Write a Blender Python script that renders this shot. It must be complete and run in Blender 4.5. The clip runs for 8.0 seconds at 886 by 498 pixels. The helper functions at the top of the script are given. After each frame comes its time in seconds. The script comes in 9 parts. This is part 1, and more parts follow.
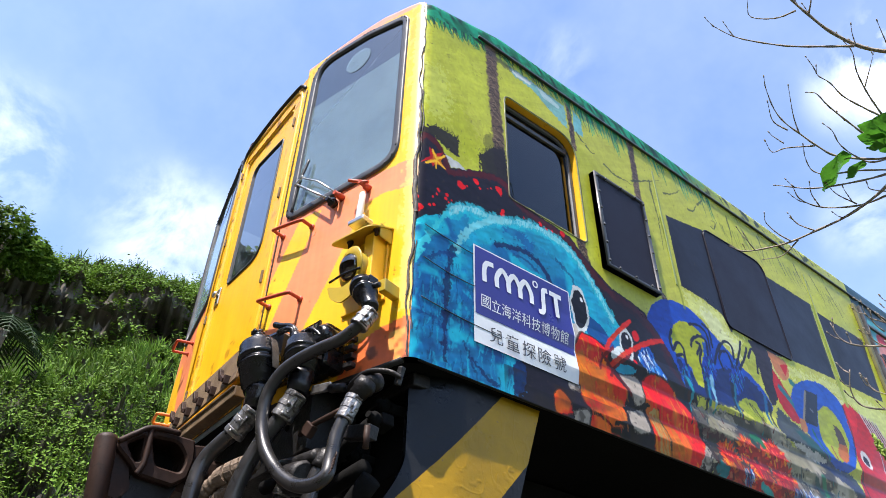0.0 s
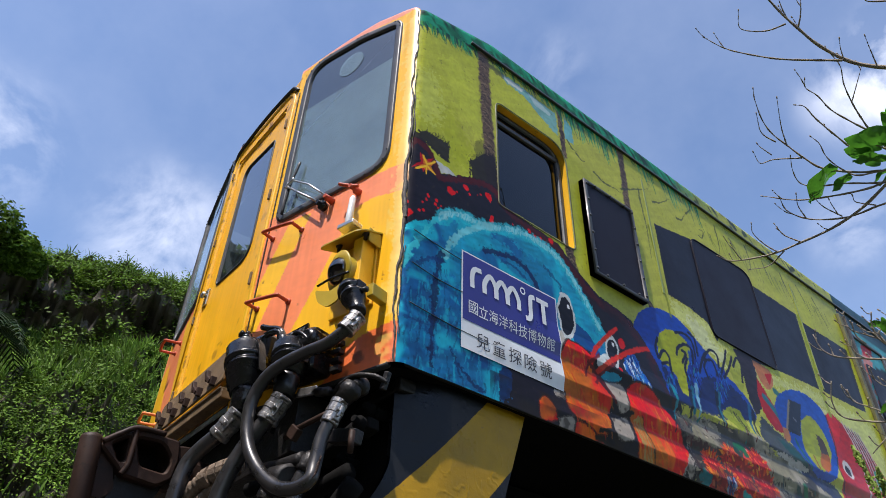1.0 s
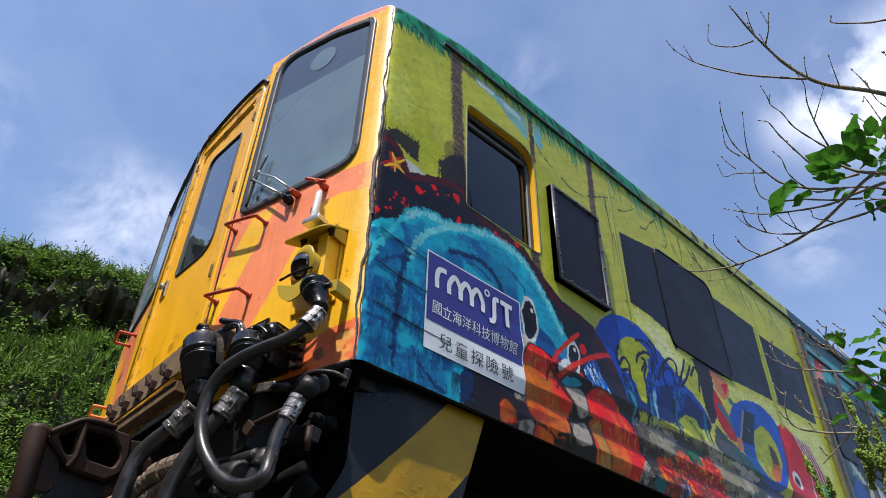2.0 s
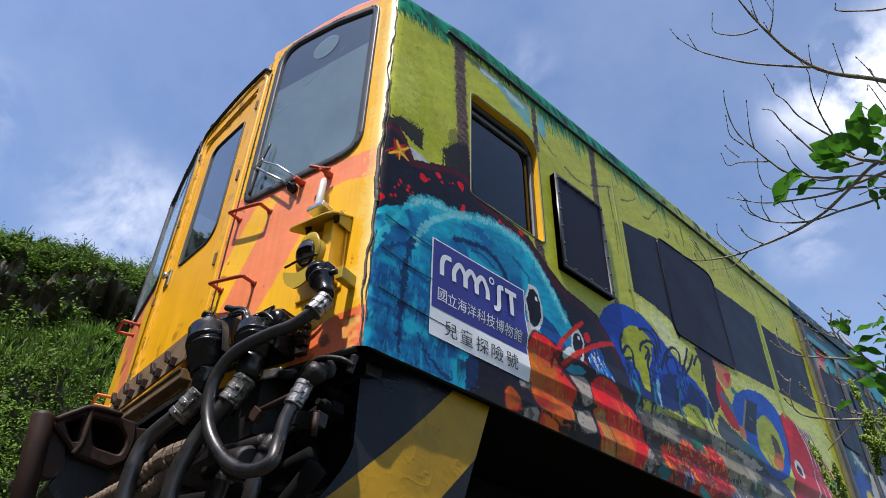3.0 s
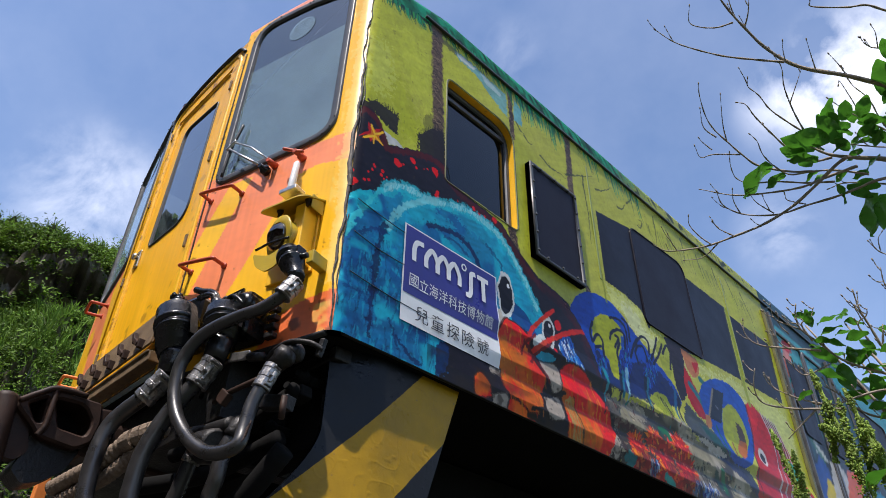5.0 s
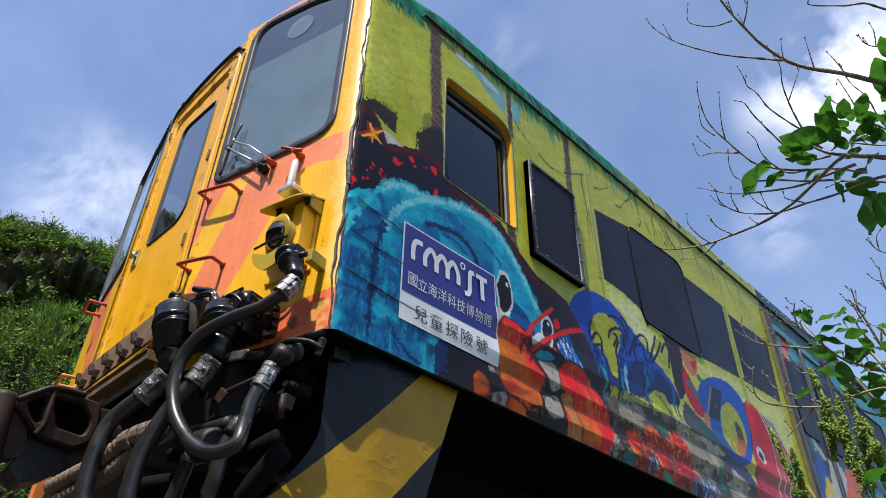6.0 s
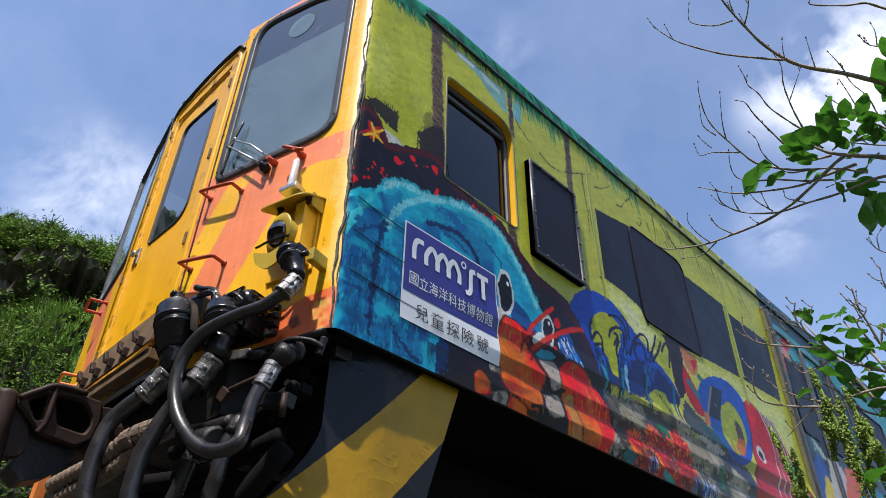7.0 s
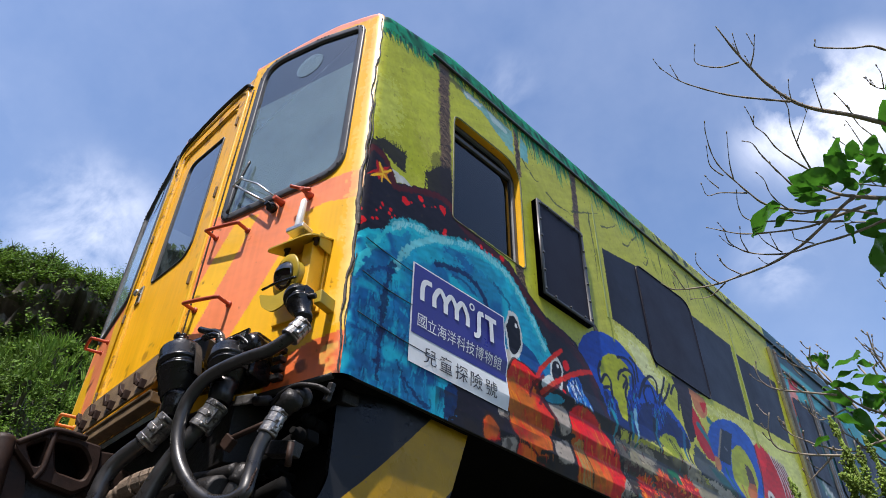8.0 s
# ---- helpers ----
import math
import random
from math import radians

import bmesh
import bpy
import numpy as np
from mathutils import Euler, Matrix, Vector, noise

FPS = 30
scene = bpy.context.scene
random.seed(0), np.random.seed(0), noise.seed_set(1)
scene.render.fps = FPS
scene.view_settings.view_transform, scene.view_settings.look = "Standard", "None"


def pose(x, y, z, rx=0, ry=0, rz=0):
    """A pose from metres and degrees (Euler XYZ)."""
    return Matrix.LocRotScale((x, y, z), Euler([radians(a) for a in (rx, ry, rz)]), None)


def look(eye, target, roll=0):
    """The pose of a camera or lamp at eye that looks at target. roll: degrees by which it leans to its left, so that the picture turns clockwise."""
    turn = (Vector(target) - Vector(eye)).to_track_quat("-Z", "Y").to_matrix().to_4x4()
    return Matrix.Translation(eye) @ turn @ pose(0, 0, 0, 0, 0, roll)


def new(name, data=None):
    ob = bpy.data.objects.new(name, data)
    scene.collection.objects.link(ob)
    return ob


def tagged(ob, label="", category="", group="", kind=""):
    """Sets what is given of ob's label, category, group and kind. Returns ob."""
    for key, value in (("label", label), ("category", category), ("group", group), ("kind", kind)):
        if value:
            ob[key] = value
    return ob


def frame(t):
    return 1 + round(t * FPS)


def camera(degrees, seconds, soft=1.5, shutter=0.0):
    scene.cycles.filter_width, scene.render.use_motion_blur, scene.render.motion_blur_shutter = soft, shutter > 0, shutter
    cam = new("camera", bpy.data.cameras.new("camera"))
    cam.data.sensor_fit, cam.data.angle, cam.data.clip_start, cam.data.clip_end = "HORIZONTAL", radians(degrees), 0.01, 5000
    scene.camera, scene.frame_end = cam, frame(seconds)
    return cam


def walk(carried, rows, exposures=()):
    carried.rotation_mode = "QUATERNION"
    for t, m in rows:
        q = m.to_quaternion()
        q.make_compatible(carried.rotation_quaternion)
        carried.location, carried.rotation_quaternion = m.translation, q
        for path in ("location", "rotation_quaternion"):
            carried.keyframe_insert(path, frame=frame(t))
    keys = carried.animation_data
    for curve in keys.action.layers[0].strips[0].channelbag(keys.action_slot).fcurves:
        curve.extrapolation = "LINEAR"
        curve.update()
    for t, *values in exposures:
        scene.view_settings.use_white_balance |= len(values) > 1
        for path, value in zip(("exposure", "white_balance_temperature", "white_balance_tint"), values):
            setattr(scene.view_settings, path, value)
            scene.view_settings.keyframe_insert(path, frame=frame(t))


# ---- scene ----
cam = camera(63.8, 8.0, soft=0.6)
PATH = [
    (0, (1.999, -1.375, -0.423), (0.741, -0.411, 0.796), 1.2),
    (0.5, (2.015, -1.376, -0.422), (0.753, -0.419, 0.799), 1.1),
    (1, (2.026, -1.38, -0.42), (0.785, -0.399, 0.804), 1.7),
    (1.5, (2.013, -1.373, -0.423), (0.812, -0.356, 0.81), 1.7),
    (1.7, (2.016, -1.368, -0.422), (0.827, -0.337, 0.812), 1.7),
    (2.8, (1.951, -1.36, -0.427), (0.8, -0.282, 0.803), 1.6),
    (3, (1.972, -1.369, -0.442), (0.793, -0.31, 0.777), 1.6),
    (3.5, (1.976, -1.355, -0.447), (0.812, -0.267, 0.761), 1.9),
    (4, (1.986, -1.353, -0.442), (0.827, -0.246, 0.754), 1.6),
    (4.5, (1.986, -1.352, -0.445), (0.832, -0.236, 0.748), 1.4),
    (6, (1.982, -1.353, -0.443), (0.833, -0.226, 0.745), 1.1),
    (6.5, (1.983, -1.351, -0.445), (0.832, -0.226, 0.743), 1.2),
    (7, (1.982, -1.36, -0.443), (0.831, -0.231, 0.742), 1.2),
    (7.5, (1.984, -1.355, -0.446), (0.83, -0.232, 0.74), 1.3),
    (7.9, (1.936, -1.359, -0.394), (0.794, -0.239, 0.807), 1.5),
    (8, (1.943, -1.38, -0.389), (0.833, -0.293, 0.871), 1.5),
]
walk(cam, [(t, look(eye, target, roll)) for t, eye, target, roll in PATH],
     exposures=[(0.0, 1.32, 6500, 15), (0.1, 1.20, 6500, 15), (0.2, 1.06, 6500, 15), (0.3, 0.93, 6500, 15), (0.4, 0.81, 6500, 15), (0.6, 0.65, 6500, 15),
                (1.0, 0.59, 6500, 15), (3.6, 0.53, 6500, 15), (4.2, 0.60, 6500, 15), (7.9, 0.60, 6500, 15), (8.0, 0.64, 6500, 15)])

# ---- world and sun ----
SUN_DIR = Vector((0.17, -0.42, 0.89)).normalized()
world = bpy.data.worlds.new("sky")
scene.world = world
world.use_nodes = True
wt = world.node_tree
wt.nodes.clear()


def node(tree, kind, **values):
    n = tree.nodes.new(kind)
    for key, value in values.items():
        n.inputs[key.replace("_", " ")].default_value = value
    return n


def build_sky():
    out = wt.nodes.new("ShaderNodeOutputWorld")
    bg = node(wt, "ShaderNodeBackground", Strength=0.15)
    sky = wt.nodes.new("ShaderNodeTexSky")
    sky.sky_type, sky.sun_disc = "NISHITA", False
    sky.sun_elevation = math.asin(SUN_DIR.z)
    sky.sun_rotation = math.atan2(SUN_DIR.x, SUN_DIR.y)
    sky.air_density, sky.dust_density, sky.ozone_density = 1.0, 0.7, 2.6
    co = wt.nodes.new("ShaderNodeTexCoord")
    total = None
    # cloud banks: direction, width, weight
    for d, w, k in (((-0.80, 0.16, 0.572), 0.13, 0.60), ((-0.80, -0.06, 0.60), 0.12, 0.6), ((-0.05, 0.735, 0.677), 0.115, 1.5), ((-0.13, 0.72, 0.68), 0.085, 0.62),
                    ((-0.21, 0.80, 0.56), 0.07, 0.5), ((-0.385, 0.49, 0.784), 0.07, 0.2), ((0.5, -0.6, 0.6), 0.3, 0.8),
                    ((0.7, 0.6, 0.4), 0.3, 0.9), ((-0.7, -0.6, 0.4), 0.3, 0.7)):
        dist = wt.nodes.new("ShaderNodeVectorMath")
        dist.operation = "DISTANCE"
        dist.inputs[1].default_value = Vector(d).normalized()
        wt.links.new(co.outputs["Generated"], dist.inputs[0])
        ramp = wt.nodes.new("ShaderNodeMapRange")
        ramp.interpolation_type = "SMOOTHSTEP"
        for i, v in ((1, 0.0), (2, w), (3, k), (4, 0.0)):
            ramp.inputs[i].default_value = v
        wt.links.new(dist.outputs["Value"], ramp.inputs[0])
        if total is None:
            total = ramp.outputs[0]
        else:
            add = wt.nodes.new("ShaderNodeMath")
            add.operation = "ADD"
            wt.links.new(total, add.inputs[0]), wt.links.new(ramp.outputs[0], add.inputs[1])
            total = add.outputs[0]
    noi = node(wt, "ShaderNodeTexNoise", Scale=7.0, Detail=8.0, Roughness=0.58, Distortion=0.3)
    wt.links.new(co.outputs["Generated"], noi.inputs["Vector"])
    thin = node(wt, "ShaderNodeTexNoise", Scale=2.3, Detail=6.0, Roughness=0.6)
    wt.links.new(co.outputs["Generated"], thin.inputs["Vector"])
    puff = wt.nodes.new("ShaderNodeMapRange")
    for i, v in ((1, 0.38), (2, 0.60), (3, 0.0), (4, 1.0)):
        puff.inputs[i].default_value = v
    wt.links.new(noi.outputs["Fac"], puff.inputs[0])
    mul = wt.nodes.new("ShaderNodeMath")
    mul.operation = "MULTIPLY"
    wt.links.new(total, mul.inputs[0]), wt.links.new(puff.outputs[0], mul.inputs[1])
    haze = wt.nodes.new("ShaderNodeMapRange")
    for i, v in ((1, 0.45), (2, 0.75), (3, 0.0), (4, 0.09)):
        haze.inputs[i].default_value = v
    wt.links.new(thin.outputs["Fac"], haze.inputs[0])
    both = wt.nodes.new("ShaderNodeMath")
    both.operation, both.use_clamp = "ADD", True
    wt.links.new(mul.outputs[0], both.inputs[0]), wt.links.new(haze.outputs[0], both.inputs[1])
    mix = wt.nodes.new("ShaderNodeMix")
    mix.data_type = "RGBA"
    wt.links.new(both.outputs[0], mix.inputs["Factor"])
    wt.links.new(sky.outputs[0], mix.inputs[6])
    mix.inputs[7].default_value = (6.6, 6.95, 7.5, 1)
    wt.links.new(mix.outputs[2], bg.inputs["Color"])
    wt.links.new(bg.outputs[0], out.inputs["Surface"])


build_sky()
sun = new("sun", bpy.data.lights.new("sun", "SUN"))
sun.data.energy, sun.data.angle, sun.data.color = 4.3, radians(0.53), (1.0, 0.95, 0.87)
sun.matrix_world = look(SUN_DIR * 30, (0, 0, 0))


# ---- materials ----
def lin(h):
    """Linear colour from a hex triplet."""
    v = [int(h[i:i + 2], 16) / 255 for i in (0, 2, 4)]
    return tuple(c / 12.92 if c <= 0.04045 else ((c + 0.055) / 1.055) ** 2.4 for c in v)


def material(name, base, rough=0.5, metal=0.0, vary=0.25, scale=6.0, bump=0.1, bump_scale=60.0, dirt=None, dirt_at=0.6,
             attribute=False, coat=0.0, random_piece=0.0, spec=0.5, sheer=0.0):
    """A Principled material: base colour (or the painted colour attribute) varied at two scales, with dirt patches and fine relief."""
    m = bpy.data.materials.new(name)
    m.use_nodes = True
    t = m.node_tree
    b = t.nodes["Principled BSDF"]
    b.inputs["Metallic"].default_value = metal
    b.inputs["Coat Weight"].default_value = coat
    b.inputs["Specular IOR Level"].default_value = spec
    co = t.nodes.new("ShaderNodeTexCoord")
    big = node(t, "ShaderNodeTexNoise", Scale=scale, Detail=6.0, Roughness=0.62)
    fine = node(t, "ShaderNodeTexNoise", Scale=bump_scale, Detail=4.0, Roughness=0.6)
    for n in (big, fine):
        t.links.new(co.outputs["Object"], n.inputs["Vector"])
    if attribute:
        at = t.nodes.new("ShaderNodeAttribute")
        at.attribute_name = "paint"
        source = at.outputs["Color"]
    else:
        rgb = t.nodes.new("ShaderNodeRGB")
        rgb.outputs[0].default_value = (*base, 1)
        source = rgb.outputs[0]
    shade = t.nodes.new("ShaderNodeMapRange")
    for i, v in ((1, 0.3), (2, 0.7), (3, 1 - vary), (4, 1 + vary)):
        shade.inputs[i].default_value = v
    t.links.new(big.outputs["Fac"], shade.inputs[0])
    value = shade.outputs[0]
    if random_piece:
        info = t.nodes.new("ShaderNodeNewGeometry")
        r = t.nodes.new("ShaderNodeMapRange")
        for i, v in ((1, 0.0), (2, 1.0), (3, 1 - random_piece), (4, 1 + random_piece)):
            r.inputs[i].default_value = v
        t.links.new(info.outputs["Random Per Island"], r.inputs[0])
        mm = t.nodes.new("ShaderNodeMath")
        mm.operation = "MULTIPLY"
        t.links.new(value, mm.inputs[0]), t.links.new(r.outputs[0], mm.inputs[1])
        value = mm.outputs[0]
    vm = t.nodes.new("ShaderNodeVectorMath")
    vm.operation = "SCALE"
    t.links.new(source, vm.inputs[0]), t.links.new(value, vm.inputs["Scale"])
    colour = vm.outputs[0]
    if dirt:
        patch = node(t, "ShaderNodeTexNoise", Scale=scale * 2.7, Detail=9.0, Roughness=0.7)
        t.links.new(co.outputs["Object"], patch.inputs["Vector"])
        pr = t.nodes.new("ShaderNodeMapRange")
        for i, v in ((1, dirt_at), (2, dirt_at + 0.09), (3, 0.0), (4, 0.85)):
            pr.inputs[i].default_value = v
        t.links.new(patch.outputs["Fac"], pr.inputs[0])
        mx = t.nodes.new("ShaderNodeMix")
        mx.data_type = "RGBA"
        mx.inputs[7].default_value = (*dirt, 1)
        t.links.new(pr.outputs[0], mx.inputs["Factor"]), t.links.new(colour, mx.inputs[6])
        colour = mx.outputs[2]
    t.links.new(colour, b.inputs["Base Color"])
    ro = t.nodes.new("ShaderNodeMapRange")
    for i, v in ((1, 0.3), (2, 0.7), (3, max(0.02, rough - 0.1)), (4, min(1, rough + 0.12))):
        ro.inputs[i].default_value = v
    t.links.new(big.outputs["Fac"], ro.inputs[0]), t.links.new(ro.outputs[0], b.inputs["Roughness"])
    if bump:
        bp = node(t, "ShaderNodeBump", Strength=bump, Distance=0.01)
        t.links.new(fine.outputs["Fac"], bp.inputs["Height"]), t.links.new(bp.outputs[0], b.inputs["Normal"])
    if sheer:
        tr = t.nodes.new("ShaderNodeBsdfTranslucent")
        t.links.new(colour, tr.inputs["Color"])
        ms = t.nodes.new("ShaderNodeMixShader")
        ms.inputs[0].default_value = sheer
        t.links.new(b.outputs[0], ms.inputs[1]), t.links.new(tr.outputs[0], ms.inputs[2])
        t.links.new(ms.outputs[0], t.nodes["Material Output"].inputs["Surface"])
    return m


def glass_material(name, tint, mirror, dust=0.0):
    """Glass: clear tint and a mirror shine, under a film of dust."""
    m = bpy.data.materials.new(name)
    m.use_nodes = True
    t = m.node_tree
    t.nodes.remove(t.nodes["Principled BSDF"])
    clear = node(t, "ShaderNodeBsdfTransparent", Color=(*tint, 1))
    shine = node(t, "ShaderNodeBsdfGlossy", Color=(0.95, 0.97, 1, 1), Roughness=0.015)
    fres = node(t, "ShaderNodeFresnel", IOR=1.5)
    lift = t.nodes.new("ShaderNodeMath")
    lift.operation, lift.use_clamp = "ADD", True
    lift.inputs[1].default_value = mirror
    mix = t.nodes.new("ShaderNodeMixShader")
    t.links.new(fres.outputs[0], lift.inputs[0]), t.links.new(lift.outputs[0], mix.inputs[0])
    t.links.new(clear.outputs[0], mix.inputs[1]), t.links.new(shine.outputs[0], mix.inputs[2])
    last = mix.outputs[0]
    if dust:
        co = t.nodes.new("ShaderNodeTexCoord")
        noi = node(t, "ShaderNodeTexNoise", Scale=3.5, Detail=8.0, Roughness=0.65)
        t.links.new(co.outputs["Object"], noi.inputs["Vector"])
        amount = t.nodes.new("ShaderNodeMapRange")
        for i, v in ((1, 0.3), (2, 0.7), (3, dust * 0.7), (4, dust * 1.3)):
            amount.inputs[i].default_value = v
        t.links.new(noi.outputs["Fac"], amount.inputs[0])
        film = node(t, "ShaderNodeBsdfDiffuse", Color=(0.34, 0.52, 0.60, 1))
        over = t.nodes.new("ShaderNodeMixShader")
        t.links.new(amount.outputs[0], over.inputs[0])
        t.links.new(last, over.inputs[1]), t.links.new(film.outputs[0], over.inputs[2])
        last = over.outputs[0]
    t.links.new(last, t.nodes["Material Output"].inputs["Surface"])
    return m


M_VINYL = material("printed_vinyl", (1, 1, 1), 0.36, vary=0.05, scale=1.6, bump=0.03, bump_scale=14.0, attribute=True, spec=0.17)
M_PAINT = material("weathered_paint", (1, 1, 1), 0.36, vary=0.06, scale=4.0, bump=0.05, bump_scale=30.0, attribute=True, spec=0.55,
                   dirt=(0.16, 0.08, 0.03), dirt_at=0.75)
M_GUARD = material("chipped_guard_paint", (1, 1, 1), 0.32, vary=0.16, scale=7, bump=0.12, bump_scale=34, attribute=True, spec=0.22, dirt=(0.10, 0.075, 0.05), dirt_at=0.84)
M_YELLOW = material("yellow_paint", (0.80, 0.44, 0.016), 0.36, vary=0.1, bump=0.05, dirt=(0.14, 0.06, 0.02), dirt_at=0.68)
# yellow paint darkened to the olive it takes in shade, for lamp and socket
M_YELLOW_SHADE = material("shaded_yellow_paint", (0.40, 0.28, 0.018), 0.42, vary=0.14, bump=0.08, dirt=(0.12, 0.07, 0.03), dirt_at=0.66)
M_LIME = material("lime_wrap", (0.22, 0.26, 0.05), 0.4, vary=0.15, bump=0.05)
M_POST = material("worn_olive_post", (0.10, 0.095, 0.03), 0.5, vary=0.3, scale=8, bump=0.1, dirt=(0.03, 0.02, 0.01), dirt_at=0.58)
M_RED = material("red_paint", (0.42, 0.06, 0.02), 0.5, vary=0.25, scale=20, dirt=(0.10, 0.04, 0.02), dirt_at=0.62)
M_ORANGE = material("orange_paint", (0.72, 0.22, 0.05), 0.42, vary=0.15, scale=12, dirt=(0.12, 0.05, 0.02), dirt_at=0.66)
M_RUBBER = material("black_rubber", (0.022, 0.022, 0.024), 0.5, vary=0.3, scale=9, bump=0.15)
M_HOSE = material("hose_rubber", (0.019, 0.018, 0.018), 0.32, vary=0.35, scale=14, bump=0.06, bump_scale=110, dirt=(0.09, 0.075, 0.06), dirt_at=0.72)
M_BLACK = material("black_gloss_paint", (0.005, 0.005, 0.006), 0.25, vary=0.3, scale=9, bump=0.16, bump_scale=55, spec=0.42, dirt=(0.03, 0.022, 0.016), dirt_at=0.68)
M_IRON = material("dark_oily_iron", (0.009, 0.008, 0.008), 0.5, metal=0.3, vary=0.4, scale=11, bump=0.35, dirt=(0.05, 0.028, 0.018), dirt_at=0.62)
M_CHROME = material("worn_clamp_steel", (0.27, 0.262, 0.255), 0.36, metal=0.9, vary=0.35, scale=22, bump=0.2, dirt=(0.03, 0.025, 0.02), dirt_at=0.56)
M_STEEL = material("bright_steel", (0.55, 0.54, 0.52), 0.3, metal=0.9, vary=0.2, scale=16, bump=0.1)
M_RUST = material("rusty_cast_steel", (0.030, 0.015, 0.010), 0.58, vary=0.4, scale=10, bump=0.12, bump_scale=70, spec=0.22, dirt=(0.016, 0.009, 0.006), dirt_at=0.54)
M_PLATE = material("rusty_tread_plate", (0.15, 0.10, 0.052), 0.65, metal=0.2, vary=0.4, scale=9, bump=0.3, dirt=(0.08, 0.045, 0.025), dirt_at=0.55)
M_FLEX = material("clay_coated_conduit", (0.16, 0.115, 0.078), 0.85, vary=0.35, scale=25, bump=0.6, dirt=(0.10, 0.07, 0.05), dirt_at=0.56)
M_TORN = material("torn_vinyl", (0.045, 0.035, 0.028), 0.6, vary=0.5, scale=30, bump=0.4, bump_scale=150, dirt=(0.16, 0.12, 0.08), dirt_at=0.6)
M_FRAME = material("dark_window_frame", (0.05, 0.052, 0.056), 0.4, vary=0.25, scale=14, bump=0.1)
M_FILM = material("dark_vent_panel", (0.014, 0.013, 0.021), 0.38, vary=0.15, scale=3, bump=0.03, spec=0.10)
M_SHELL = material("cab_lining", (0.60, 0.68, 0.70), 0.6, vary=0.12, scale=2.5, bump=0.05)
# near-black base colour stands in for deep shade below the car and in pockets
M_UNDER = material("near_black_shade", (0.006, 0.006, 0.006), 0.95, vary=0.4, scale=5, bump=0.2, spec=0.1)
M_ROOF = material("roof_paint", (0.25, 0.27, 0.22), 0.6, vary=0.25, scale=3, dirt=(0.08, 0.07, 0.05), dirt_at=0.58)
M_SIGN_BLUE = material("sign_blue", (0.016, 0.018, 0.17), 0.35, vary=0.1, scale=3, bump=0.04)
M_SIGN_WHITE = material("sign_white", (0.60, 0.62, 0.63), 0.38, vary=0.10, scale=5, bump=0.10, bump_scale=25, dirt=(0.30, 0.29, 0.26), dirt_at=0.66)
M_SIGN_INK = material("sign_ink", (0.03, 0.03, 0.04), 0.4, vary=0.1)
M_GLASS = glass_material("cab_glass", (0.70, 0.78, 0.80), 0.10, 0.24)
M_DOOR_GLASS = glass_material("door_glass", (0.22, 0.26, 0.28), 0.20, 0.02)
M_GLASS_DARK = glass_material("tinted_glass", (0.05, 0.055, 0.07), 0.0)
M_VISOR = glass_material("tinted_sun_band", (0.20, 0.24, 0.34), 0.10, 0.035)
M_LENS = glass_material("lamp_lens", (0.10, 0.07, 0.10), 0.06)
M_ROCK = material("layered_rock", (0.085, 0.074, 0.060), 0.9, vary=0.6, scale=0.6, bump=0.9, bump_scale=3.0, dirt=(0.025, 0.045, 0.010), dirt_at=0.54)
M_GRASS = material("grass_blades", (0.098, 0.18, 0.024), 0.6, vary=0.6, scale=0.35, bump=0, spec=0.15, random_piece=0.5, sheer=0.3)
M_SHRUB = material("shrub_leaves", (0.085, 0.155, 0.018), 0.6, vary=0.55, scale=0.4, bump=0, spec=0.12, random_piece=0.55, sheer=0.25)
M_PALM = material("dark_palm_frond", (0.022, 0.042, 0.012), 0.6, vary=0.4, scale=3, bump=0, spec=0.15)
M_LEAF = material("glossy_leaf", (0.055, 0.19, 0.016), 0.32, vary=0.25, scale=9, bump=0.1, random_piece=0.3, sheer=0.45)
M_SEED = material("seed_spike", (0.24, 0.34, 0.055), 0.7, vary=0.3, scale=20, bump=0, random_piece=0.4, sheer=0.25)
M_BARK = material("grey_bark", (0.28, 0.235, 0.185), 0.85, vary=0.35, scale=25, bump=0.5, bump_scale=90)
M_SOIL = material("soil", (0.035, 0.035, 0.018), 0.95, vary=0.4, scale=1.2, bump=0.6, bump_scale=12, dirt=(0.04, 0.07, 0.015), dirt_at=0.5)
M_BALLAST = material("ballast", (0.05, 0.047, 0.043), 0.95, vary=0.4, scale=5, bump=0.9, bump_scale=18)


# ---- mesh helpers ----
def link_mesh(name, verts, faces, mat, parent=None, label="", smooth=False):
    me = bpy.data.meshes.new(name)
    me.from_pydata([tuple(v) for v in verts], [], [tuple(f) for f in faces])
    me.materials.append(mat)
    if smooth:
        me.polygons.foreach_set("use_smooth", [True] * len(me.polygons))
    me.update()
    ob = new(name, me)
    ob.parent = parent
    if label:
        ob["label"] = label
    return ob


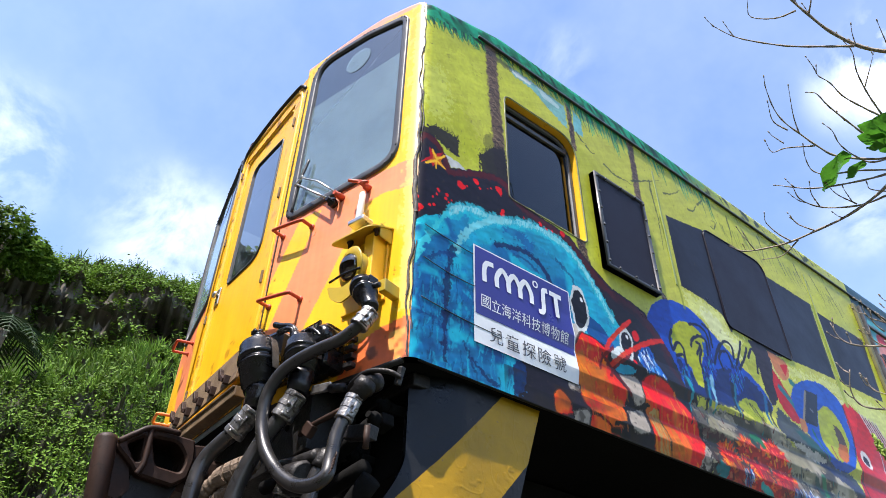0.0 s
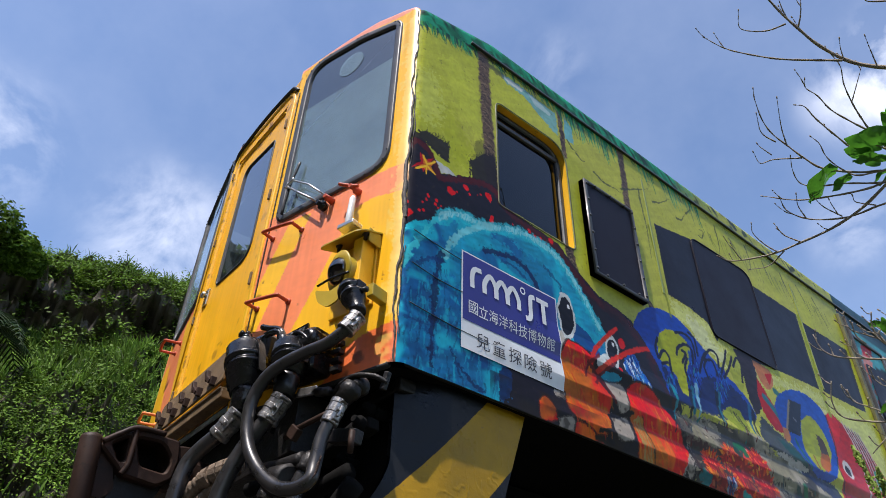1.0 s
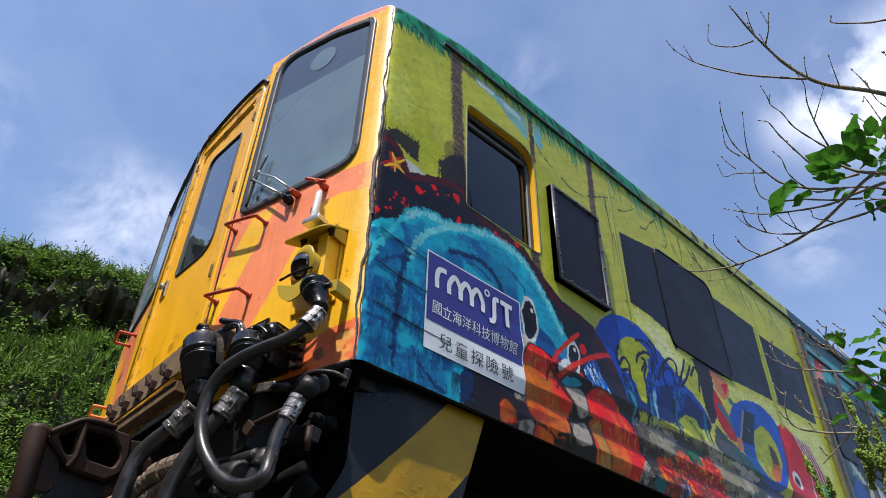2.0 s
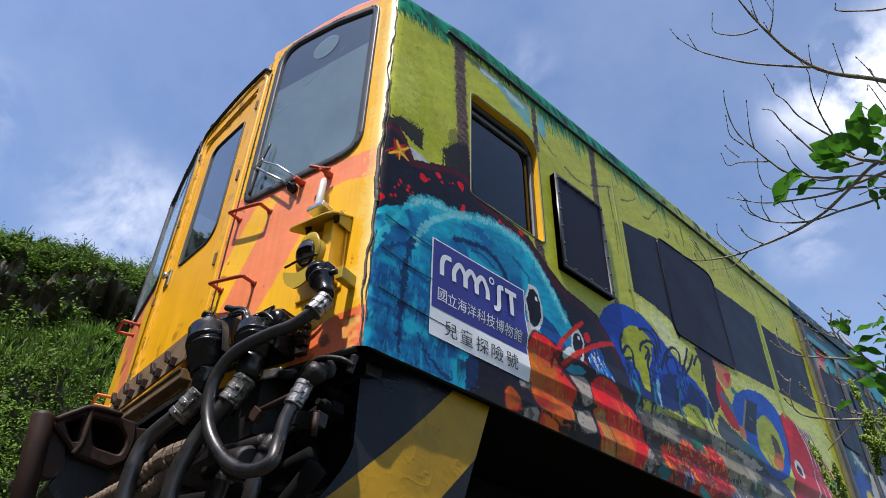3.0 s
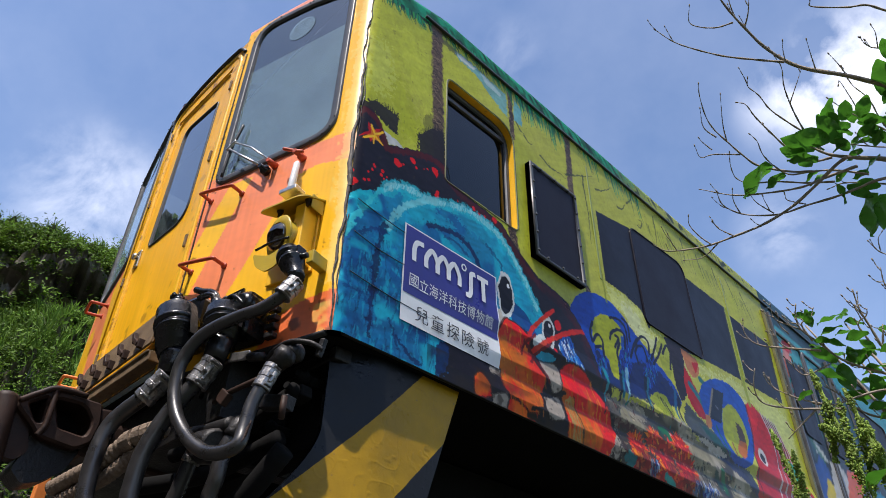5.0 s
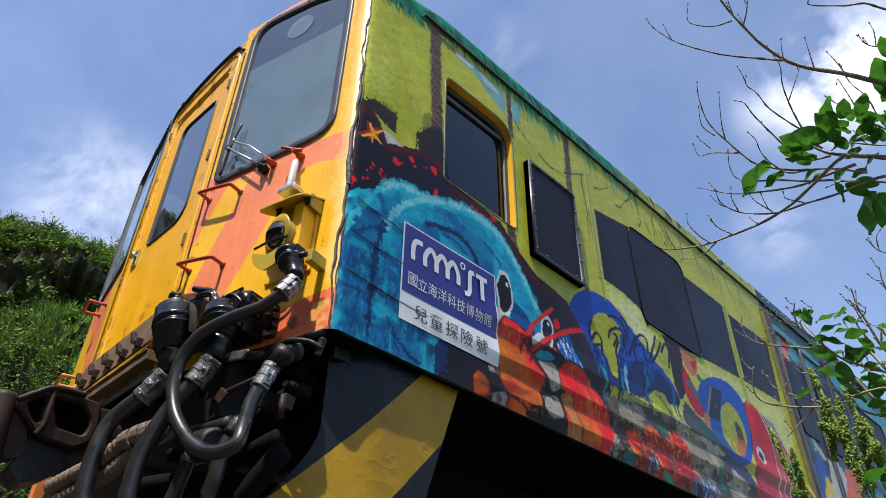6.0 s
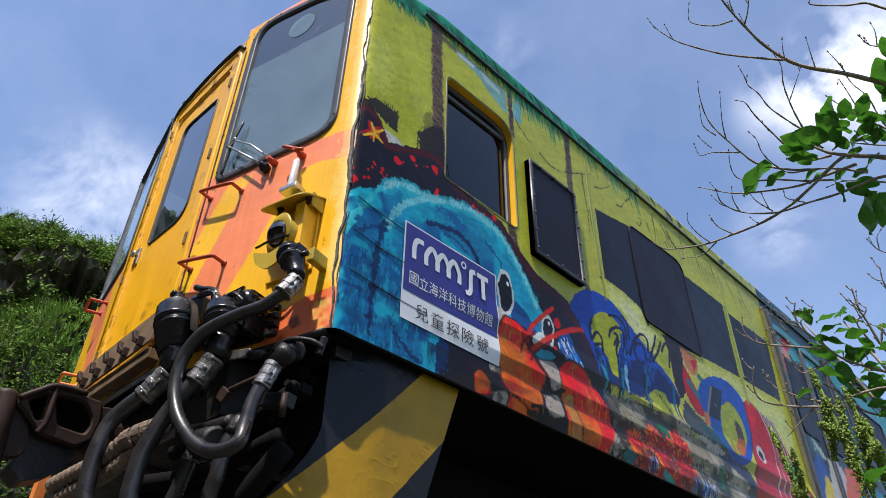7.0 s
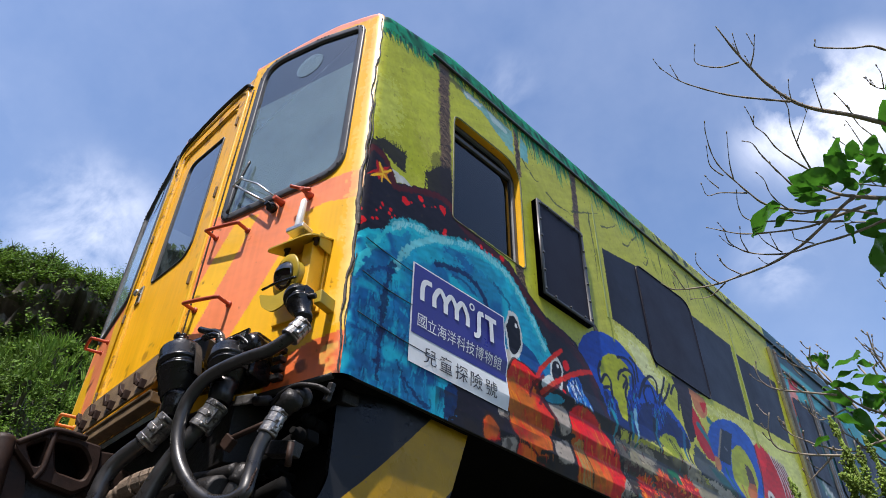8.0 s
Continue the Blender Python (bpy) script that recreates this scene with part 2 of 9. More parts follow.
def quads(name, verts, faces, mat, parent=None, label="", colours=None, smooth=False):
    """A large mesh of quads from arrays."""
    me = bpy.data.meshes.new(name)
    verts, faces = np.asarray(verts, np.float32), np.asarray(faces, np.int32)
    me.vertices.add(len(verts))
    me.vertices.foreach_set("co", verts.ravel())
    me.loops.add(faces.size)
    me.loops.foreach_set("vertex_index", faces.ravel())
    me.polygons.add(len(faces))
    me.polygons.foreach_set("loop_start", np.arange(0, faces.size, faces.shape[1], dtype=np.int32))
    me.polygons.foreach_set("use_smooth", np.full(len(faces), smooth, bool))
    me.materials.append(mat)
    me.update(calc_edges=True)
    if colours is not None:
        at = me.color_attributes.new("paint", "FLOAT_COLOR", "POINT")
        at.data.foreach_set("color", np.concatenate([colours, np.ones((len(colours), 1))], 1).astype(np.float32).ravel())
    ob = new(name, me)
    ob.parent = parent
    if label:
        ob["label"] = label
    return ob


def part(name, bm, mat, parent=None, label="", smooth=False, keep=False):
    me = bpy.data.meshes.new(name)
    if not keep:
        bmesh.ops.recalc_face_normals(bm, faces=bm.faces[:])
    bm.to_mesh(me)
    bm.free()
    me.materials.append(mat)
    if smooth:
        me.polygons.foreach_set("use_smooth", [True] * len(me.polygons))
    ob = new(name, me)
    ob.parent = parent
    if label:
        ob["label"] = label
    return ob


def smooth_path(pts, n=8):
    """Catmull-Rom curve through the points."""
    p = [Vector(q) for q in pts]
    p = [p[0] * 2 - p[1]] + p + [p[-1] * 2 - p[-2]]
    out = []
    for i in range(1, len(p) - 2):
        for k in range(n):
            t = k / n
            a, b, c, d = p[i - 1:i + 3]
            out.append(0.5 * (2 * b + (c - a) * t + (2 * a - 5 * b + 4 * c - d) * t * t + (3 * b - a - 3 * c + d) * t ** 3))
    out.append(p[-2])
    return out


def add_tube(bm, path, radius, sides=12, caps=True):
    """Sweep a circle along the path; radius may be a function of 0..1."""
    path = [Vector(p) for p in path]
    rings, up = [], Vector((0.3, 0.2, 0.93))
    for i, p in enumerate(path):
        d = (path[min(i + 1, len(path) - 1)] - path[max(i - 1, 0)]).normalized()
        a = up - d * up.dot(d)
        a = a.normalized() if a.length > 1e-4 else d.orthogonal().normalized()
        up = a
        b = d.cross(a)
        r = radius(i / max(1, len(path) - 1)) if callable(radius) else radius
        rings.append([bm.verts.new(p + (a * math.cos(2 * math.pi * k / sides) + b * math.sin(2 * math.pi * k / sides)) * r) for k in range(sides)])
    for r0, r1 in zip(rings, rings[1:]):
        for k in range(sides):
            bm.faces.new((r0[k], r0[(k + 1) % sides], r1[(k + 1) % sides], r1[k]))
    if caps:
        bm.faces.new(rings[0][::-1]), bm.faces.new(rings[-1])
    return bm


def tube(name, pts, radius, mat, parent=None, label="", sides=12, n=8, straight=False):
    return part(name, add_tube(bmesh.new(), pts if straight else smooth_path(pts, n), radius, sides), mat, parent, label, True)


def add_box(bm, centre, size, turn=None, bevel=0.0):
    m = Matrix.Translation(centre) @ (turn or Matrix()) @ Matrix.Diagonal((*size, 1))
    made = bmesh.ops.create_cube(bm, size=1.0, matrix=m)
    if bevel:
        edges = {e for v in made["verts"] for e in v.link_edges}
        bmesh.ops.bevel(bm, geom=list(edges), offset=bevel, segments=2, profile=0.5, affect="EDGES")
    return bm


def box(name, centre, size, mat, parent=None, label="", turn=None, bevel=0.004):
    return part(name, add_box(bmesh.new(), centre, size, turn, bevel), mat, parent, label)


def lathe(name, start, end, profile, mat, parent=None, label="", sides=20):
    """A turned body along start-end; profile: (0..1 along, radius)."""
    a, b = Vector(start), Vector(end)
    bm = bmesh.new()
    d = (b - a).normalized()
    e = d.orthogonal().normalized()
    f = d.cross(e)
    rings = [[bm.verts.new(a.lerp(b, s) + (e * math.cos(2 * math.pi * k / sides) + f * math.sin(2 * math.pi * k / sides)) * r)
              for k in range(sides)] for s, r in profile]
    for r0, r1 in zip(rings, rings[1:]):
        for k in range(sides):
            bm.faces.new((r0[k], r0[(k + 1) % sides], r1[(k + 1) % sides], r1[k]))
    bm.faces.new(rings[0][::-1]), bm.faces.new(rings[-1])
    ob = part(name, bm, mat, parent, label)
    ob.data.polygons.foreach_set("use_smooth", [len(p.vertices) == 4 for p in ob.data.polygons])
    return ob


def rounded(corners, radii, n=7):
    """Outline of a polygon with rounded corners, in 2D."""
    out, k = [], len(corners)
    for i in range(k):
        p, a, b = Vector(corners[i]), Vector(corners[i - 1]), Vector(corners[(i + 1) % k])
        r = radii[i] if isinstance(radii, (tuple, list)) else radii
        da, db = (a - p).normalized(), (b - p).normalized()
        s, e = p + da * r, p + db * r
        for j in range(n + 1):
            t = j / n
            out.append(s * (1 - t) ** 2 + p * 2 * t * (1 - t) + e * t * t)
    return out


def inset(outline, w):
    """The outline moved inwards by w."""
    k, out = len(outline), []
    area = sum(outline[i - 1].x * outline[i].y - outline[i].x * outline[i - 1].y for i in range(k))
    sgn = 1 if area > 0 else -1
    for i in range(k):
        d = outline[(i + 1) % k] - outline[i - 1]
        out.append(outline[i] + Vector((-d.y, d.x)).normalized() * w * sgn)
    return out


def ring_part(name, outline, w, off0, off1, place, mat, parent, label=""):
    """A raised frame: the band between an outline and its inset, from depth off0 to off1."""
    bm = bmesh.new()
    inner, k = inset(outline, w), len(outline)
    mid_o, mid_i = inset(outline, w * 0.18), inset(outline, w * 0.82)
    loops = [[bm.verts.new(place(p.x, p.y, o)) for p in line] for line, o in
             ((outline, off0), (outline, off1 - 0.003), (mid_o, off1), (mid_i, off1), (inner, off1 - 0.003), (inner, off0))]
    for a, b in zip(loops, loops[1:]):
        for i in range(k):
            bm.faces.new((a[i - 1], a[i], b[i], b[i - 1]))
    return part(name, bm, mat, parent, label, True)


def sheet(name, outline, off, place, mat, parent, label="", thick=0.0):
    """A flat plate of the outline."""
    bm = bmesh.new()
    outline = [Vector((p[0], p[1])) for p in outline]
    area = sum(outline[i - 1].x * outline[i].y - outline[i].x * outline[i - 1].y for i in range(len(outline)))
    o, a, b, c = (Vector(place(*q)) for q in ((0, 0, 0), (1, 0, 0), (0, 1, 0), (0, 0, 1)))
    if ((a - o).cross(b - o).dot(c - o) > 0) != (area > 0):
        outline = outline[::-1]
    top = [bm.verts.new(place(p[0], p[1], off)) for p in outline]
    bm.faces.new(top)
    if thick:
        low = [bm.verts.new(place(p[0], p[1], off - thick)) for p in outline]
        bm.faces.new(low[::-1])
        for i in range(len(top)):
            bm.faces.new((top[i - 1], top[i], low[i], low[i - 1]))
    return part(name, bm, mat, parent, label, keep=True)


# ---- plan of the railcar ----
def vnoise(x, y, seed=0):
    """Smooth value noise, 0..1, for arrays."""
    xi, yi = np.floor(x).astype(np.int64), np.floor(y).astype(np.int64)
    fx, fy = x - xi, y - yi
    fx, fy = fx * fx * (3 - 2 * fx), fy * fy * (3 - 2 * fy)

    def h(a, b):
        n = (a * 374761393 + b * 668265263 + seed * 144269504) & 0x7FFFFFFF
        n = ((n ^ (n >> 13)) * 1274126177) & 0x7FFFFFFF
        return ((n ^ (n >> 16)) & 0xFFFF) / 65535.0
    return (h(xi, yi) * (1 - fx) + h(xi + 1, yi) * fx) * (1 - fy) + (h(xi, yi + 1) * (1 - fx) + h(xi + 1, yi + 1) * fx) * fy


ANG = radians(14.6)          # the corner panels of the nose lean back by this
UX, UY = -math.cos(ANG), -math.sin(ANG)
NX, NY = math.sin(ANG), -math.cos(ANG)
R, TURN = 0.075, math.pi / 2 - ANG
TL, LA = R * math.tan(TURN / 2), R * TURN
SEAM_U = 0.985
DOOR_Y = SEAM_U * UY
MID_X = -1.40                # middle of the car
LENGTH = 19.0
Z_BOT, Z_EAVE = 0.925, 3.235


def on_side(y, z, off=0.0):
    return (off, y, z)


def on_panel(u, z, off=0.0):
    return (u * UX + off * NX, u * UY + off * NY, z)


def on_far_panel(u, z, off=0.0):
    p = on_panel(u, z, off)
    return (2 * MID_X - p[0], p[1] - 0.075 * (1 - u / SEAM_U), p[2])


def on_door(x, z, off=0.0):
    return (x, DOOR_Y - off, z)


def inside(poly, x, y):
    """Even-odd test for arrays."""
    hit = np.zeros(x.shape, bool)
    for (x0, y0), (x1, y1) in zip(poly, poly[1:] + poly[:1]):
        if y0 != y1:
            hit ^= ((y0 > y) != (y1 > y)) & (x < (x1 - x0) * (y - y0) / (y1 - y0) + x0)
    return hit


def plan(s):
    """Plan position and outward normal at arc length s round the corner: 0 at the corner's middle, positive along the side."""
    s = np.asarray(s, float)
    th = np.clip((s / LA - 0.5) * TURN, -TURN, 0)
    x, y = -R + R * np.cos(th), TL + R * np.sin(th)
    extra = np.clip(s - LA / 2, 0, None)
    back = np.clip(-s - LA / 2, 0, None)
    return x + back * UX, y + extra + back * UY, np.cos(th), np.sin(th)


def rib(y, z):
    """Bulge of the pressed ribs in the lower side wall."""
    ramp = np.clip((y - 0.45) / 0.75, 0, 1) ** 1.3
    saw = np.mod((1.475 - z) / 0.183, 1.0)
    prof = np.where(saw < 0.62, saw / 0.62, (1 - saw) / 0.38)
    return np.where((z < 1.475), prof, 0.0) * 0.024 * ramp


def wrinkle(y, z):
    """Slack and creases of the printed sheet near the corner."""
    fade = 0.25 + 0.75 * np.exp(-np.clip(y, 0, None) / 0.3)
    return np.where(np.asarray(z) > 1.6, 0.35, 1.0) * fade * (0.006 * (vnoise(y * 7 + z * 3, z * 11 - y * 4, 61) - 0.5) + 0.003 * (vnoise(y * 20, z * 34, 62) - 0.5))


def eave(y):
    """Height at which the side wall turns into the roof."""
    return Z_EAVE + 0.14 * np.clip(np.asarray(y) / 0.58, 0, 1)


def top_panel(u):
    """Height of the nose's upper edge."""
    u = np.clip(u, 0, 1)
    return Z_EAVE + 0.02 + 0.125 * np.clip(u / 0.33, 0, 1) ** 0.6 + 0.02 * np.sin(np.clip((u - 0.25) / 0.7, 0, 1) * math.pi)


# ---- painted livery ----
class Canvas:
    """Colours of a painted sheet, point by point."""

    def __init__(self, y, z, base):
        self.y, self.z = y, z
        self.c = np.tile(np.array(lin(base)), (len(y), 1))
        j = (vnoise(y * 55, z * 55, 3) - 0.5) + 0.6 * (vnoise(y * 140, z * 140, 4) - 0.5)
        self.jit = j
        self.jit2 = (vnoise(y * 60, z * 60, 13) - 0.5) + 0.6 * (vnoise(y * 150, z * 150, 14) - 0.5)

    def near(self, pts, pad):
        p = np.array(pts)
        return np.nonzero((self.y > p[:, 0].min() - pad) & (self.y < p[:, 0].max() + pad) &
                          (self.z > p[:, 1].min() - pad) & (self.z < p[:, 1].max() + pad))[0]

    def lay(self, i, mask, colour, strength, streak, seed):
        a = np.clip(mask, 0, 1) * strength
        rgb = np.array(lin(colour))[None]
        if streak:
            y, z = self.y[i], self.z[i]
            n = vnoise(y * 18 + z * 9, z * 60 - y * 14, seed) * 0.6 + vnoise(y * 5, z * 5, seed + 1) * 0.4
            rgb = rgb * (1 + streak * (n[:, None] - 0.5) * 2)
        self.c[i] = self.c[i] * (1 - a[:, None]) + rgb * a[:, None]

    def fill(self, pts, colour, fuzz=0.006, strength=1.0, streak=0.25, curve=True, seed=5):
        if curve:
            pts = [(q.x, q.y) for q in smooth_path([(*p, 0) for p in pts] + [(*pts[0], 0)], 5)][:-1]
        i = self.near(pts, 0.03)
        if len(i):
            m = inside([tuple(p) for p in pts], self.y[i] + self.jit[i] * fuzz * 2, self.z[i] + self.jit2[i] * fuzz * 2)
            self.lay(i, m.astype(float), colour, strength, streak, seed)

    def dot(self, cy, cz, ry, rz, colour, turn=0.0, fuzz=0.003, strength=1.0, streak=0.1):
        r = max(ry, rz)
        i = self.near([(cy - r, cz - r), (cy + r, cz + r)], 0.01)
        if len(i):
            a, b = self.y[i] - cy + self.jit[i] * fuzz * 2, self.z[i] - cz + self.jit2[i] * fuzz * 2
            t = radians(turn)
            e = ((a * math.cos(t) + b * math.sin(t)) / ry) ** 2 + ((-a * math.sin(t) + b * math.cos(t)) / rz) ** 2
            self.lay(i, np.clip((1.0 - e) * 6 + 0.5, 0, 1), colour, strength, streak, 7)

    def stroke(self, pts, width, colour, fuzz=0.003, strength=1.0, streak=0.15, taper=False):
        path = [(q.x, q.y) for q in smooth_path([(*p, 0) for p in pts], 6)]
        i = self.near(path, width + 0.01)
        if not len(i):
            return
        y, z = self.y[i] + self.jit[i] * fuzz * 2, self.z[i] + self.jit2[i] * fuzz * 2
        best = np.full(len(i), 9.0)
        for k, ((y0, z0), (y1, z1)) in enumerate(zip(path, path[1:])):
            d = np.array((y1 - y0, z1 - z0))
            t = np.clip(((y - y0) * d[0] + (z - z0) * d[1]) / max(1e-9, d @ d), 0, 1)
            w = width * (1 - 0.85 * k / len(path)) if taper else width
            best = np.minimum(best, np.hypot(y - y0 - t * d[0], z - z0 - t * d[1]) / (w / 2))
        self.lay(i, np.clip((1 - best) * 3 + 0.4, 0, 1), colour, strength, streak, 9)

    def speckle(self, pts, colour, scale, level, strength=0.8, seed=21):
        i = self.near(pts, 0.0)
        m = inside([tuple(p) for p in pts], self.y[i], self.z[i])
        n = vnoise(self.y[i] * scale, self.z[i] * scale, seed) * 0.65 + vnoise(self.y[i] * scale * 2.3, self.z[i] * scale * 2.3, seed + 1) * 0.35
        self.lay(i, m * np.clip((n - level) * 9, 0, 1), colour, strength, 0.0, 1)

    def hatch(self, pts, n, dy, dz, width, colours, rnd, strength=0.8):
        """Short brush strokes scattered over an area."""
        colours = colours.split()
        p = np.array(pts)
        for k in range(n * 3):
            y, z = rnd.uniform(p[:, 0].min(), p[:, 0].max()), rnd.uniform(p[:, 1].min(), p[:, 1].max())
            a, b = rnd.uniform(*dy), rnd.uniform(*dz)
            if inside([tuple(q) for q in pts], np.array([y]), np.array([z]))[0] and k % 3 < 2:
                self.stroke([(y, z), (y + a * 0.4, z + b * 0.5), (y + a, z + b)], width, rnd.choice(colours), 0.003, strength, 0, True)

    def fringe(self, path, n, dy, dz, width, colours, rnd, strength=0.8):
        """Short brush strokes that start along a line."""
        colours = colours.split()
        for k in range(n):
            i, t = rnd.randrange(len(path) - 1), rnd.random()
            y, z = (path[i][q] * (1 - t) + path[i + 1][q] * t for q in (0, 1))
            a, b = rnd.uniform(*dy), rnd.uniform(*dz)
            self.stroke([(y, z), (y + a * 0.35, z + b * 0.55), (y + a, z + b)], width * rnd.uniform(0.6, 1.2), rnd.choice(colours), 0.002, strength, 0, True)

    def trunk(self, path, w, rnd):
        """A palm trunk with ringed bark."""
        self.stroke(path, w, "6E5C4C", 0.008, 1.0, 0.4)
        curve = smooth_path([(*p, 0) for p in path], 12)
        for q in curve:
            for k in range(3):
                z = q.y + rnd.uniform(-0.02, 0.02)
                a = rnd.uniform(-0.5, 0.1) * w
                self.stroke([(q.x + a, z), (q.x + a + w * 0.2, z + 0.01), (q.x + a + w * 0.4, z - 0.006)], 0.008, rnd.choice(["3A2E28", "2A2220", "8F7C66", "4A3C34"]), 0.004, 0.8)

    def coral(self, cy, cz, ry, rz, rnd):
        """A red coral head with a fringe of orange tips."""
        self.dot(cy, cz, ry, rz, "A42A18", 20, 0.006)
        for k in range(60):
            a, q = rnd.uniform(0, 6.28), rnd.uniform(0.65, 1.0)
            p = (cy + ry * q * math.cos(a), cz + rz * q * math.sin(a))
            self.stroke([p, (p[0] + 0.03 * math.cos(a), p[1] + 0.03 * math.sin(a))], 0.014, rnd.choice(["E8642A", "F09A3C", "9F3A16", "EC7430", "E8501E"]), 0.002, 1.0, 0.1, True)
        self.dot(cy, cz, ry * 0.5, rz * 0.55, "C62A2E", 20, 0.006)
        for k in range(9):
            self.dot(cy + rnd.uniform(-0.4, 0.4) * ry, cz + rnd.uniform(-0.45, 0.45) * rz, 0.009, 0.010, rnd.choice(["EE6A5A", "6A1216", "F08A70"]))


def paint_mural(y, z):
    c = Canvas(y, z, "C2C46A")
    rnd = random.Random(4)
    # lighter and darker washes on the lime ground
    c.speckle([(-0.2, 2.0), (5, 1.8), (5, 3.3), (-0.2, 3.3)], "C6CD62", 1.6, 0.5, 0.45, 31)
    c.speckle([(-0.2, 2.0), (5, 1.8), (5, 3.3), (-0.2, 3.3)], "A8B150", 2.2, 0.55, 0.4, 33)
    grain = 1 + 0.20 * (vnoise(y * 3.5 + z * 2.5, z * 30 - y * 16, 35) - 0.5) + 0.10 * (vnoise(y * 9 + z * 6, z * 90 - y * 50, 36) - 0.5)
    c.c *= grain[:, None]
    # far bays past the door
    c.fill([(4.83, 3.5), (20, 3.5), (20, 0.8), (4.83, 0.8)], "24464C", 0.0, 1.0, 0.3, False)
    c.speckle([(4.9, 0.85), (20, 0.85), (20, 2.1), (4.9, 2.1)], "14161A", 2.2, 0.36, 0.95, 97)
    for k in range(24):
        yy = 6.3 + k * 0.55
        c.fill([(yy, 1.0 + rnd.random()), (yy + 0.3, 1.3 + rnd.random()), (yy + 0.5, 1.0), (yy + 0.2, 0.9)],
               rnd.choice(["B5322E", "E0DDD0", "2C4E8F", "D07A35", "1F2A30", "D8B0A0"]), 0.01)
    # leaves along the eave and below the drip rail
    band = eave(y) - 0.115
    j = np.nonzero((z > band) & (y < 4.8))[0]
    fade = np.clip((3.0 - y[j]) / 0.7, 0.0, 1.0)
    c.lay(j, 0.9 * fade + 0.15, "1F6A48", 1.0, 0.6, 45)
    n = vnoise(y[j] * 30 + z[j] * 22, z[j] * 12 - y[j] * 8, 46)
    c.lay(j, np.clip((n - 0.52) * 6, 0, 1) * fade, "35A07A", 0.9, 0.2, 47)
    c.lay(j, np.clip((0.36 - n) * 6, 0, 1), "10261E", 0.9, 0.2, 48)
    c.fringe([(-0.03, 3.15), (0.2, 3.19), (0.45, 3.25), (1.2, 3.262), (2.6, 3.262)], 260, (0.0, 0.05), (-0.10, -0.02), 0.014, "14563F 17805A 1F9A6A 0B3428 0B3428 4F9A50", rnd, 0.9)
    c.fringe([(2.4, 3.26), (4.7, 3.26)], 50, (0.0, 0.06), (-0.08, -0.02), 0.014, "3C5030 5A7040 2E4A30", rnd, 0.6)
    c.fringe([(0.34, 3.235), (0.6, 3.25), (1.8, 3.255)], 60, (0.02, 0.06), (-0.03, -0.004), 0.012, "2A2A20 3A4A28 12301F", rnd, 0.8)
    # pale wash between the windows and the arches
    c.fill([(2.060, 2.118), (2.254, 2.123), (2.452, 2.103), (2.554, 1.971), (2.891, 1.999), (3.236, 1.975), (3.881, 2.046), (4.625, 2.024), (4.646, 1.714), (4.414, 1.514), (4.050, 1.913), (3.431, 1.942), (2.865, 1.814), (2.481, 1.835), (2.245, 1.946), (2.094, 1.984)], "DDE39C", 0.04, 0.8, 0.25, True)
    c.fill([(2.206, 2.057), (2.368, 2.043), (2.508, 1.930), (2.796, 1.939), (2.689, 1.832), (2.418, 1.851), (2.245, 1.946)], "E6EBC0", 0.03, 0.7, 0.25, True)
    c.fill([(3.263, 1.940), (3.688, 1.931), (3.950, 1.903), (3.811, 1.812), (3.531, 1.877)], "E6EBC0", 0.03, 0.6, 0.25, True)
    # glossy sheen of the lime vinyl painted as paler and darker patches
    c.fill([(0.162, 2.960), (0.336, 2.973), (0.458, 2.780), (0.458, 2.452), (0.339, 2.537), (0.230, 2.725)], "C9D06A", 0.05, 0.45, 0.25, True)
    c.fill([(0.152, 2.562), (0.276, 2.531), (0.413, 2.310), (0.398, 2.194), (0.279, 2.189), (0.209, 2.344)], "A9B34A", 0.05, 0.5, 0.25, True)
    c.fill([(0.000, 2.704), (0.138, 2.737), (0.200, 2.467), (0.095, 2.336), (0.005, 2.477)], "D4DB84", 0.05, 0.5, 0.25, True)
    # scraps of painted sky above the windows
    c.fill([(0.629, 3.183), (0.766, 3.193), (0.925, 3.183), (1.129, 3.162), (1.134, 2.952), (1.070, 2.980), (0.953, 3.045), (0.828, 3.116), (0.690, 3.124)], "86B4B4", 0.008, 0.95, 0.2, False)
    c.fill([(0.654, 3.173), (0.798, 3.182), (0.850, 3.179), (0.808, 3.142), (0.705, 3.132)], "D9E0DC", 0.006, 0.95, 0.1, False)
    c.fill([(0.871, 3.181), (0.968, 3.165), (1.088, 3.128), (1.059, 3.099), (0.934, 3.103)], "C4D6D8", 0.006, 0.8, 0.1, False)
    c.fill([(1.211, 3.190), (1.283, 3.137), (1.282, 2.975), (1.197, 2.985)], "7FB6BE", 0.005, 0.95, 0.2, False)
    c.fill([(0.490, 3.201), (0.614, 3.191), (0.674, 3.192), (0.644, 3.142), (0.516, 3.164)], "5C5A40", 0.01, 0.7, 0.25, True)
    # palm trunks with ringed bark
    c.trunk([(0.494, 3.221), (0.504, 2.921), (0.517, 2.637), (0.529, 2.375), (0.557, 2.142)], 0.092, rnd)
    c.trunk([(1.165, 3.191), (1.171, 3.006), (1.176, 2.814)], 0.046, rnd)
    c.trunk([(1.798, 3.282), (1.789, 3.030), (1.770, 2.680)], 0.066, rnd)
    c.trunk([(1.124, 2.064), (1.132, 1.952), (1.159, 1.850)], 0.075, rnd)
    c.trunk([(1.821, 1.982), (1.846, 1.924), (1.861, 1.878)], 0.05, rnd)
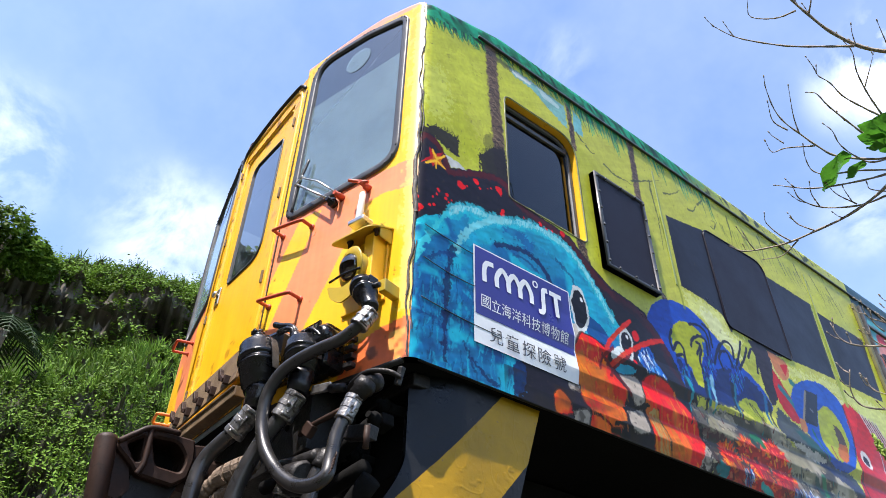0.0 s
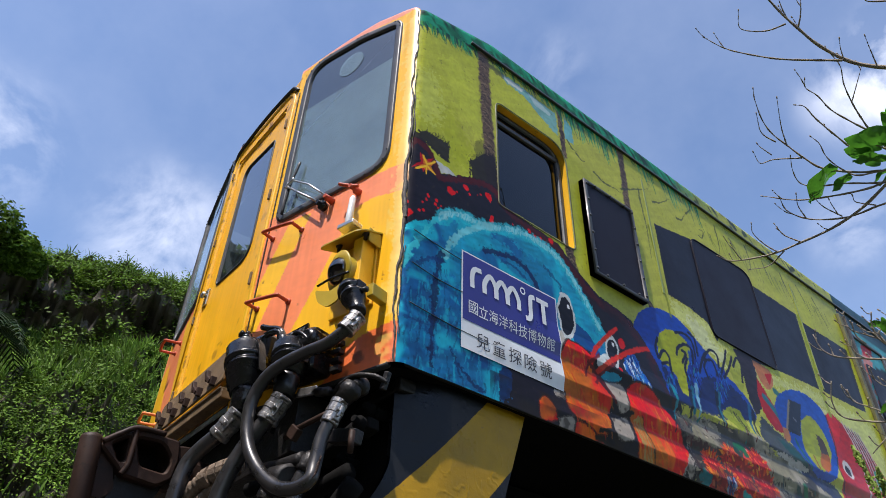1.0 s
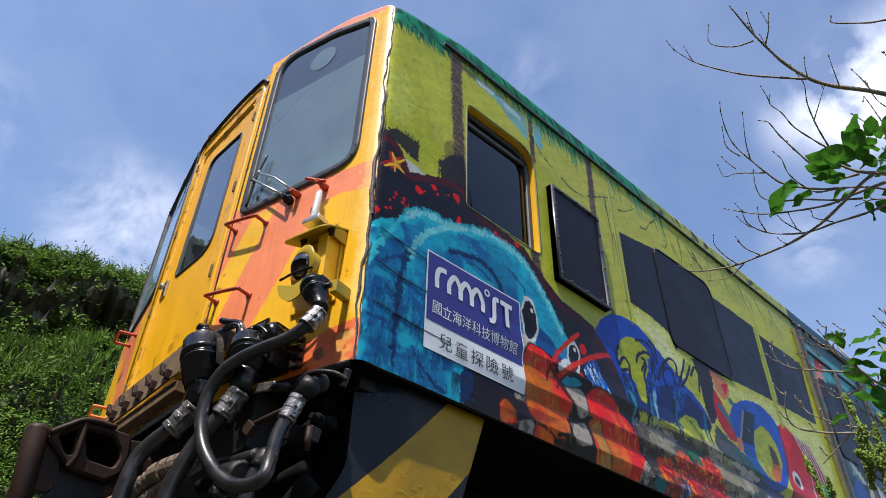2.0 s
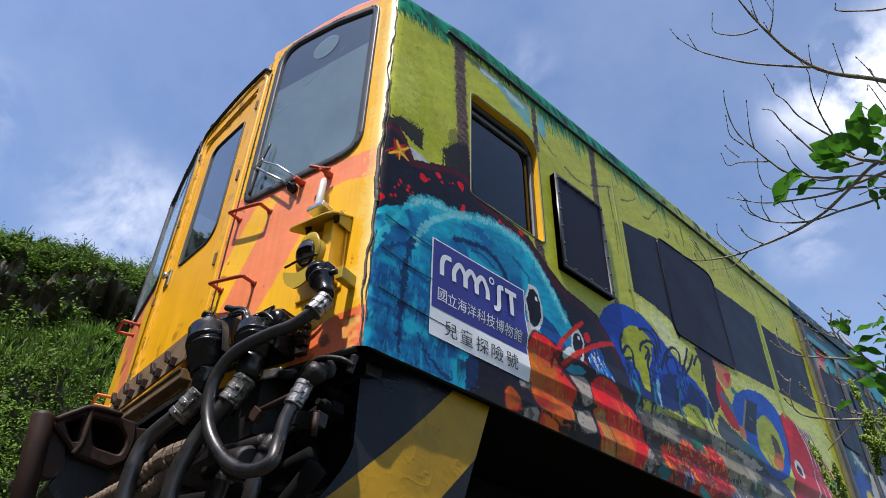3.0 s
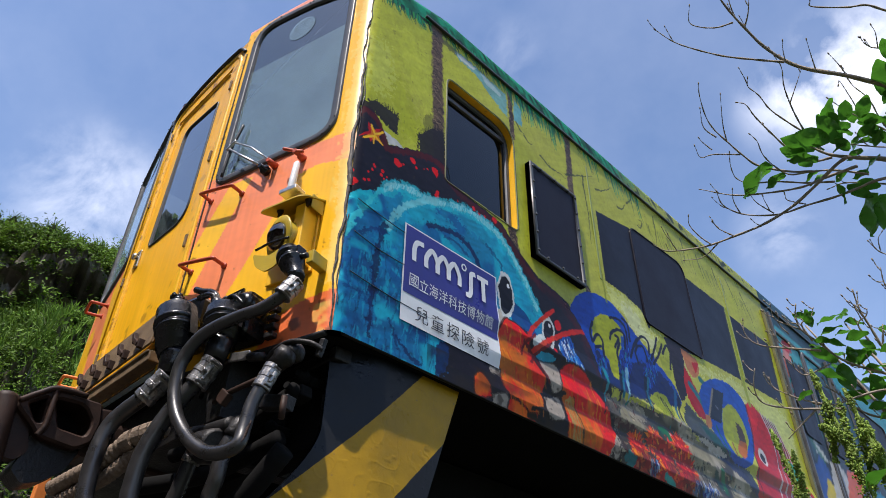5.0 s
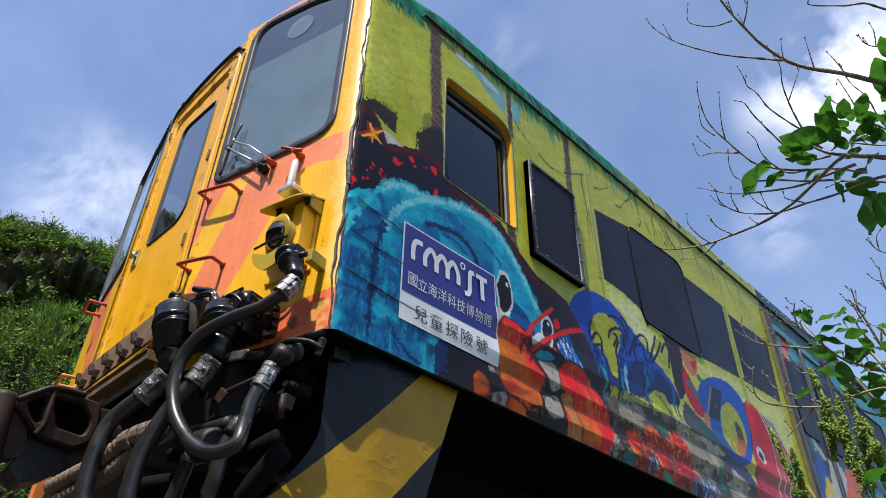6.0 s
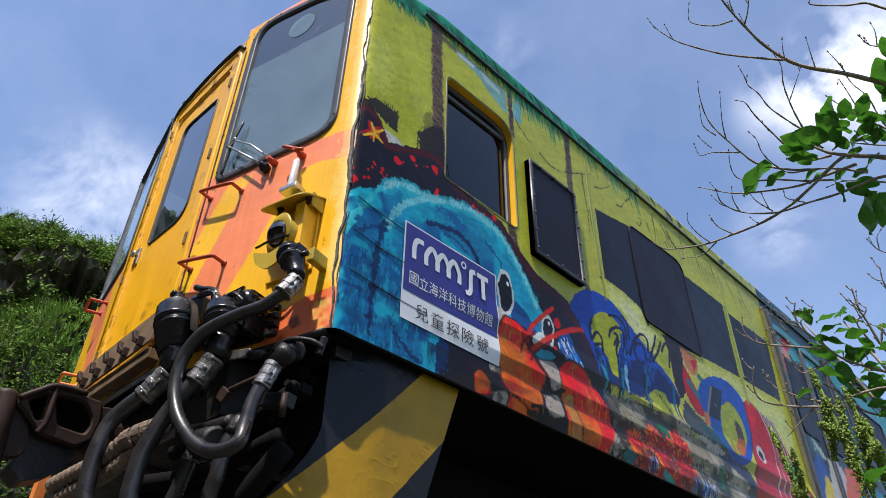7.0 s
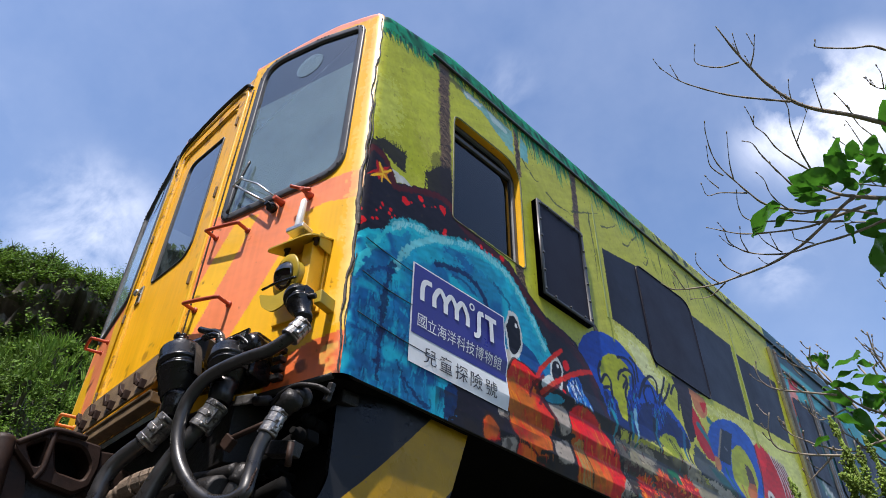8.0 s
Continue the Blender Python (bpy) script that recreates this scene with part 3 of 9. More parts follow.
    c.fill([(0.429, 2.430), (0.484, 2.450), (0.511, 2.151), (0.452, 2.183), (0.407, 2.263)], "2A221E", 0.018, 0.5, 0.25, True)
    # painted twigs
    c.stroke([(1.456, 2.842), (1.554, 2.807), (1.646, 2.818), (1.727, 2.820)], 0.02, "3A4630", 0.005, 0.85, 0, True)
    c.stroke([(1.733, 2.860), (1.837, 2.918), (2.077, 3.065)], 0.02, "3A4630", 0.005, 0.85, 0, True)
    c.stroke([(1.941, 2.986), (1.940, 2.864), (1.955, 2.644), (1.938, 2.371)], 0.02, "3A4630", 0.005, 0.85, 0, True)
    c.stroke([(2.091, 2.955), (2.191, 3.002), (2.321, 3.107)], 0.02, "3A4630", 0.005, 0.85, 0, True)
    c.stroke([(2.369, 2.954), (2.433, 2.976), (2.498, 3.060)], 0.02, "3A4630", 0.005, 0.85, 0, True)
    c.stroke([(2.519, 3.084), (2.580, 3.144), (2.610, 3.203)], 0.02, "3A4630", 0.005, 0.85, 0, True)
    c.stroke([(1.300, 2.905), (1.343, 2.874), (1.379, 2.890)], 0.02, "3A4630", 0.005, 0.85, 0, True)
    c.stroke([(1.220, 2.981), (1.256, 2.935), (1.301, 2.927)], 0.02, "3A4630", 0.005, 0.85, 0, True)
    c.stroke([(2.634, 2.931), (2.673, 2.931), (2.709, 3.007), (2.653, 3.002)], 0.02, "3A4630", 0.005, 0.85, 0, True)
    c.stroke([(2.913, 3.183), (2.912, 3.011), (2.879, 2.871)], 0.02, "3A4630", 0.005, 0.85, 0, True)
    c.stroke([(3.106, 3.149), (3.167, 3.067), (3.174, 2.957)], 0.02, "3A4630", 0.005, 0.85, 0, True)
    c.stroke([(3.343, 3.193), (3.357, 3.055), (3.326, 2.941)], 0.02, "3A4630", 0.005, 0.85, 0, True)
    c.stroke([(3.579, 3.154), (3.611, 3.042), (3.637, 2.939)], 0.02, "3A4630", 0.005, 0.85, 0, True)
    c.stroke([(3.856, 3.166), (3.887, 3.050), (3.948, 2.917)], 0.02, "3A4630", 0.005, 0.85, 0, True)
    c.stroke([(4.107, 3.159), (4.182, 3.026), (4.254, 2.912)], 0.02, "3A4630", 0.005, 0.85, 0, True)
    c.stroke([(4.366, 3.143), (4.450, 2.982), (4.509, 2.819)], 0.02, "3A4630", 0.005, 0.85, 0, True)
    c.fringe([(2.699, 3.029), (3.258, 3.076), (3.912, 3.063), (4.595, 3.046)], 40, (0, 0.1), (-0.2, -0.09), 0.014, "5A6A38 44552F 6F7F44", rnd, 0.6)
    # drooping leaves, longest beside the second trunk
    c.fringe([(1.128, 3.256), (1.298, 3.272)], 12, (0, 0.05), (-0.17, -0.051), 0.02, "1F9A6A 17805A 128050 2FA878 0F5A40", rnd, 0.9)
    c.fringe([(1.268, 3.259), (1.481, 3.270)], 18, (0, 0.05), (-0.22, -0.066), 0.02, "1F9A6A 17805A 128050 2FA878 0F5A40", rnd, 0.9)
    c.fringe([(1.439, 3.282), (1.642, 3.291)], 16, (0, 0.05), (-0.27, -0.081), 0.02, "1F9A6A 17805A 128050 2FA878 0F5A40", rnd, 0.9)
    c.fringe([(1.611, 3.302), (1.774, 3.298)], 9, (0, 0.05), (-0.2, -0.06), 0.02, "1F9A6A 17805A 128050 2FA878 0F5A40", rnd, 0.9)
    c.fringe([(1.982, 3.323), (2.194, 3.308)], 12, (0, 0.05), (-0.26, -0.078), 0.02, "1F9A6A 17805A 128050 2FA878 0F5A40", rnd, 0.9)
    c.fringe([(2.228, 3.297), (2.453, 3.295)], 12, (0, 0.05), (-0.24, -0.072), 0.02, "1F9A6A 17805A 128050 2FA878 0F5A40", rnd, 0.9)
    c.fringe([(2.523, 3.264), (2.715, 3.239)], 9, (0, 0.05), (-0.24, -0.072), 0.02, "1F9A6A 17805A 128050 2FA878 0F5A40", rnd, 0.9)
    c.fringe([(0.906, 3.290), (1.095, 3.285)], 12, (0, 0.05), (-0.11, -0.033), 0.02, "1F9A6A 17805A 128050 2FA878 0F5A40", rnd, 0.9)
    c.fringe([(0.715, 3.319), (0.874, 3.318)], 10, (0, 0.05), (-0.09, -0.027), 0.02, "1F9A6A 17805A 128050 2FA878 0F5A40", rnd, 0.9)
    # dark brush marks above the mantle
    c.fill([(-0.015, 2.221), (0.030, 2.241), (0.107, 2.279), (0.183, 2.281), (0.242, 2.272), (0.240, 2.148), (0.186, 2.152), (0.128, 2.184), (0.071, 2.193), (0.002, 2.170)], "221C1A", 0.012, 0.97, 0.2, False)
    c.fringe([(-0.015, 2.221), (0.030, 2.241), (0.107, 2.279), (0.183, 2.281), (0.242, 2.272), (0.240, 2.148), (0.186, 2.152), (0.128, 2.184), (0.071, 2.193), (0.002, 2.170), (-0.015, 2.221)], 44, (-0.015, 0.012), (0.008, 0.035), 0.007, "221C1A", rnd, 0.85)
    c.fill([(0.384, 2.241), (0.438, 2.307), (0.486, 2.377), (0.564, 2.400), (0.595, 2.175), (0.523, 2.159), (0.441, 2.151), (0.390, 2.123)], "221C1A", 0.012, 0.97, 0.2, False)
    c.fringe([(0.384, 2.241), (0.438, 2.307), (0.486, 2.377), (0.564, 2.400), (0.595, 2.175), (0.523, 2.159), (0.441, 2.151), (0.390, 2.123), (0.384, 2.241)], 44, (-0.015, 0.012), (0.008, 0.035), 0.007, "221C1A", rnd, 0.85)
    # dark mantle with its maroon rim
    c.fill([(-0.127, 2.090), (-0.009, 2.166), (0.034, 2.200), (0.079, 2.194), (0.118, 2.168), (0.160, 2.109), (0.196, 2.037), (0.313, 2.101), (0.461, 2.165), (0.595, 2.175), (0.639, 2.107), (0.717, 2.069), (0.859, 2.045), (1.035, 2.029), (1.094, 1.971), (1.210, 1.888), (1.337, 1.814), (1.489, 1.795), (1.607, 1.762), (1.687, 1.683), (1.799, 1.599), (1.835, 1.462), (1.934, 1.321), (1.996, 1.106), (1.905, 0.830), (1.000, 0.779), (0.582, 0.832), (0.015, 0.823)], "1B1720", 0.004, 1, 0.35, False)
    c.stroke([(-0.009, 2.137), (0.034, 2.171), (0.078, 2.165), (0.117, 2.139), (0.159, 2.080), (0.195, 2.009), (0.311, 2.071), (0.458, 2.135), (0.591, 2.144)], 0.042, "521518", 0.01, 0.8, 0.15, False)
    c.stroke([(0.578, 2.140), (0.622, 2.072), (0.700, 2.035), (0.840, 2.010), (1.015, 1.993), (1.073, 1.936), (1.188, 1.854), (1.314, 1.780), (1.464, 1.761), (1.581, 1.727), (1.660, 1.649), (1.771, 1.565)], 0.05, "4E1719", 0.012, 0.75, 0.15, False)
    c.stroke([(1.189, 1.808), (1.357, 1.759), (1.556, 1.700), (1.700, 1.595), (1.776, 1.439), (1.874, 1.301)], 0.05, "3C1418", 0.014, 0.6, 0.15, False)
    c.fill([(0.156, 2.113), (0.236, 2.105), (0.294, 2.087), (0.199, 2.043)], "CFD2D0", 0.005, 1, 0.12, False)
    # starfish
    c.fill([(0.048, 2.106), (0.089, 2.072), (0.145, 2.109), (0.111, 2.051), (0.147, 2.013), (0.095, 2.022), (0.075, 1.980), (0.064, 2.015), (0.009, 1.981), (0.058, 2.043)], "B8301E", 0.003, 0.95, 0.2, False)
    c.fill([(0.066, 2.101), (0.107, 2.066), (0.164, 2.104), (0.130, 2.045), (0.166, 2.007), (0.114, 2.016), (0.093, 1.975), (0.082, 2.009), (0.027, 1.975), (0.076, 2.037)], "DE8A30", 0.002, 1, 0.35, False)
    c.stroke([(0.101, 2.038), (0.072, 2.091)], 0.012, "F4C868", 0.002, 1, 0.15, False)
    c.stroke([(0.101, 2.038), (0.155, 2.094)], 0.012, "F4C868", 0.002, 1, 0.15, False)
    c.stroke([(0.101, 2.038), (0.156, 2.012)], 0.012, "F4C868", 0.002, 1, 0.15, False)
    c.stroke([(0.101, 2.038), (0.095, 1.984)], 0.012, "F4C868", 0.002, 1, 0.15, False)
    c.stroke([(0.101, 2.038), (0.038, 1.984)], 0.012, "F4C868", 0.002, 1, 0.15, False)
    # coral red splashes
    c.dot(0.015, 1.702, 0.015, 0.022, "D83A33", 55.3045, 0.003)
    c.dot(0.008, 1.677, 0.010, 0.010, "D83A33", -22.3615, 0.003)
    c.dot(-0.002, 1.760, 0.009, 0.012, "D83A33", 36.2373, 0.003)
    c.dot(-0.013, 1.661, 0.008, 0.009, "D83A33", -2.26772, 0.003)
    c.dot(0.067, 1.730, 0.008, 0.009, "D83A33", 24.6122, 0.003)
    c.dot(0.089, 1.744, 0.008, 0.010, "D83A33", -15.7455, 0.003)
    c.dot(0.081, 1.794, 0.006, 0.008, "D83A33", 5.41786, 0.003)
    c.dot(0.109, 1.820, 0.008, 0.011, "D83A33", 59.5338, 0.003)
    c.dot(0.123, 1.851, 0.008, 0.012, "D83A33", 18.9759, 0.003)
    c.dot(0.176, 1.847, 0.010, 0.012, "D83A33", -5.85833, 0.003)
    c.dot(0.168, 1.820, 0.010, 0.010, "D83A33", -27.53, 0.003)
    c.dot(0.187, 1.808, 0.006, 0.007, "D83A33", -1.33814, 0.003)
    c.dot(0.203, 1.829, 0.005, 0.006, "D83A33", 50.2611, 0.003)
    c.dot(0.258, 1.962, 0.021, 0.025, "D83A33", 20.4459, 0.003)
    c.dot(0.280, 1.962, 0.011, 0.011, "D83A33", -27.8528, 0.003)
    c.dot(0.298, 1.978, 0.007, 0.007, "D83A33", -17.6972, 0.003)
    c.dot(0.359, 2.042, 0.017, 0.020, "D83A33", 59.8815, 0.003)
    c.dot(0.384, 2.013, 0.008, 0.009, "D83A33", -13.6341, 0.003)
    c.dot(0.514, 2.072, 0.020, 0.027, "D83A33", 41.7084, 0.003)
    c.dot(0.461, 2.053, 0.006, 0.008, "D83A33", 51.5934, 0.003)
    c.dot(0.438, 2.038, 0.004, 0.005, "D83A33", 41.0773, 0.003)
    c.dot(0.531, 1.917, 0.016, 0.016, "D83A33", 58.2879, 0.003)
    c.dot(0.534, 1.942, 0.012, 0.016, "D83A33", -15.4934, 0.003)
    c.dot(0.805, 2.000, 0.011, 0.013, "D83A33", 34.3636, 0.003)
    c.dot(0.769, 1.960, 0.007, 0.007, "D83A33", 17.732, 0.003)
    c.dot(0.849, 1.984, 0.011, 0.011, "D83A33", 53.2349, 0.003)
    c.dot(0.894, 1.991, 0.009, 0.009, "D83A33", 44.8372, 0.003)
    c.dot(0.973, 2.017, 0.020, 0.018, "D83A33", 49.4566, 0.003)
    c.dot(0.717, 1.967, 0.007, 0.008, "D83A33", 11.4911, 0.003)
    c.dot(0.683, 1.977, 0.006, 0.007, "D83A33", 52.8297, 0.003)
    c.dot(0.930, 1.968, 0.007, 0.008, "D83A33", 13.7948, 0.003)
    c.fill([(0.493, 2.071), (0.533, 2.098), (0.527, 2.034)], "D83A33", 0.002, 1, 0.1, False)
    # blue hood
    c.fill([(-0.068, 1.531), (-0.034, 1.575), (0.013, 1.631), (0.089, 1.682), (0.144, 1.704), (0.184, 1.757), (0.250, 1.817), (0.340, 1.856), (0.434, 1.868), (0.532, 1.888), (0.633, 1.931), (0.739, 1.965), (0.849, 1.976), (0.985, 1.957), (1.076, 1.910), (1.166, 1.823), (1.254, 1.717), (1.318, 1.619), (1.366, 1.561), (1.338, 1.440), (1.233, 1.376), (1.168, 1.409), (1.013, 1.402), (0.943, 1.245), (0.598, 1.104), (0.554, 1.074), (0.552, 0.926), (0.012, 0.845)], "2089B0", 0.004, 1, 0.3, False)
    c.fill([(-0.050, 1.290), (0.242, 1.481), (0.362, 1.236), (0.557, 1.092), (0.552, 0.926), (0.012, 0.845)], "156C9C", 0.05, 0.75, 0.4, True)
    c.speckle([(-0.068, 1.531), (-0.034, 1.575), (0.013, 1.631), (0.089, 1.682), (0.144, 1.704), (0.184, 1.757), (0.250, 1.817), (0.340, 1.856), (0.434, 1.868), (0.532, 1.888), (0.633, 1.931), (0.739, 1.965), (0.849, 1.976), (0.985, 1.957), (1.076, 1.910), (1.166, 1.823), (1.254, 1.717), (1.318, 1.619), (1.366, 1.561), (1.338, 1.440), (1.233, 1.376), (1.168, 1.409), (1.013, 1.402), (0.943, 1.245), (0.598, 1.104), (0.554, 1.074), (0.552, 0.926), (0.012, 0.845)], "126096", 6, 0.5, 0.75, 51)
    c.speckle([(-0.068, 1.531), (-0.034, 1.575), (0.013, 1.631), (0.089, 1.682), (0.144, 1.704), (0.184, 1.757), (0.250, 1.817), (0.340, 1.856), (0.434, 1.868), (0.532, 1.888), (0.633, 1.931), (0.739, 1.965), (0.849, 1.976), (0.985, 1.957), (1.076, 1.910), (1.166, 1.823), (1.254, 1.717), (1.318, 1.619), (1.366, 1.561), (1.338, 1.440), (1.233, 1.376), (1.168, 1.409), (1.013, 1.402), (0.943, 1.245), (0.598, 1.104), (0.554, 1.074), (0.552, 0.926), (0.012, 0.845)], "48BFD4", 8, 0.56, 0.7, 53)
    c.speckle([(-0.050, 1.290), (0.242, 1.481), (0.362, 1.236), (0.557, 1.092), (0.552, 0.926), (0.012, 0.845)], "0C3A6C", 11, 0.54, 0.5, 55)
    c.speckle([(-0.050, 1.290), (0.242, 1.481), (0.362, 1.236), (0.557, 1.092), (0.552, 0.926), (0.012, 0.845)], "3FB0CA", 24, 0.62, 0.6, 57)
    c.hatch([(-0.026, 1.333), (0.342, 1.536), (0.540, 1.085), (0.544, 0.963), (0.030, 0.914)], 170, (-0.02, 0.01), (-0.08, -0.02), 0.01, "0A3566 48B5CE 0D5486 1AA0C0 0B2A52 2C9CBC", rnd, 0.45)
    c.fill([(0.634, 1.871), (0.760, 1.924), (0.937, 1.903), (1.095, 1.817), (1.224, 1.640), (1.283, 1.508), (1.188, 1.483), (1.085, 1.646), (0.933, 1.787), (0.760, 1.840)], "3AA9C6", 0.02, 0.6, 0.4, True)
    c.fill([(0.264, 1.641), (0.402, 1.758), (0.534, 1.812), (0.676, 1.792), (0.596, 1.747), (0.424, 1.683), (0.310, 1.584)], "38A8C4", 0.02, 0.6, 0.4, True)
    c.stroke([(0.001, 1.401), (0.024, 1.467), (0.070, 1.555), (0.132, 1.661), (0.198, 1.755)], 0.036, "6FD0DA", 0.012, 0.8, 0.3, False)
    c.stroke([(-0.053, 1.531), (0.016, 1.612), (0.085, 1.662), (0.137, 1.678)], 0.03, "58C0D0", 0.012, 0.8, 0.3, False)
    c.stroke([(0.199, 1.748), (0.262, 1.806), (0.348, 1.839), (0.435, 1.850), (0.532, 1.870), (0.633, 1.912), (0.739, 1.945), (0.848, 1.952), (0.975, 1.932), (1.065, 1.881), (1.150, 1.796), (1.233, 1.688), (1.300, 1.586)], 0.075, "5FC2D2", 0.014, 0.75, 0.3, False)
    c.stroke([(0.198, 1.755), (0.261, 1.813), (0.348, 1.846), (0.435, 1.857), (0.532, 1.877), (0.633, 1.920), (0.739, 1.953), (0.848, 1.960), (0.975, 1.939), (1.066, 1.889), (1.151, 1.804), (1.233, 1.696), (1.301, 1.593)], 0.032, "A2DDE4", 0.01, 0.85, 0.15, False)
    c.fringe([(0.198, 1.762), (0.261, 1.820), (0.347, 1.854), (0.434, 1.864), (0.532, 1.884), (0.633, 1.927), (0.739, 1.961), (0.849, 1.968), (0.975, 1.947), (1.066, 1.897), (1.151, 1.812), (1.234, 1.704), (1.302, 1.601)], 240, (-0.015, -0.003), (-0.045, -0.015), 0.007, "8FD8E2 B8E8EC 3FA8C2 5FC2D2", rnd, 0.6)
    c.stroke([(0.237, 1.549), (0.250, 1.602), (0.280, 1.660), (0.336, 1.732), (0.418, 1.807), (0.520, 1.877)], 0.04, "9ADCE4", 0.012, 0.8, 0.3, False)
    c.stroke([(0.216, 1.556), (0.201, 1.490), (0.186, 1.412), (0.173, 1.306), (0.171, 1.203), (0.174, 1.080), (0.177, 0.963)], 0.026, "0A2650", 0.012, 0.9, 0.15, False)
    c.stroke([(0.203, 1.397), (0.189, 1.270), (0.185, 1.154)], 0.016, "061B3E", 0.01, 0.8, 0.15, False)
    c.stroke([(0.084, 1.433), (0.143, 1.482), (0.220, 1.507)], 0.026, "0C3468", 0.014, 0.7, 0.15, False)
    c.stroke([(0.034, 1.137), (0.116, 1.143), (0.182, 1.097)], 0.02, "0C3468", 0.014, 0.6, 0.15, False)
    c.stroke([(0.480, 1.702), (0.588, 1.735), (0.697, 1.746), (0.793, 1.712), (0.850, 1.619)], 0.034, "082450", 0.008, 0.92, 0.15, False)
    c.stroke([(0.597, 1.694), (0.685, 1.697), (0.759, 1.659)], 0.018, "0C3A70", 0.008, 0.7, 0.15, False)
    c.stroke([(0.898, 1.806), (0.999, 1.756), (1.028, 1.690)], 0.018, "0B3A6A", 0.01, 0.7, 0.15, False)
    c.stroke([(0.328, 1.025), (0.379, 0.971), (0.462, 0.940)], 0.022, "0A2A55", 0.01, 0.85, 0.15, False)
    c.stroke([(0.276, 1.084), (0.312, 1.019), (0.332, 0.968)], 0.014, "0A2A55", 0.01, 0.7, 0.15, False)
    c.fill([(1.111, 1.552), (1.213, 1.512), (1.262, 1.442), (1.237, 1.371), (1.167, 1.402), (1.071, 1.427)], "12407C", 0.006, 0.9, 0.25, True)
    c.fill([(0.554, 1.074), (0.605, 1.107), (0.634, 1.062), (0.601, 0.953), (0.551, 0.952)], "16335E", 0.006, 0.9, 0.25, True)
    # face of the hooded sea creature
    c.fill([(0.950, 1.420), (0.994, 1.460), (1.022, 1.419), (1.014, 1.337), (0.986, 1.287), (0.952, 1.286)], "C6C2BA", 0.004, 1, 0.25, True)
    c.stroke([(0.952, 1.286), (0.999, 1.293), (1.026, 1.408)], 0.012, "6A5A50", 0.004, 0.7, 0.15, False)
    c.fill([(1.010, 1.692), (1.051, 1.705), (1.086, 1.676), (1.108, 1.586), (1.103, 1.497), (1.048, 1.421), (1.005, 1.415), (0.988, 1.496), (0.975, 1.593)], "D6DCDC", 0.004, 1, 0.25, True)
    c.fill([(1.017, 1.666), (1.050, 1.677), (1.078, 1.653), (1.095, 1.582), (1.091, 1.511), (1.045, 1.447), (1.010, 1.442), (0.999, 1.509), (0.988, 1.587)], "15141C", 0.003, 1, 0.25, True)
    c.dot(1.065, 1.626, 0.010, 0.011, "F2F2F2", 0, 0.003)
    c.fill([(1.210, 1.373), (1.284, 1.424), (1.338, 1.440), (1.342, 1.394), (1.275, 1.334), (1.238, 1.332)], "D2DCDC", 0.004, 1, 0.25, True)
    c.fill([(1.260, 1.321), (1.355, 1.339), (1.416, 1.330), (1.363, 1.283), (1.283, 1.275)], "3A9CB6", 0.005, 1, 0.25, True)
    c.fill([(1.338, 1.528), (1.372, 1.575), (1.413, 1.582), (1.446, 1.525), (1.425, 1.441), (1.393, 1.377), (1.356, 1.386), (1.328, 1.436)], "D6DCDC", 0.003, 1, 0.25, True)
    c.fill([(1.351, 1.518), (1.377, 1.553), (1.408, 1.558), (1.433, 1.515), (1.413, 1.449), (1.389, 1.400), (1.360, 1.407), (1.339, 1.445)], "15141C", 0.003, 1, 0.25, True)
    c.dot(1.402, 1.531, 0.010, 0.011, "F2F2F2", 0, 0.003)
    c.dot(1.481, 1.568, 0.027, 0.035, "D0433A", -15, 0.003)
    c.dot(1.413, 1.378, 0.015, 0.011, "D0433A", 0, 0.003)
    c.fill([(1.453, 1.432), (1.548, 1.532), (1.608, 1.513), (1.617, 1.442), (1.667, 1.364), (1.676, 1.326), (1.571, 1.345), (1.485, 1.369)], "2A60A8", 0.008, 1, 0.25, True)
    c.hatch([(1.458, 1.431), (1.547, 1.524), (1.601, 1.507), (1.611, 1.436), (1.661, 1.361), (1.666, 1.329), (1.572, 1.349), (1.490, 1.371)], 90, (-0.008, 0.012), (-0.04, -0.02), 0.01, "B8D4EA 15337A E4EEF4 0E2250 5A94D0", rnd, 0.9)
    # orange coats
    c.fill([(0.962, 1.315), (1.008, 1.400), (1.061, 1.416), (1.131, 1.403), (1.191, 1.366), (1.211, 1.283), (1.265, 1.230), (1.309, 1.173), (1.293, 1.070), (1.263, 0.994), (1.195, 0.955), (1.113, 0.974), (1.012, 1.003), (0.972, 1.075), (0.952, 1.172)], "E04A26", 0.004, 1, 0.3, True)
    c.speckle([(0.962, 1.315), (1.008, 1.400), (1.061, 1.416), (1.131, 1.403), (1.191, 1.366), (1.211, 1.283), (1.265, 1.230), (1.309, 1.173), (1.293, 1.070), (1.263, 0.994), (1.195, 0.955), (1.113, 0.974), (1.012, 1.003), (0.972, 1.075), (0.952, 1.172)], "F08A4C", 7, 0.52, 0.8, 61)
    c.speckle([(0.962, 1.315), (1.008, 1.400), (1.061, 1.416), (1.131, 1.403), (1.191, 1.366), (1.211, 1.283), (1.265, 1.230), (1.309, 1.173), (1.293, 1.070), (1.263, 0.994), (1.195, 0.955), (1.113, 0.974), (1.012, 1.003), (0.972, 1.075), (0.952, 1.172)], "B27030", 5, 0.57, 0.85, 63)
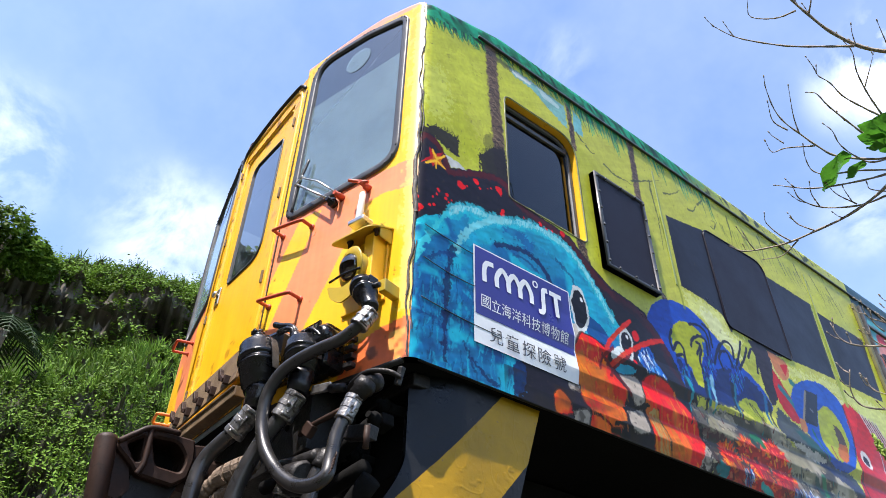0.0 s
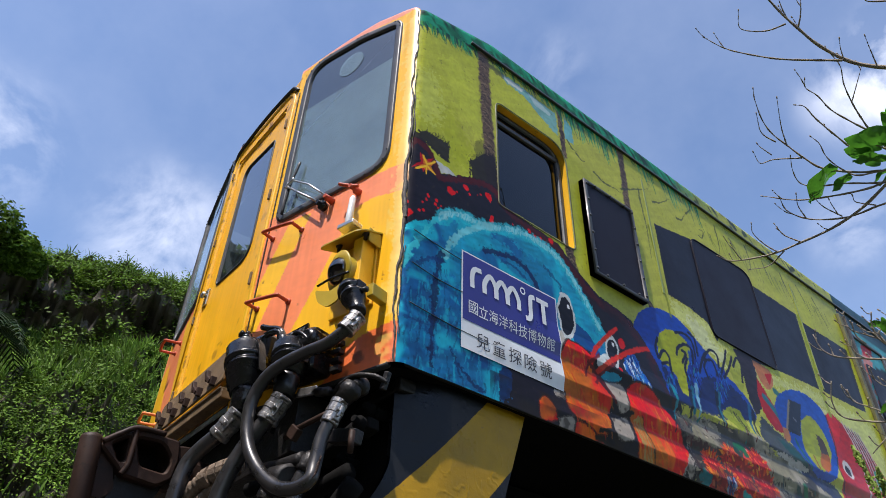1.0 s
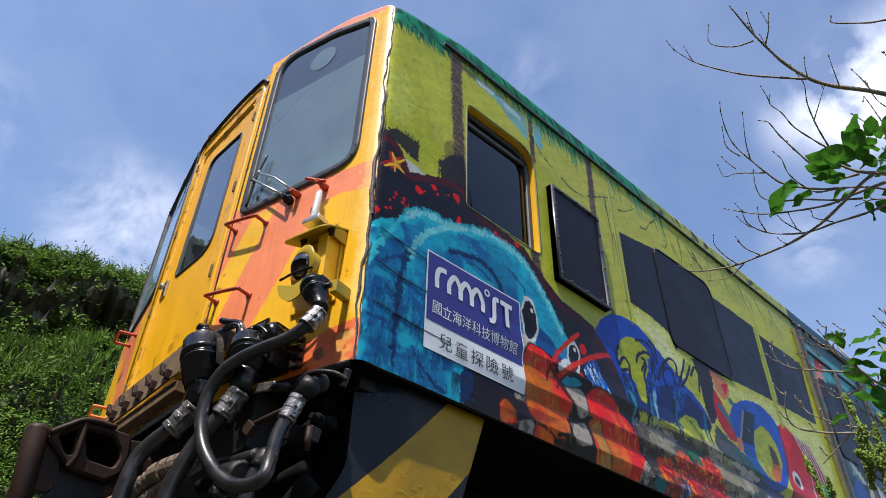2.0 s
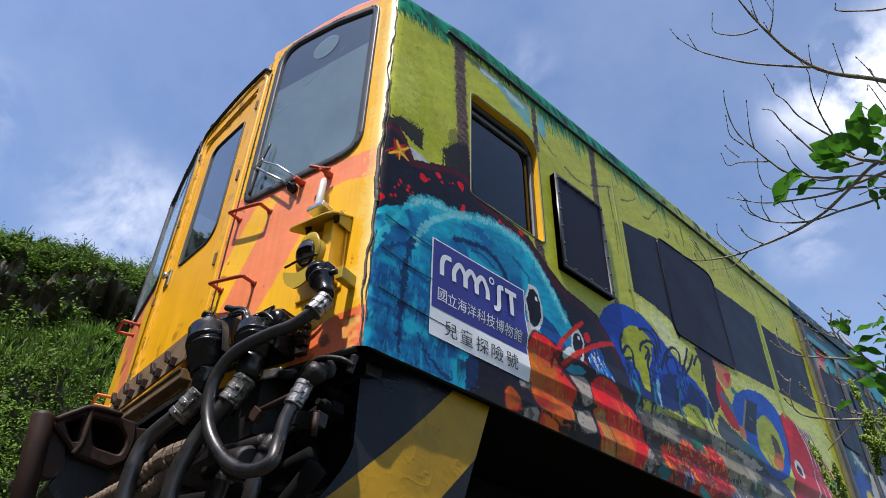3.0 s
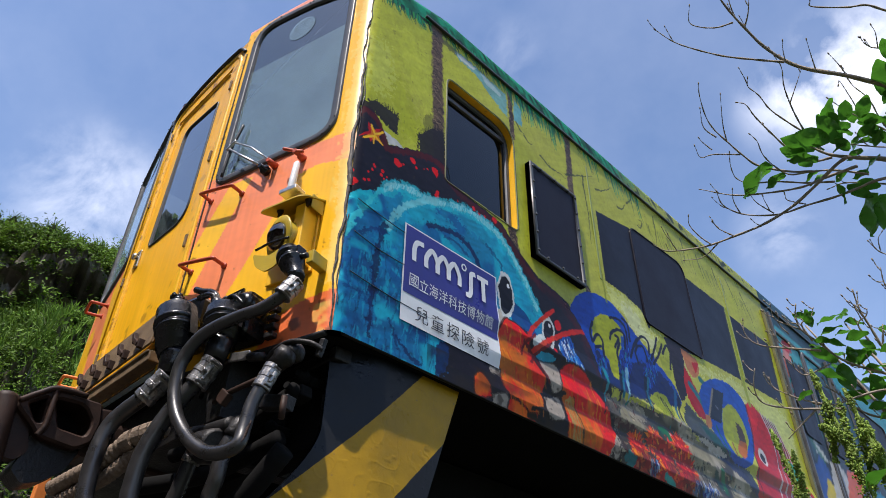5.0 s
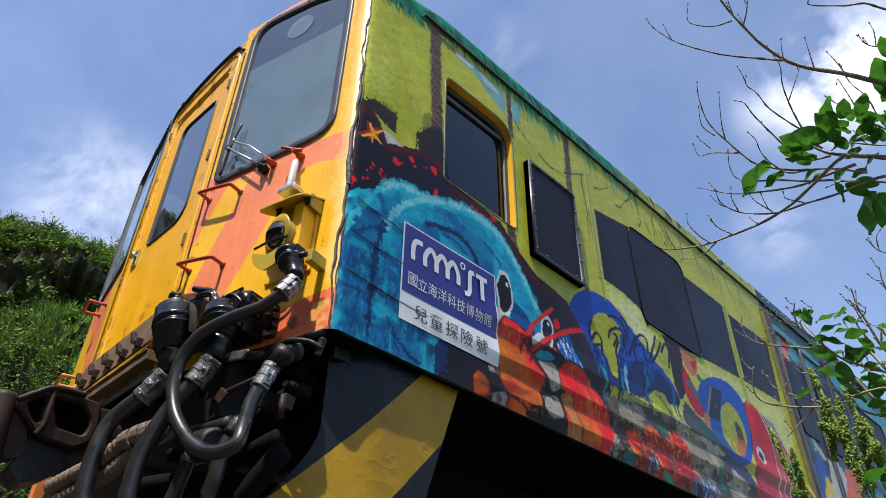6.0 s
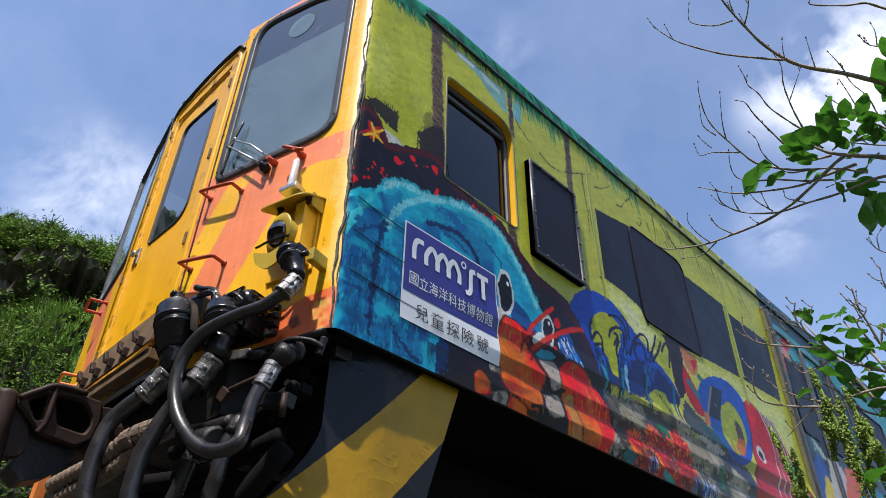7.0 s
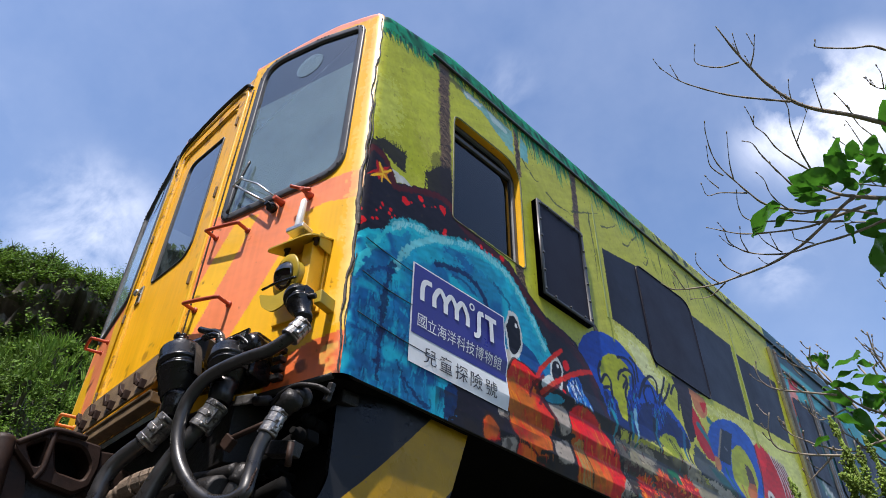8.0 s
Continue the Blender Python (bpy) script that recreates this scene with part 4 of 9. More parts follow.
    c.speckle([(0.962, 1.315), (1.008, 1.400), (1.061, 1.416), (1.131, 1.403), (1.191, 1.366), (1.211, 1.283), (1.265, 1.230), (1.309, 1.173), (1.293, 1.070), (1.263, 0.994), (1.195, 0.955), (1.113, 0.974), (1.012, 1.003), (0.972, 1.075), (0.952, 1.172)], "E23A1E", 11, 0.55, 0.7, 65)
    c.stroke([(0.962, 1.315), (1.008, 1.400), (1.061, 1.416), (1.131, 1.403), (1.191, 1.366), (1.211, 1.283), (1.265, 1.230), (1.309, 1.173), (1.293, 1.070), (1.263, 0.994), (1.195, 0.955), (1.113, 0.974), (1.012, 1.003), (0.972, 1.075), (0.952, 1.172), (0.962, 1.315)], 0.014, "241A18", 0.004, 0.85, 0.15, False)
    c.fill([(1.447, 1.265), (1.505, 1.337), (1.583, 1.356), (1.684, 1.343), (1.768, 1.284), (1.853, 1.199), (1.903, 1.103), (1.917, 1.043), (1.821, 0.868), (1.658, 0.854), (1.508, 0.865), (1.469, 0.976), (1.461, 1.089), (1.434, 1.167)], "E04A26", 0.004, 1, 0.3, True)
    c.speckle([(1.447, 1.265), (1.505, 1.337), (1.583, 1.356), (1.684, 1.343), (1.768, 1.284), (1.853, 1.199), (1.903, 1.103), (1.917, 1.043), (1.821, 0.868), (1.658, 0.854), (1.508, 0.865), (1.469, 0.976), (1.461, 1.089), (1.434, 1.167)], "F08A4C", 7, 0.52, 0.8, 61)
    c.speckle([(1.447, 1.265), (1.505, 1.337), (1.583, 1.356), (1.684, 1.343), (1.768, 1.284), (1.853, 1.199), (1.903, 1.103), (1.917, 1.043), (1.821, 0.868), (1.658, 0.854), (1.508, 0.865), (1.469, 0.976), (1.461, 1.089), (1.434, 1.167)], "B27030", 5, 0.57, 0.85, 63)
    c.speckle([(1.447, 1.265), (1.505, 1.337), (1.583, 1.356), (1.684, 1.343), (1.768, 1.284), (1.853, 1.199), (1.903, 1.103), (1.917, 1.043), (1.821, 0.868), (1.658, 0.854), (1.508, 0.865), (1.469, 0.976), (1.461, 1.089), (1.434, 1.167)], "E23A1E", 11, 0.55, 0.7, 65)
    c.stroke([(1.447, 1.265), (1.505, 1.337), (1.583, 1.356), (1.684, 1.343), (1.768, 1.284), (1.853, 1.199), (1.903, 1.103), (1.917, 1.043), (1.821, 0.868), (1.658, 0.854), (1.508, 0.865), (1.469, 0.976), (1.461, 1.089), (1.434, 1.167), (1.447, 1.265)], 0.014, "241A18", 0.004, 0.85, 0.15, False)
    c.fill([(0.787, 1.008), (0.818, 1.042), (0.864, 1.036), (0.901, 0.987), (0.903, 0.943), (0.801, 0.924)], "E04A26", 0.004, 1, 0.3, True)
    c.speckle([(0.787, 1.008), (0.818, 1.042), (0.864, 1.036), (0.901, 0.987), (0.903, 0.943), (0.801, 0.924)], "F08A4C", 7, 0.52, 0.8, 61)
    c.speckle([(0.787, 1.008), (0.818, 1.042), (0.864, 1.036), (0.901, 0.987), (0.903, 0.943), (0.801, 0.924)], "B27030", 5, 0.57, 0.85, 63)
    c.speckle([(0.787, 1.008), (0.818, 1.042), (0.864, 1.036), (0.901, 0.987), (0.903, 0.943), (0.801, 0.924)], "E23A1E", 11, 0.55, 0.7, 65)
    c.stroke([(0.787, 1.008), (0.818, 1.042), (0.864, 1.036), (0.901, 0.987), (0.903, 0.943), (0.801, 0.924), (0.787, 1.008)], 0.014, "241A18", 0.004, 0.85, 0.15, False)
    c.fill([(1.011, 0.980), (1.101, 0.981), (1.198, 0.938), (1.220, 0.906), (1.126, 0.885), (1.026, 0.889)], "E04A26", 0.004, 1, 0.3, True)
    c.speckle([(1.011, 0.980), (1.101, 0.981), (1.198, 0.938), (1.220, 0.906), (1.126, 0.885), (1.026, 0.889)], "F08A4C", 7, 0.52, 0.8, 61)
    c.speckle([(1.011, 0.980), (1.101, 0.981), (1.198, 0.938), (1.220, 0.906), (1.126, 0.885), (1.026, 0.889)], "B27030", 5, 0.57, 0.85, 63)
    c.speckle([(1.011, 0.980), (1.101, 0.981), (1.198, 0.938), (1.220, 0.906), (1.126, 0.885), (1.026, 0.889)], "E23A1E", 11, 0.55, 0.7, 65)
    c.stroke([(1.011, 0.980), (1.101, 0.981), (1.198, 0.938), (1.220, 0.906), (1.126, 0.885), (1.026, 0.889), (1.011, 0.980)], 0.014, "241A18", 0.004, 0.85, 0.15, False)
    c.fill([(1.180, 0.927), (1.239, 0.929), (1.288, 0.898), (1.209, 0.880)], "E04A26", 0.004, 1, 0.3, True)
    c.speckle([(1.180, 0.927), (1.239, 0.929), (1.288, 0.898), (1.209, 0.880)], "F08A4C", 7, 0.52, 0.8, 61)
    c.speckle([(1.180, 0.927), (1.239, 0.929), (1.288, 0.898), (1.209, 0.880)], "B27030", 5, 0.57, 0.85, 63)
    c.speckle([(1.180, 0.927), (1.239, 0.929), (1.288, 0.898), (1.209, 0.880)], "E23A1E", 11, 0.55, 0.7, 65)
    c.stroke([(1.180, 0.927), (1.239, 0.929), (1.288, 0.898), (1.209, 0.880), (1.180, 0.927)], 0.014, "241A18", 0.004, 0.85, 0.15, False)
    c.fill([(1.049, 1.288), (1.133, 1.242), (1.251, 1.085), (1.266, 1.016), (1.158, 1.024), (1.068, 1.110)], "D07A38", 0.012, 0.7, 0.5, True)
    c.fill([(1.553, 1.095), (1.672, 1.070), (1.716, 0.899), (1.616, 0.886), (1.573, 0.978)], "B8742E", 0.012, 0.8, 0.5, True)
    c.fill([(1.481, 1.127), (1.532, 1.151), (1.579, 1.072), (1.609, 0.959), (1.604, 0.874), (1.547, 0.876), (1.501, 1.001)], "A88E60", 0.005, 1, 0.3, True)
    c.stroke([(1.543, 1.154), (1.591, 1.029), (1.613, 0.871)], 0.014, "2A1A16", 0.004, 0.85, 0.15, False)
    c.hatch([(0.962, 1.315), (1.008, 1.400), (1.061, 1.416), (1.131, 1.403), (1.191, 1.366), (1.211, 1.283), (1.265, 1.230), (1.309, 1.173), (1.293, 1.070), (1.263, 0.994), (1.195, 0.955), (1.113, 0.974), (1.012, 1.003), (0.972, 1.075), (0.952, 1.172)], 50, (0.008, 0.025), (-0.07, -0.03), 0.012, "C2401E F0A060 A8702A F06038", rnd, 0.5)
    c.hatch([(1.447, 1.265), (1.505, 1.337), (1.583, 1.356), (1.684, 1.343), (1.768, 1.284), (1.853, 1.199), (1.903, 1.103), (1.917, 1.043), (1.821, 0.868), (1.658, 0.854), (1.508, 0.865), (1.469, 0.976), (1.461, 1.089), (1.434, 1.167)], 50, (0.01, 0.04), (-0.11, -0.04), 0.014, "C2401E F0A060 B87430 F06038", rnd, 0.5)
    c.fill([(1.278, 1.270), (1.436, 1.297), (1.436, 1.149), (1.386, 1.126), (1.311, 1.193)], "AAA298", 0.006, 1, 0.25, True)
    c.speckle([(1.278, 1.270), (1.436, 1.297), (1.436, 1.149), (1.386, 1.126), (1.311, 1.193)], "4A423C", 26, 0.6, 0.8, 71)
    c.stroke([(1.278, 1.270), (1.436, 1.297), (1.436, 1.149), (1.386, 1.126), (1.311, 1.193)], 0.012, "1E1816", 0.004, 0.8, 0.15, False)
    c.fill([(1.301, 1.096), (1.424, 1.126), (1.446, 1.014), (1.372, 0.970), (1.306, 0.985)], "AAA298", 0.006, 1, 0.25, True)
    c.speckle([(1.301, 1.096), (1.424, 1.126), (1.446, 1.014), (1.372, 0.970), (1.306, 0.985)], "4A423C", 26, 0.6, 0.8, 71)
    c.stroke([(1.301, 1.096), (1.424, 1.126), (1.446, 1.014), (1.372, 0.970), (1.306, 0.985)], 0.012, "1E1816", 0.004, 0.8, 0.15, False)
    c.fill([(0.904, 0.965), (1.012, 0.991), (1.006, 0.894), (0.944, 0.901)], "AAA298", 0.006, 1, 0.25, True)
    c.speckle([(0.904, 0.965), (1.012, 0.991), (1.006, 0.894), (0.944, 0.901)], "4A423C", 26, 0.6, 0.8, 71)
    c.stroke([(0.904, 0.965), (1.012, 0.991), (1.006, 0.894), (0.944, 0.901)], 0.012, "1E1816", 0.004, 0.8, 0.15, False)
    c.fill([(1.924, 1.077), (1.951, 1.028), (1.899, 0.895), (1.830, 0.913)], "AAA298", 0.006, 1, 0.25, True)
    c.speckle([(1.924, 1.077), (1.951, 1.028), (1.899, 0.895), (1.830, 0.913)], "4A423C", 26, 0.6, 0.8, 71)
    c.stroke([(1.924, 1.077), (1.951, 1.028), (1.899, 0.895), (1.830, 0.913)], 0.012, "1E1816", 0.004, 0.8, 0.15, False)
    c.fill([(0.905, 1.109), (0.977, 1.113), (0.968, 1.074), (0.904, 1.065)], "AAA298", 0.006, 1, 0.25, True)
    c.speckle([(0.905, 1.109), (0.977, 1.113), (0.968, 1.074), (0.904, 1.065)], "4A423C", 26, 0.6, 0.8, 71)
    c.stroke([(0.905, 1.109), (0.977, 1.113), (0.968, 1.074), (0.904, 1.065)], 0.012, "1E1816", 0.004, 0.8, 0.15, False)
    c.stroke([(1.465, 1.153), (1.376, 1.116), (1.282, 1.084)], 0.024, "1E1816", 0.006, 1, 0.15, False)
    c.stroke([(1.289, 1.074), (1.291, 1.009), (1.310, 0.942), (1.357, 0.890)], 0.024, "1E1816", 0.006, 1, 0.15, False)
    c.stroke([(1.165, 0.945), (1.236, 0.939), (1.299, 0.918)], 0.024, "1E1816", 0.006, 1, 0.15, False)
    c.stroke([(1.197, 0.979), (1.273, 0.997), (1.314, 0.972)], 0.024, "1E1816", 0.006, 1, 0.15, False)
    c.stroke([(1.808, 0.907), (1.836, 0.866), (1.867, 0.844)], 0.024, "1E1816", 0.006, 1, 0.15, False)
    c.stroke([(1.868, 0.941), (1.899, 0.895), (1.925, 0.872)], 0.024, "1E1816", 0.006, 1, 0.15, False)
    # red feelers
    c.stroke([(1.145, 1.288), (1.198, 1.388), (1.308, 1.515), (1.451, 1.650)], 0.026, "C8472E", 0.004, 0.95, 0.3, False)
    c.stroke([(1.190, 1.242), (1.261, 1.335), (1.406, 1.447), (1.601, 1.572), (1.836, 1.674)], 0.03, "CC4A34", 0.004, 0.95, 0.3, False)
    c.stroke([(1.162, 1.334), (1.226, 1.295), (1.296, 1.226), (1.336, 1.171)], 0.02, "5A1A18", 0.004, 0.95, 0.3, False)
    c.stroke([(1.138, 1.254), (1.180, 1.341), (1.249, 1.403)], 0.018, "6A1A1C", 0.004, 0.95, 0.3, False)
    c.stroke([(1.207, 1.236), (1.289, 1.333), (1.377, 1.401)], 0.018, "6A1A1C", 0.004, 0.95, 0.3, False)
    # blue arch, lime inside it, and small tentacled figures
    c.fill([(1.614, 1.738), (1.685, 1.849), (1.815, 1.946), (1.953, 1.986), (2.101, 1.987), (2.216, 1.933), (2.329, 1.864), (2.445, 1.804), (2.548, 1.737), (2.673, 1.693), (2.759, 1.610), (2.760, 1.511), (2.340, 1.406), (2.089, 1.375), (1.888, 1.368), (1.820, 1.496), (1.764, 1.584), (1.691, 1.673)], "1A56AE", 0.004, 1, 0.3, True)
    c.fill([(1.834, 1.576), (1.964, 1.515), (2.159, 1.589), (2.442, 1.697), (2.694, 1.628), (2.760, 1.511), (2.337, 1.394), (2.055, 1.356), (1.870, 1.362)], "14224C", 0.012, 0.92, 0.4, True)
    c.fill([(1.831, 1.741), (1.883, 1.803), (1.963, 1.855), (2.063, 1.866), (2.142, 1.835), (2.161, 1.754), (2.076, 1.595), (2.049, 1.455), (1.988, 1.440), (1.958, 1.543), (1.875, 1.585), (1.824, 1.608)], "A8B04A", 0.005, 1, 0.25, True)
    c.fill([(2.142, 1.778), (2.215, 1.768), (2.213, 1.610), (2.136, 1.542), (2.120, 1.632)], "1C4FA0", 0.006, 0.9, 0.25, True)
    c.fill([(2.556, 1.856), (2.682, 1.994), (2.770, 1.994), (2.772, 1.864), (2.700, 1.691), (2.636, 1.708), (2.593, 1.795)], "AEB65C", 0.006, 0.95, 0.25, True)
    c.fill([(2.346, 1.427), (2.481, 1.514), (2.600, 1.509), (2.638, 1.418), (2.557, 1.355), (2.438, 1.390)], "8E9A44", 0.008, 1, 0.25, True)
    c.fill([(1.831, 1.453), (1.882, 1.529), (1.932, 1.561), (1.941, 1.514), (1.891, 1.402), (1.839, 1.371), (1.822, 1.407)], "1B3F8E", 0.005, 1, 0.25, True)
    c.hatch([(1.831, 1.453), (1.882, 1.529), (1.932, 1.561), (1.941, 1.514), (1.891, 1.402), (1.839, 1.371), (1.822, 1.407)], 50, (-0.012, 0.02), (-0.06, -0.025), 0.012, "0B1430 2C62C0 0D1630 123070 4F86D0 1E7E92", rnd, 0.9)
    c.fill([(2.072, 1.579), (2.140, 1.692), (2.218, 1.743), (2.227, 1.654), (2.172, 1.494), (2.068, 1.434), (2.061, 1.529)], "1B3F8E", 0.005, 1, 0.25, True)
    c.hatch([(2.072, 1.579), (2.140, 1.692), (2.218, 1.743), (2.227, 1.654), (2.172, 1.494), (2.068, 1.434), (2.061, 1.529)], 50, (-0.012, 0.02), (-0.06, -0.025), 0.012, "0B1430 2C62C0 0D1630 123070 4F86D0 1E7E92", rnd, 0.9)
    c.fill([(2.365, 1.636), (2.436, 1.745), (2.517, 1.796), (2.523, 1.711), (2.462, 1.554), (2.375, 1.506), (2.350, 1.584)], "1B3F8E", 0.005, 1, 0.25, True)
    c.hatch([(2.365, 1.636), (2.436, 1.745), (2.517, 1.796), (2.523, 1.711), (2.462, 1.554), (2.375, 1.506), (2.350, 1.584)], 50, (-0.012, 0.02), (-0.06, -0.025), 0.012, "0B1430 2C62C0 0D1630 123070 4F86D0 1E7E92", rnd, 0.9)
    c.stroke([(1.918, 1.572), (1.918, 1.654), (1.870, 1.673), (1.817, 1.606)], 0.022, "0C1330", 0.003, 1, 0, False)
    c.stroke([(1.924, 1.544), (1.902, 1.603), (1.840, 1.578)], 0.022, "0C1330", 0.003, 1, 0, False)
    c.stroke([(2.174, 1.704), (2.183, 1.795), (2.125, 1.811), (2.040, 1.760), (2.009, 1.700)], 0.022, "0C1330", 0.003, 1, 0, False)
    c.stroke([(2.210, 1.750), (2.210, 1.856), (2.143, 1.893), (2.038, 1.863)], 0.022, "0C1330", 0.003, 1, 0, False)
    c.stroke([(2.243, 1.779), (2.246, 1.896), (2.187, 1.921)], 0.022, "0C1330", 0.003, 1, 0, False)
    c.stroke([(2.055, 1.664), (2.109, 1.741), (2.074, 1.750)], 0.022, "0C1330", 0.003, 1, 0, False)
    c.stroke([(2.465, 1.779), (2.476, 1.866), (2.413, 1.882), (2.329, 1.815), (2.308, 1.757)], 0.022, "0C1330", 0.003, 1, 0, False)
    c.stroke([(2.432, 1.709), (2.403, 1.795), (2.349, 1.790)], 0.022, "0C1330", 0.003, 1, 0, False)
    c.stroke([(2.311, 1.647), (2.291, 1.718), (2.334, 1.784)], 0.022, "0C1330", 0.003, 1, 0, False)
    c.stroke([(2.482, 1.744), (2.556, 1.856), (2.604, 1.948)], 0.022, "0C1330", 0.003, 1, 0, False)
    c.stroke([(2.502, 1.719), (2.605, 1.833), (2.661, 1.924)], 0.022, "0C1330", 0.003, 1, 0, False)
    c.stroke([(2.723, 1.761), (2.759, 1.894), (2.723, 1.940), (2.653, 1.852)], 0.022, "0C1330", 0.003, 1, 0, False)
    c.stroke([(2.226, 1.661), (2.293, 1.776), (2.331, 1.824)], 0.022, "0C1330", 0.003, 1, 0, False)
    c.stroke([(2.079, 1.559), (2.072, 1.632), (2.114, 1.711)], 0.022, "0C1330", 0.003, 1, 0, False)
    c.stroke([(1.811, 1.604), (1.800, 1.667), (1.837, 1.744)], 0.022, "0C1330", 0.003, 1, 0, False)
    c.stroke([(1.859, 1.417), (1.829, 1.319), (1.849, 1.258), (1.817, 1.155)], 0.034, "0F1628", 0.005, 0.95, 0.2, True)
    c.stroke([(1.887, 1.446), (1.891, 1.359), (1.851, 1.242)], 0.034, "2A8C98", 0.005, 0.95, 0.2, True)
    c.stroke([(2.104, 1.512), (2.051, 1.362), (2.074, 1.264), (2.088, 1.180)], 0.034, "1F6E86", 0.005, 0.95, 0.2, True)
    c.stroke([(2.149, 1.547), (2.125, 1.423), (2.083, 1.302)], 0.034, "8FB8CC", 0.005, 0.95, 0.2, True)
    c.stroke([(2.074, 1.482), (2.017, 1.315), (2.033, 1.190)], 0.034, "0F1628", 0.005, 0.95, 0.2, True)
    c.stroke([(2.392, 1.568), (2.346, 1.427), (2.359, 1.339), (2.390, 1.252)], 0.034, "1F6E86", 0.005, 0.95, 0.2, True)
    c.stroke([(2.367, 1.570), (2.326, 1.402), (2.363, 1.269)], 0.034, "0F1628", 0.005, 0.95, 0.2, True)
    c.stroke([(2.726, 1.599), (2.689, 1.427), (2.753, 1.333), (2.777, 1.285)], 0.034, "1A5E86", 0.005, 0.95, 0.2, True)
    c.stroke([(2.759, 1.570), (2.729, 1.420), (2.782, 1.334)], 0.034, "0F1628", 0.005, 0.95, 0.2, True)
    c.fringe([(2.470, 1.499), (2.552, 1.485), (2.602, 1.410)], 16, (0.03, 0.06), (-0.13, -0.07), 0.008, "15171A", rnd, 0.9)
    # grey sand with pebbles and weed
    c.fill([(1.855, 1.287), (2.015, 1.307), (2.197, 1.333), (2.418, 1.347), (2.644, 1.375), (2.835, 1.328), (3.260, 1.327), (3.550, 1.255), (3.682, 1.105), (3.487, 0.897), (2.724, 0.821), (2.179, 0.838), (1.952, 0.918), (1.942, 1.083)], "8A8478", 0.02, 0.9, 0.3, True)
    c.fill([(1.959, 1.160), (2.274, 1.172), (2.650, 1.158), (2.958, 1.062), (2.796, 0.837), (2.179, 0.838), (1.952, 0.918)], "221F22", 0.03, 0.85, 0.25, True)
    c.speckle([(1.855, 1.287), (2.015, 1.307), (2.197, 1.333), (2.418, 1.347), (2.644, 1.375), (2.835, 1.328), (3.260, 1.327), (3.550, 1.255), (3.682, 1.105), (3.487, 0.897), (2.724, 0.821), (2.179, 0.838), (1.952, 0.918), (1.942, 1.083)], "221F24", 4.5, 0.5, 0.85, 81)
    c.speckle([(1.855, 1.287), (2.015, 1.307), (2.197, 1.333), (2.418, 1.347), (2.644, 1.375), (2.835, 1.328), (3.260, 1.327), (3.550, 1.255), (3.682, 1.105), (3.487, 0.897), (2.724, 0.821), (2.179, 0.838), (1.952, 0.918), (1.942, 1.083)], "BDB6A8", 6.5, 0.6, 0.7, 83)
    c.fill([(2.063, 1.313), (2.226, 1.328), (2.301, 1.267), (2.139, 1.223)], "A8A294", 0.02, 0.7, 0.25, True)
    c.fill([(2.667, 1.401), (2.856, 1.345), (2.785, 1.250), (2.662, 1.287)], "A8A294", 0.02, 0.7, 0.25, True)
    c.fill([(1.866, 1.264), (1.994, 1.266), (1.939, 1.170), (1.856, 1.187)], "4A463E", 0.02, 0.7, 0.25, True)
    c.stroke([(1.934, 1.146), (2.150, 1.152), (2.352, 1.126)], 0.05, "4A2426", 0.012, 0.7, 0.15, False)
    c.hatch([(1.855, 1.287), (2.015, 1.307), (2.197, 1.333), (2.418, 1.347), (2.644, 1.375), (2.835, 1.328), (3.260, 1.327), (3.550, 1.255), (3.682, 1.105), (3.487, 0.897), (2.724, 0.821), (2.179, 0.838), (1.952, 0.918), (1.942, 1.083)], 50, (-0.03, 0.05), (0.02, 0.08), 0.014, "16120F 1E3A40 5A1E18 2A6A66", rnd, 0.9)
    c.hatch([(1.855, 1.287), (2.015, 1.307), (2.197, 1.333), (2.418, 1.347), (2.644, 1.375), (2.835, 1.328), (3.260, 1.327), (3.550, 1.255), (3.682, 1.105), (3.487, 0.897), (2.724, 0.821), (2.179, 0.838), (1.952, 0.918), (1.942, 1.083)], 60, (0.01, 0.05), (-0.012, 0.004), 0.02, "C8BCA6 5A5048 3A342E A89880 D8CFC0", rnd, 0.8)
    # corals
    c.coral(2.140, 1.049, 0.085, 0.085, rnd)
    c.coral(2.326, 1.143, 0.085, 0.068, rnd)
    c.coral(2.423, 1.095, 0.106, 0.110, rnd)
    c.coral(2.624, 1.179, 0.108, 0.094, rnd)
    c.coral(2.667, 1.058, 0.122, 0.105, rnd)
    c.coral(2.213, 0.956, 0.092, 0.076, rnd)
    c.coral(2.418, 0.944, 0.111, 0.078, rnd)
    c.coral(2.099, 0.958, 0.067, 0.056, rnd)
    c.coral(2.606, 0.941, 0.104, 0.073, rnd)
    c.stroke([(2.028, 0.986), (2.051, 0.945), (2.019, 0.905)], 0.05, "1E7A7E", 0.006, 0.95, 0.3, False)
    c.stroke([(2.000, 0.959), (2.068, 0.965)], 0.05, "1E6A6E", 0.006, 0.95, 0.3, False)
    c.stroke([(2.419, 1.243), (2.485, 1.253), (2.513, 1.218)], 0.05, "1C6A44", 0.006, 0.95, 0.3, False)
    c.stroke([(2.396, 1.212), (2.442, 1.197)], 0.05, "0E3A2C", 0.006, 0.95, 0.3, False)
    c.stroke([(2.404, 0.957), (2.459, 0.938), (2.490, 0.920)], 0.05, "2E9A94", 0.006, 0.95, 0.3, False)
    c.stroke([(2.069, 0.884), (2.133, 0.873)], 0.05, "1E8A84", 0.006, 0.95, 0.3, False)
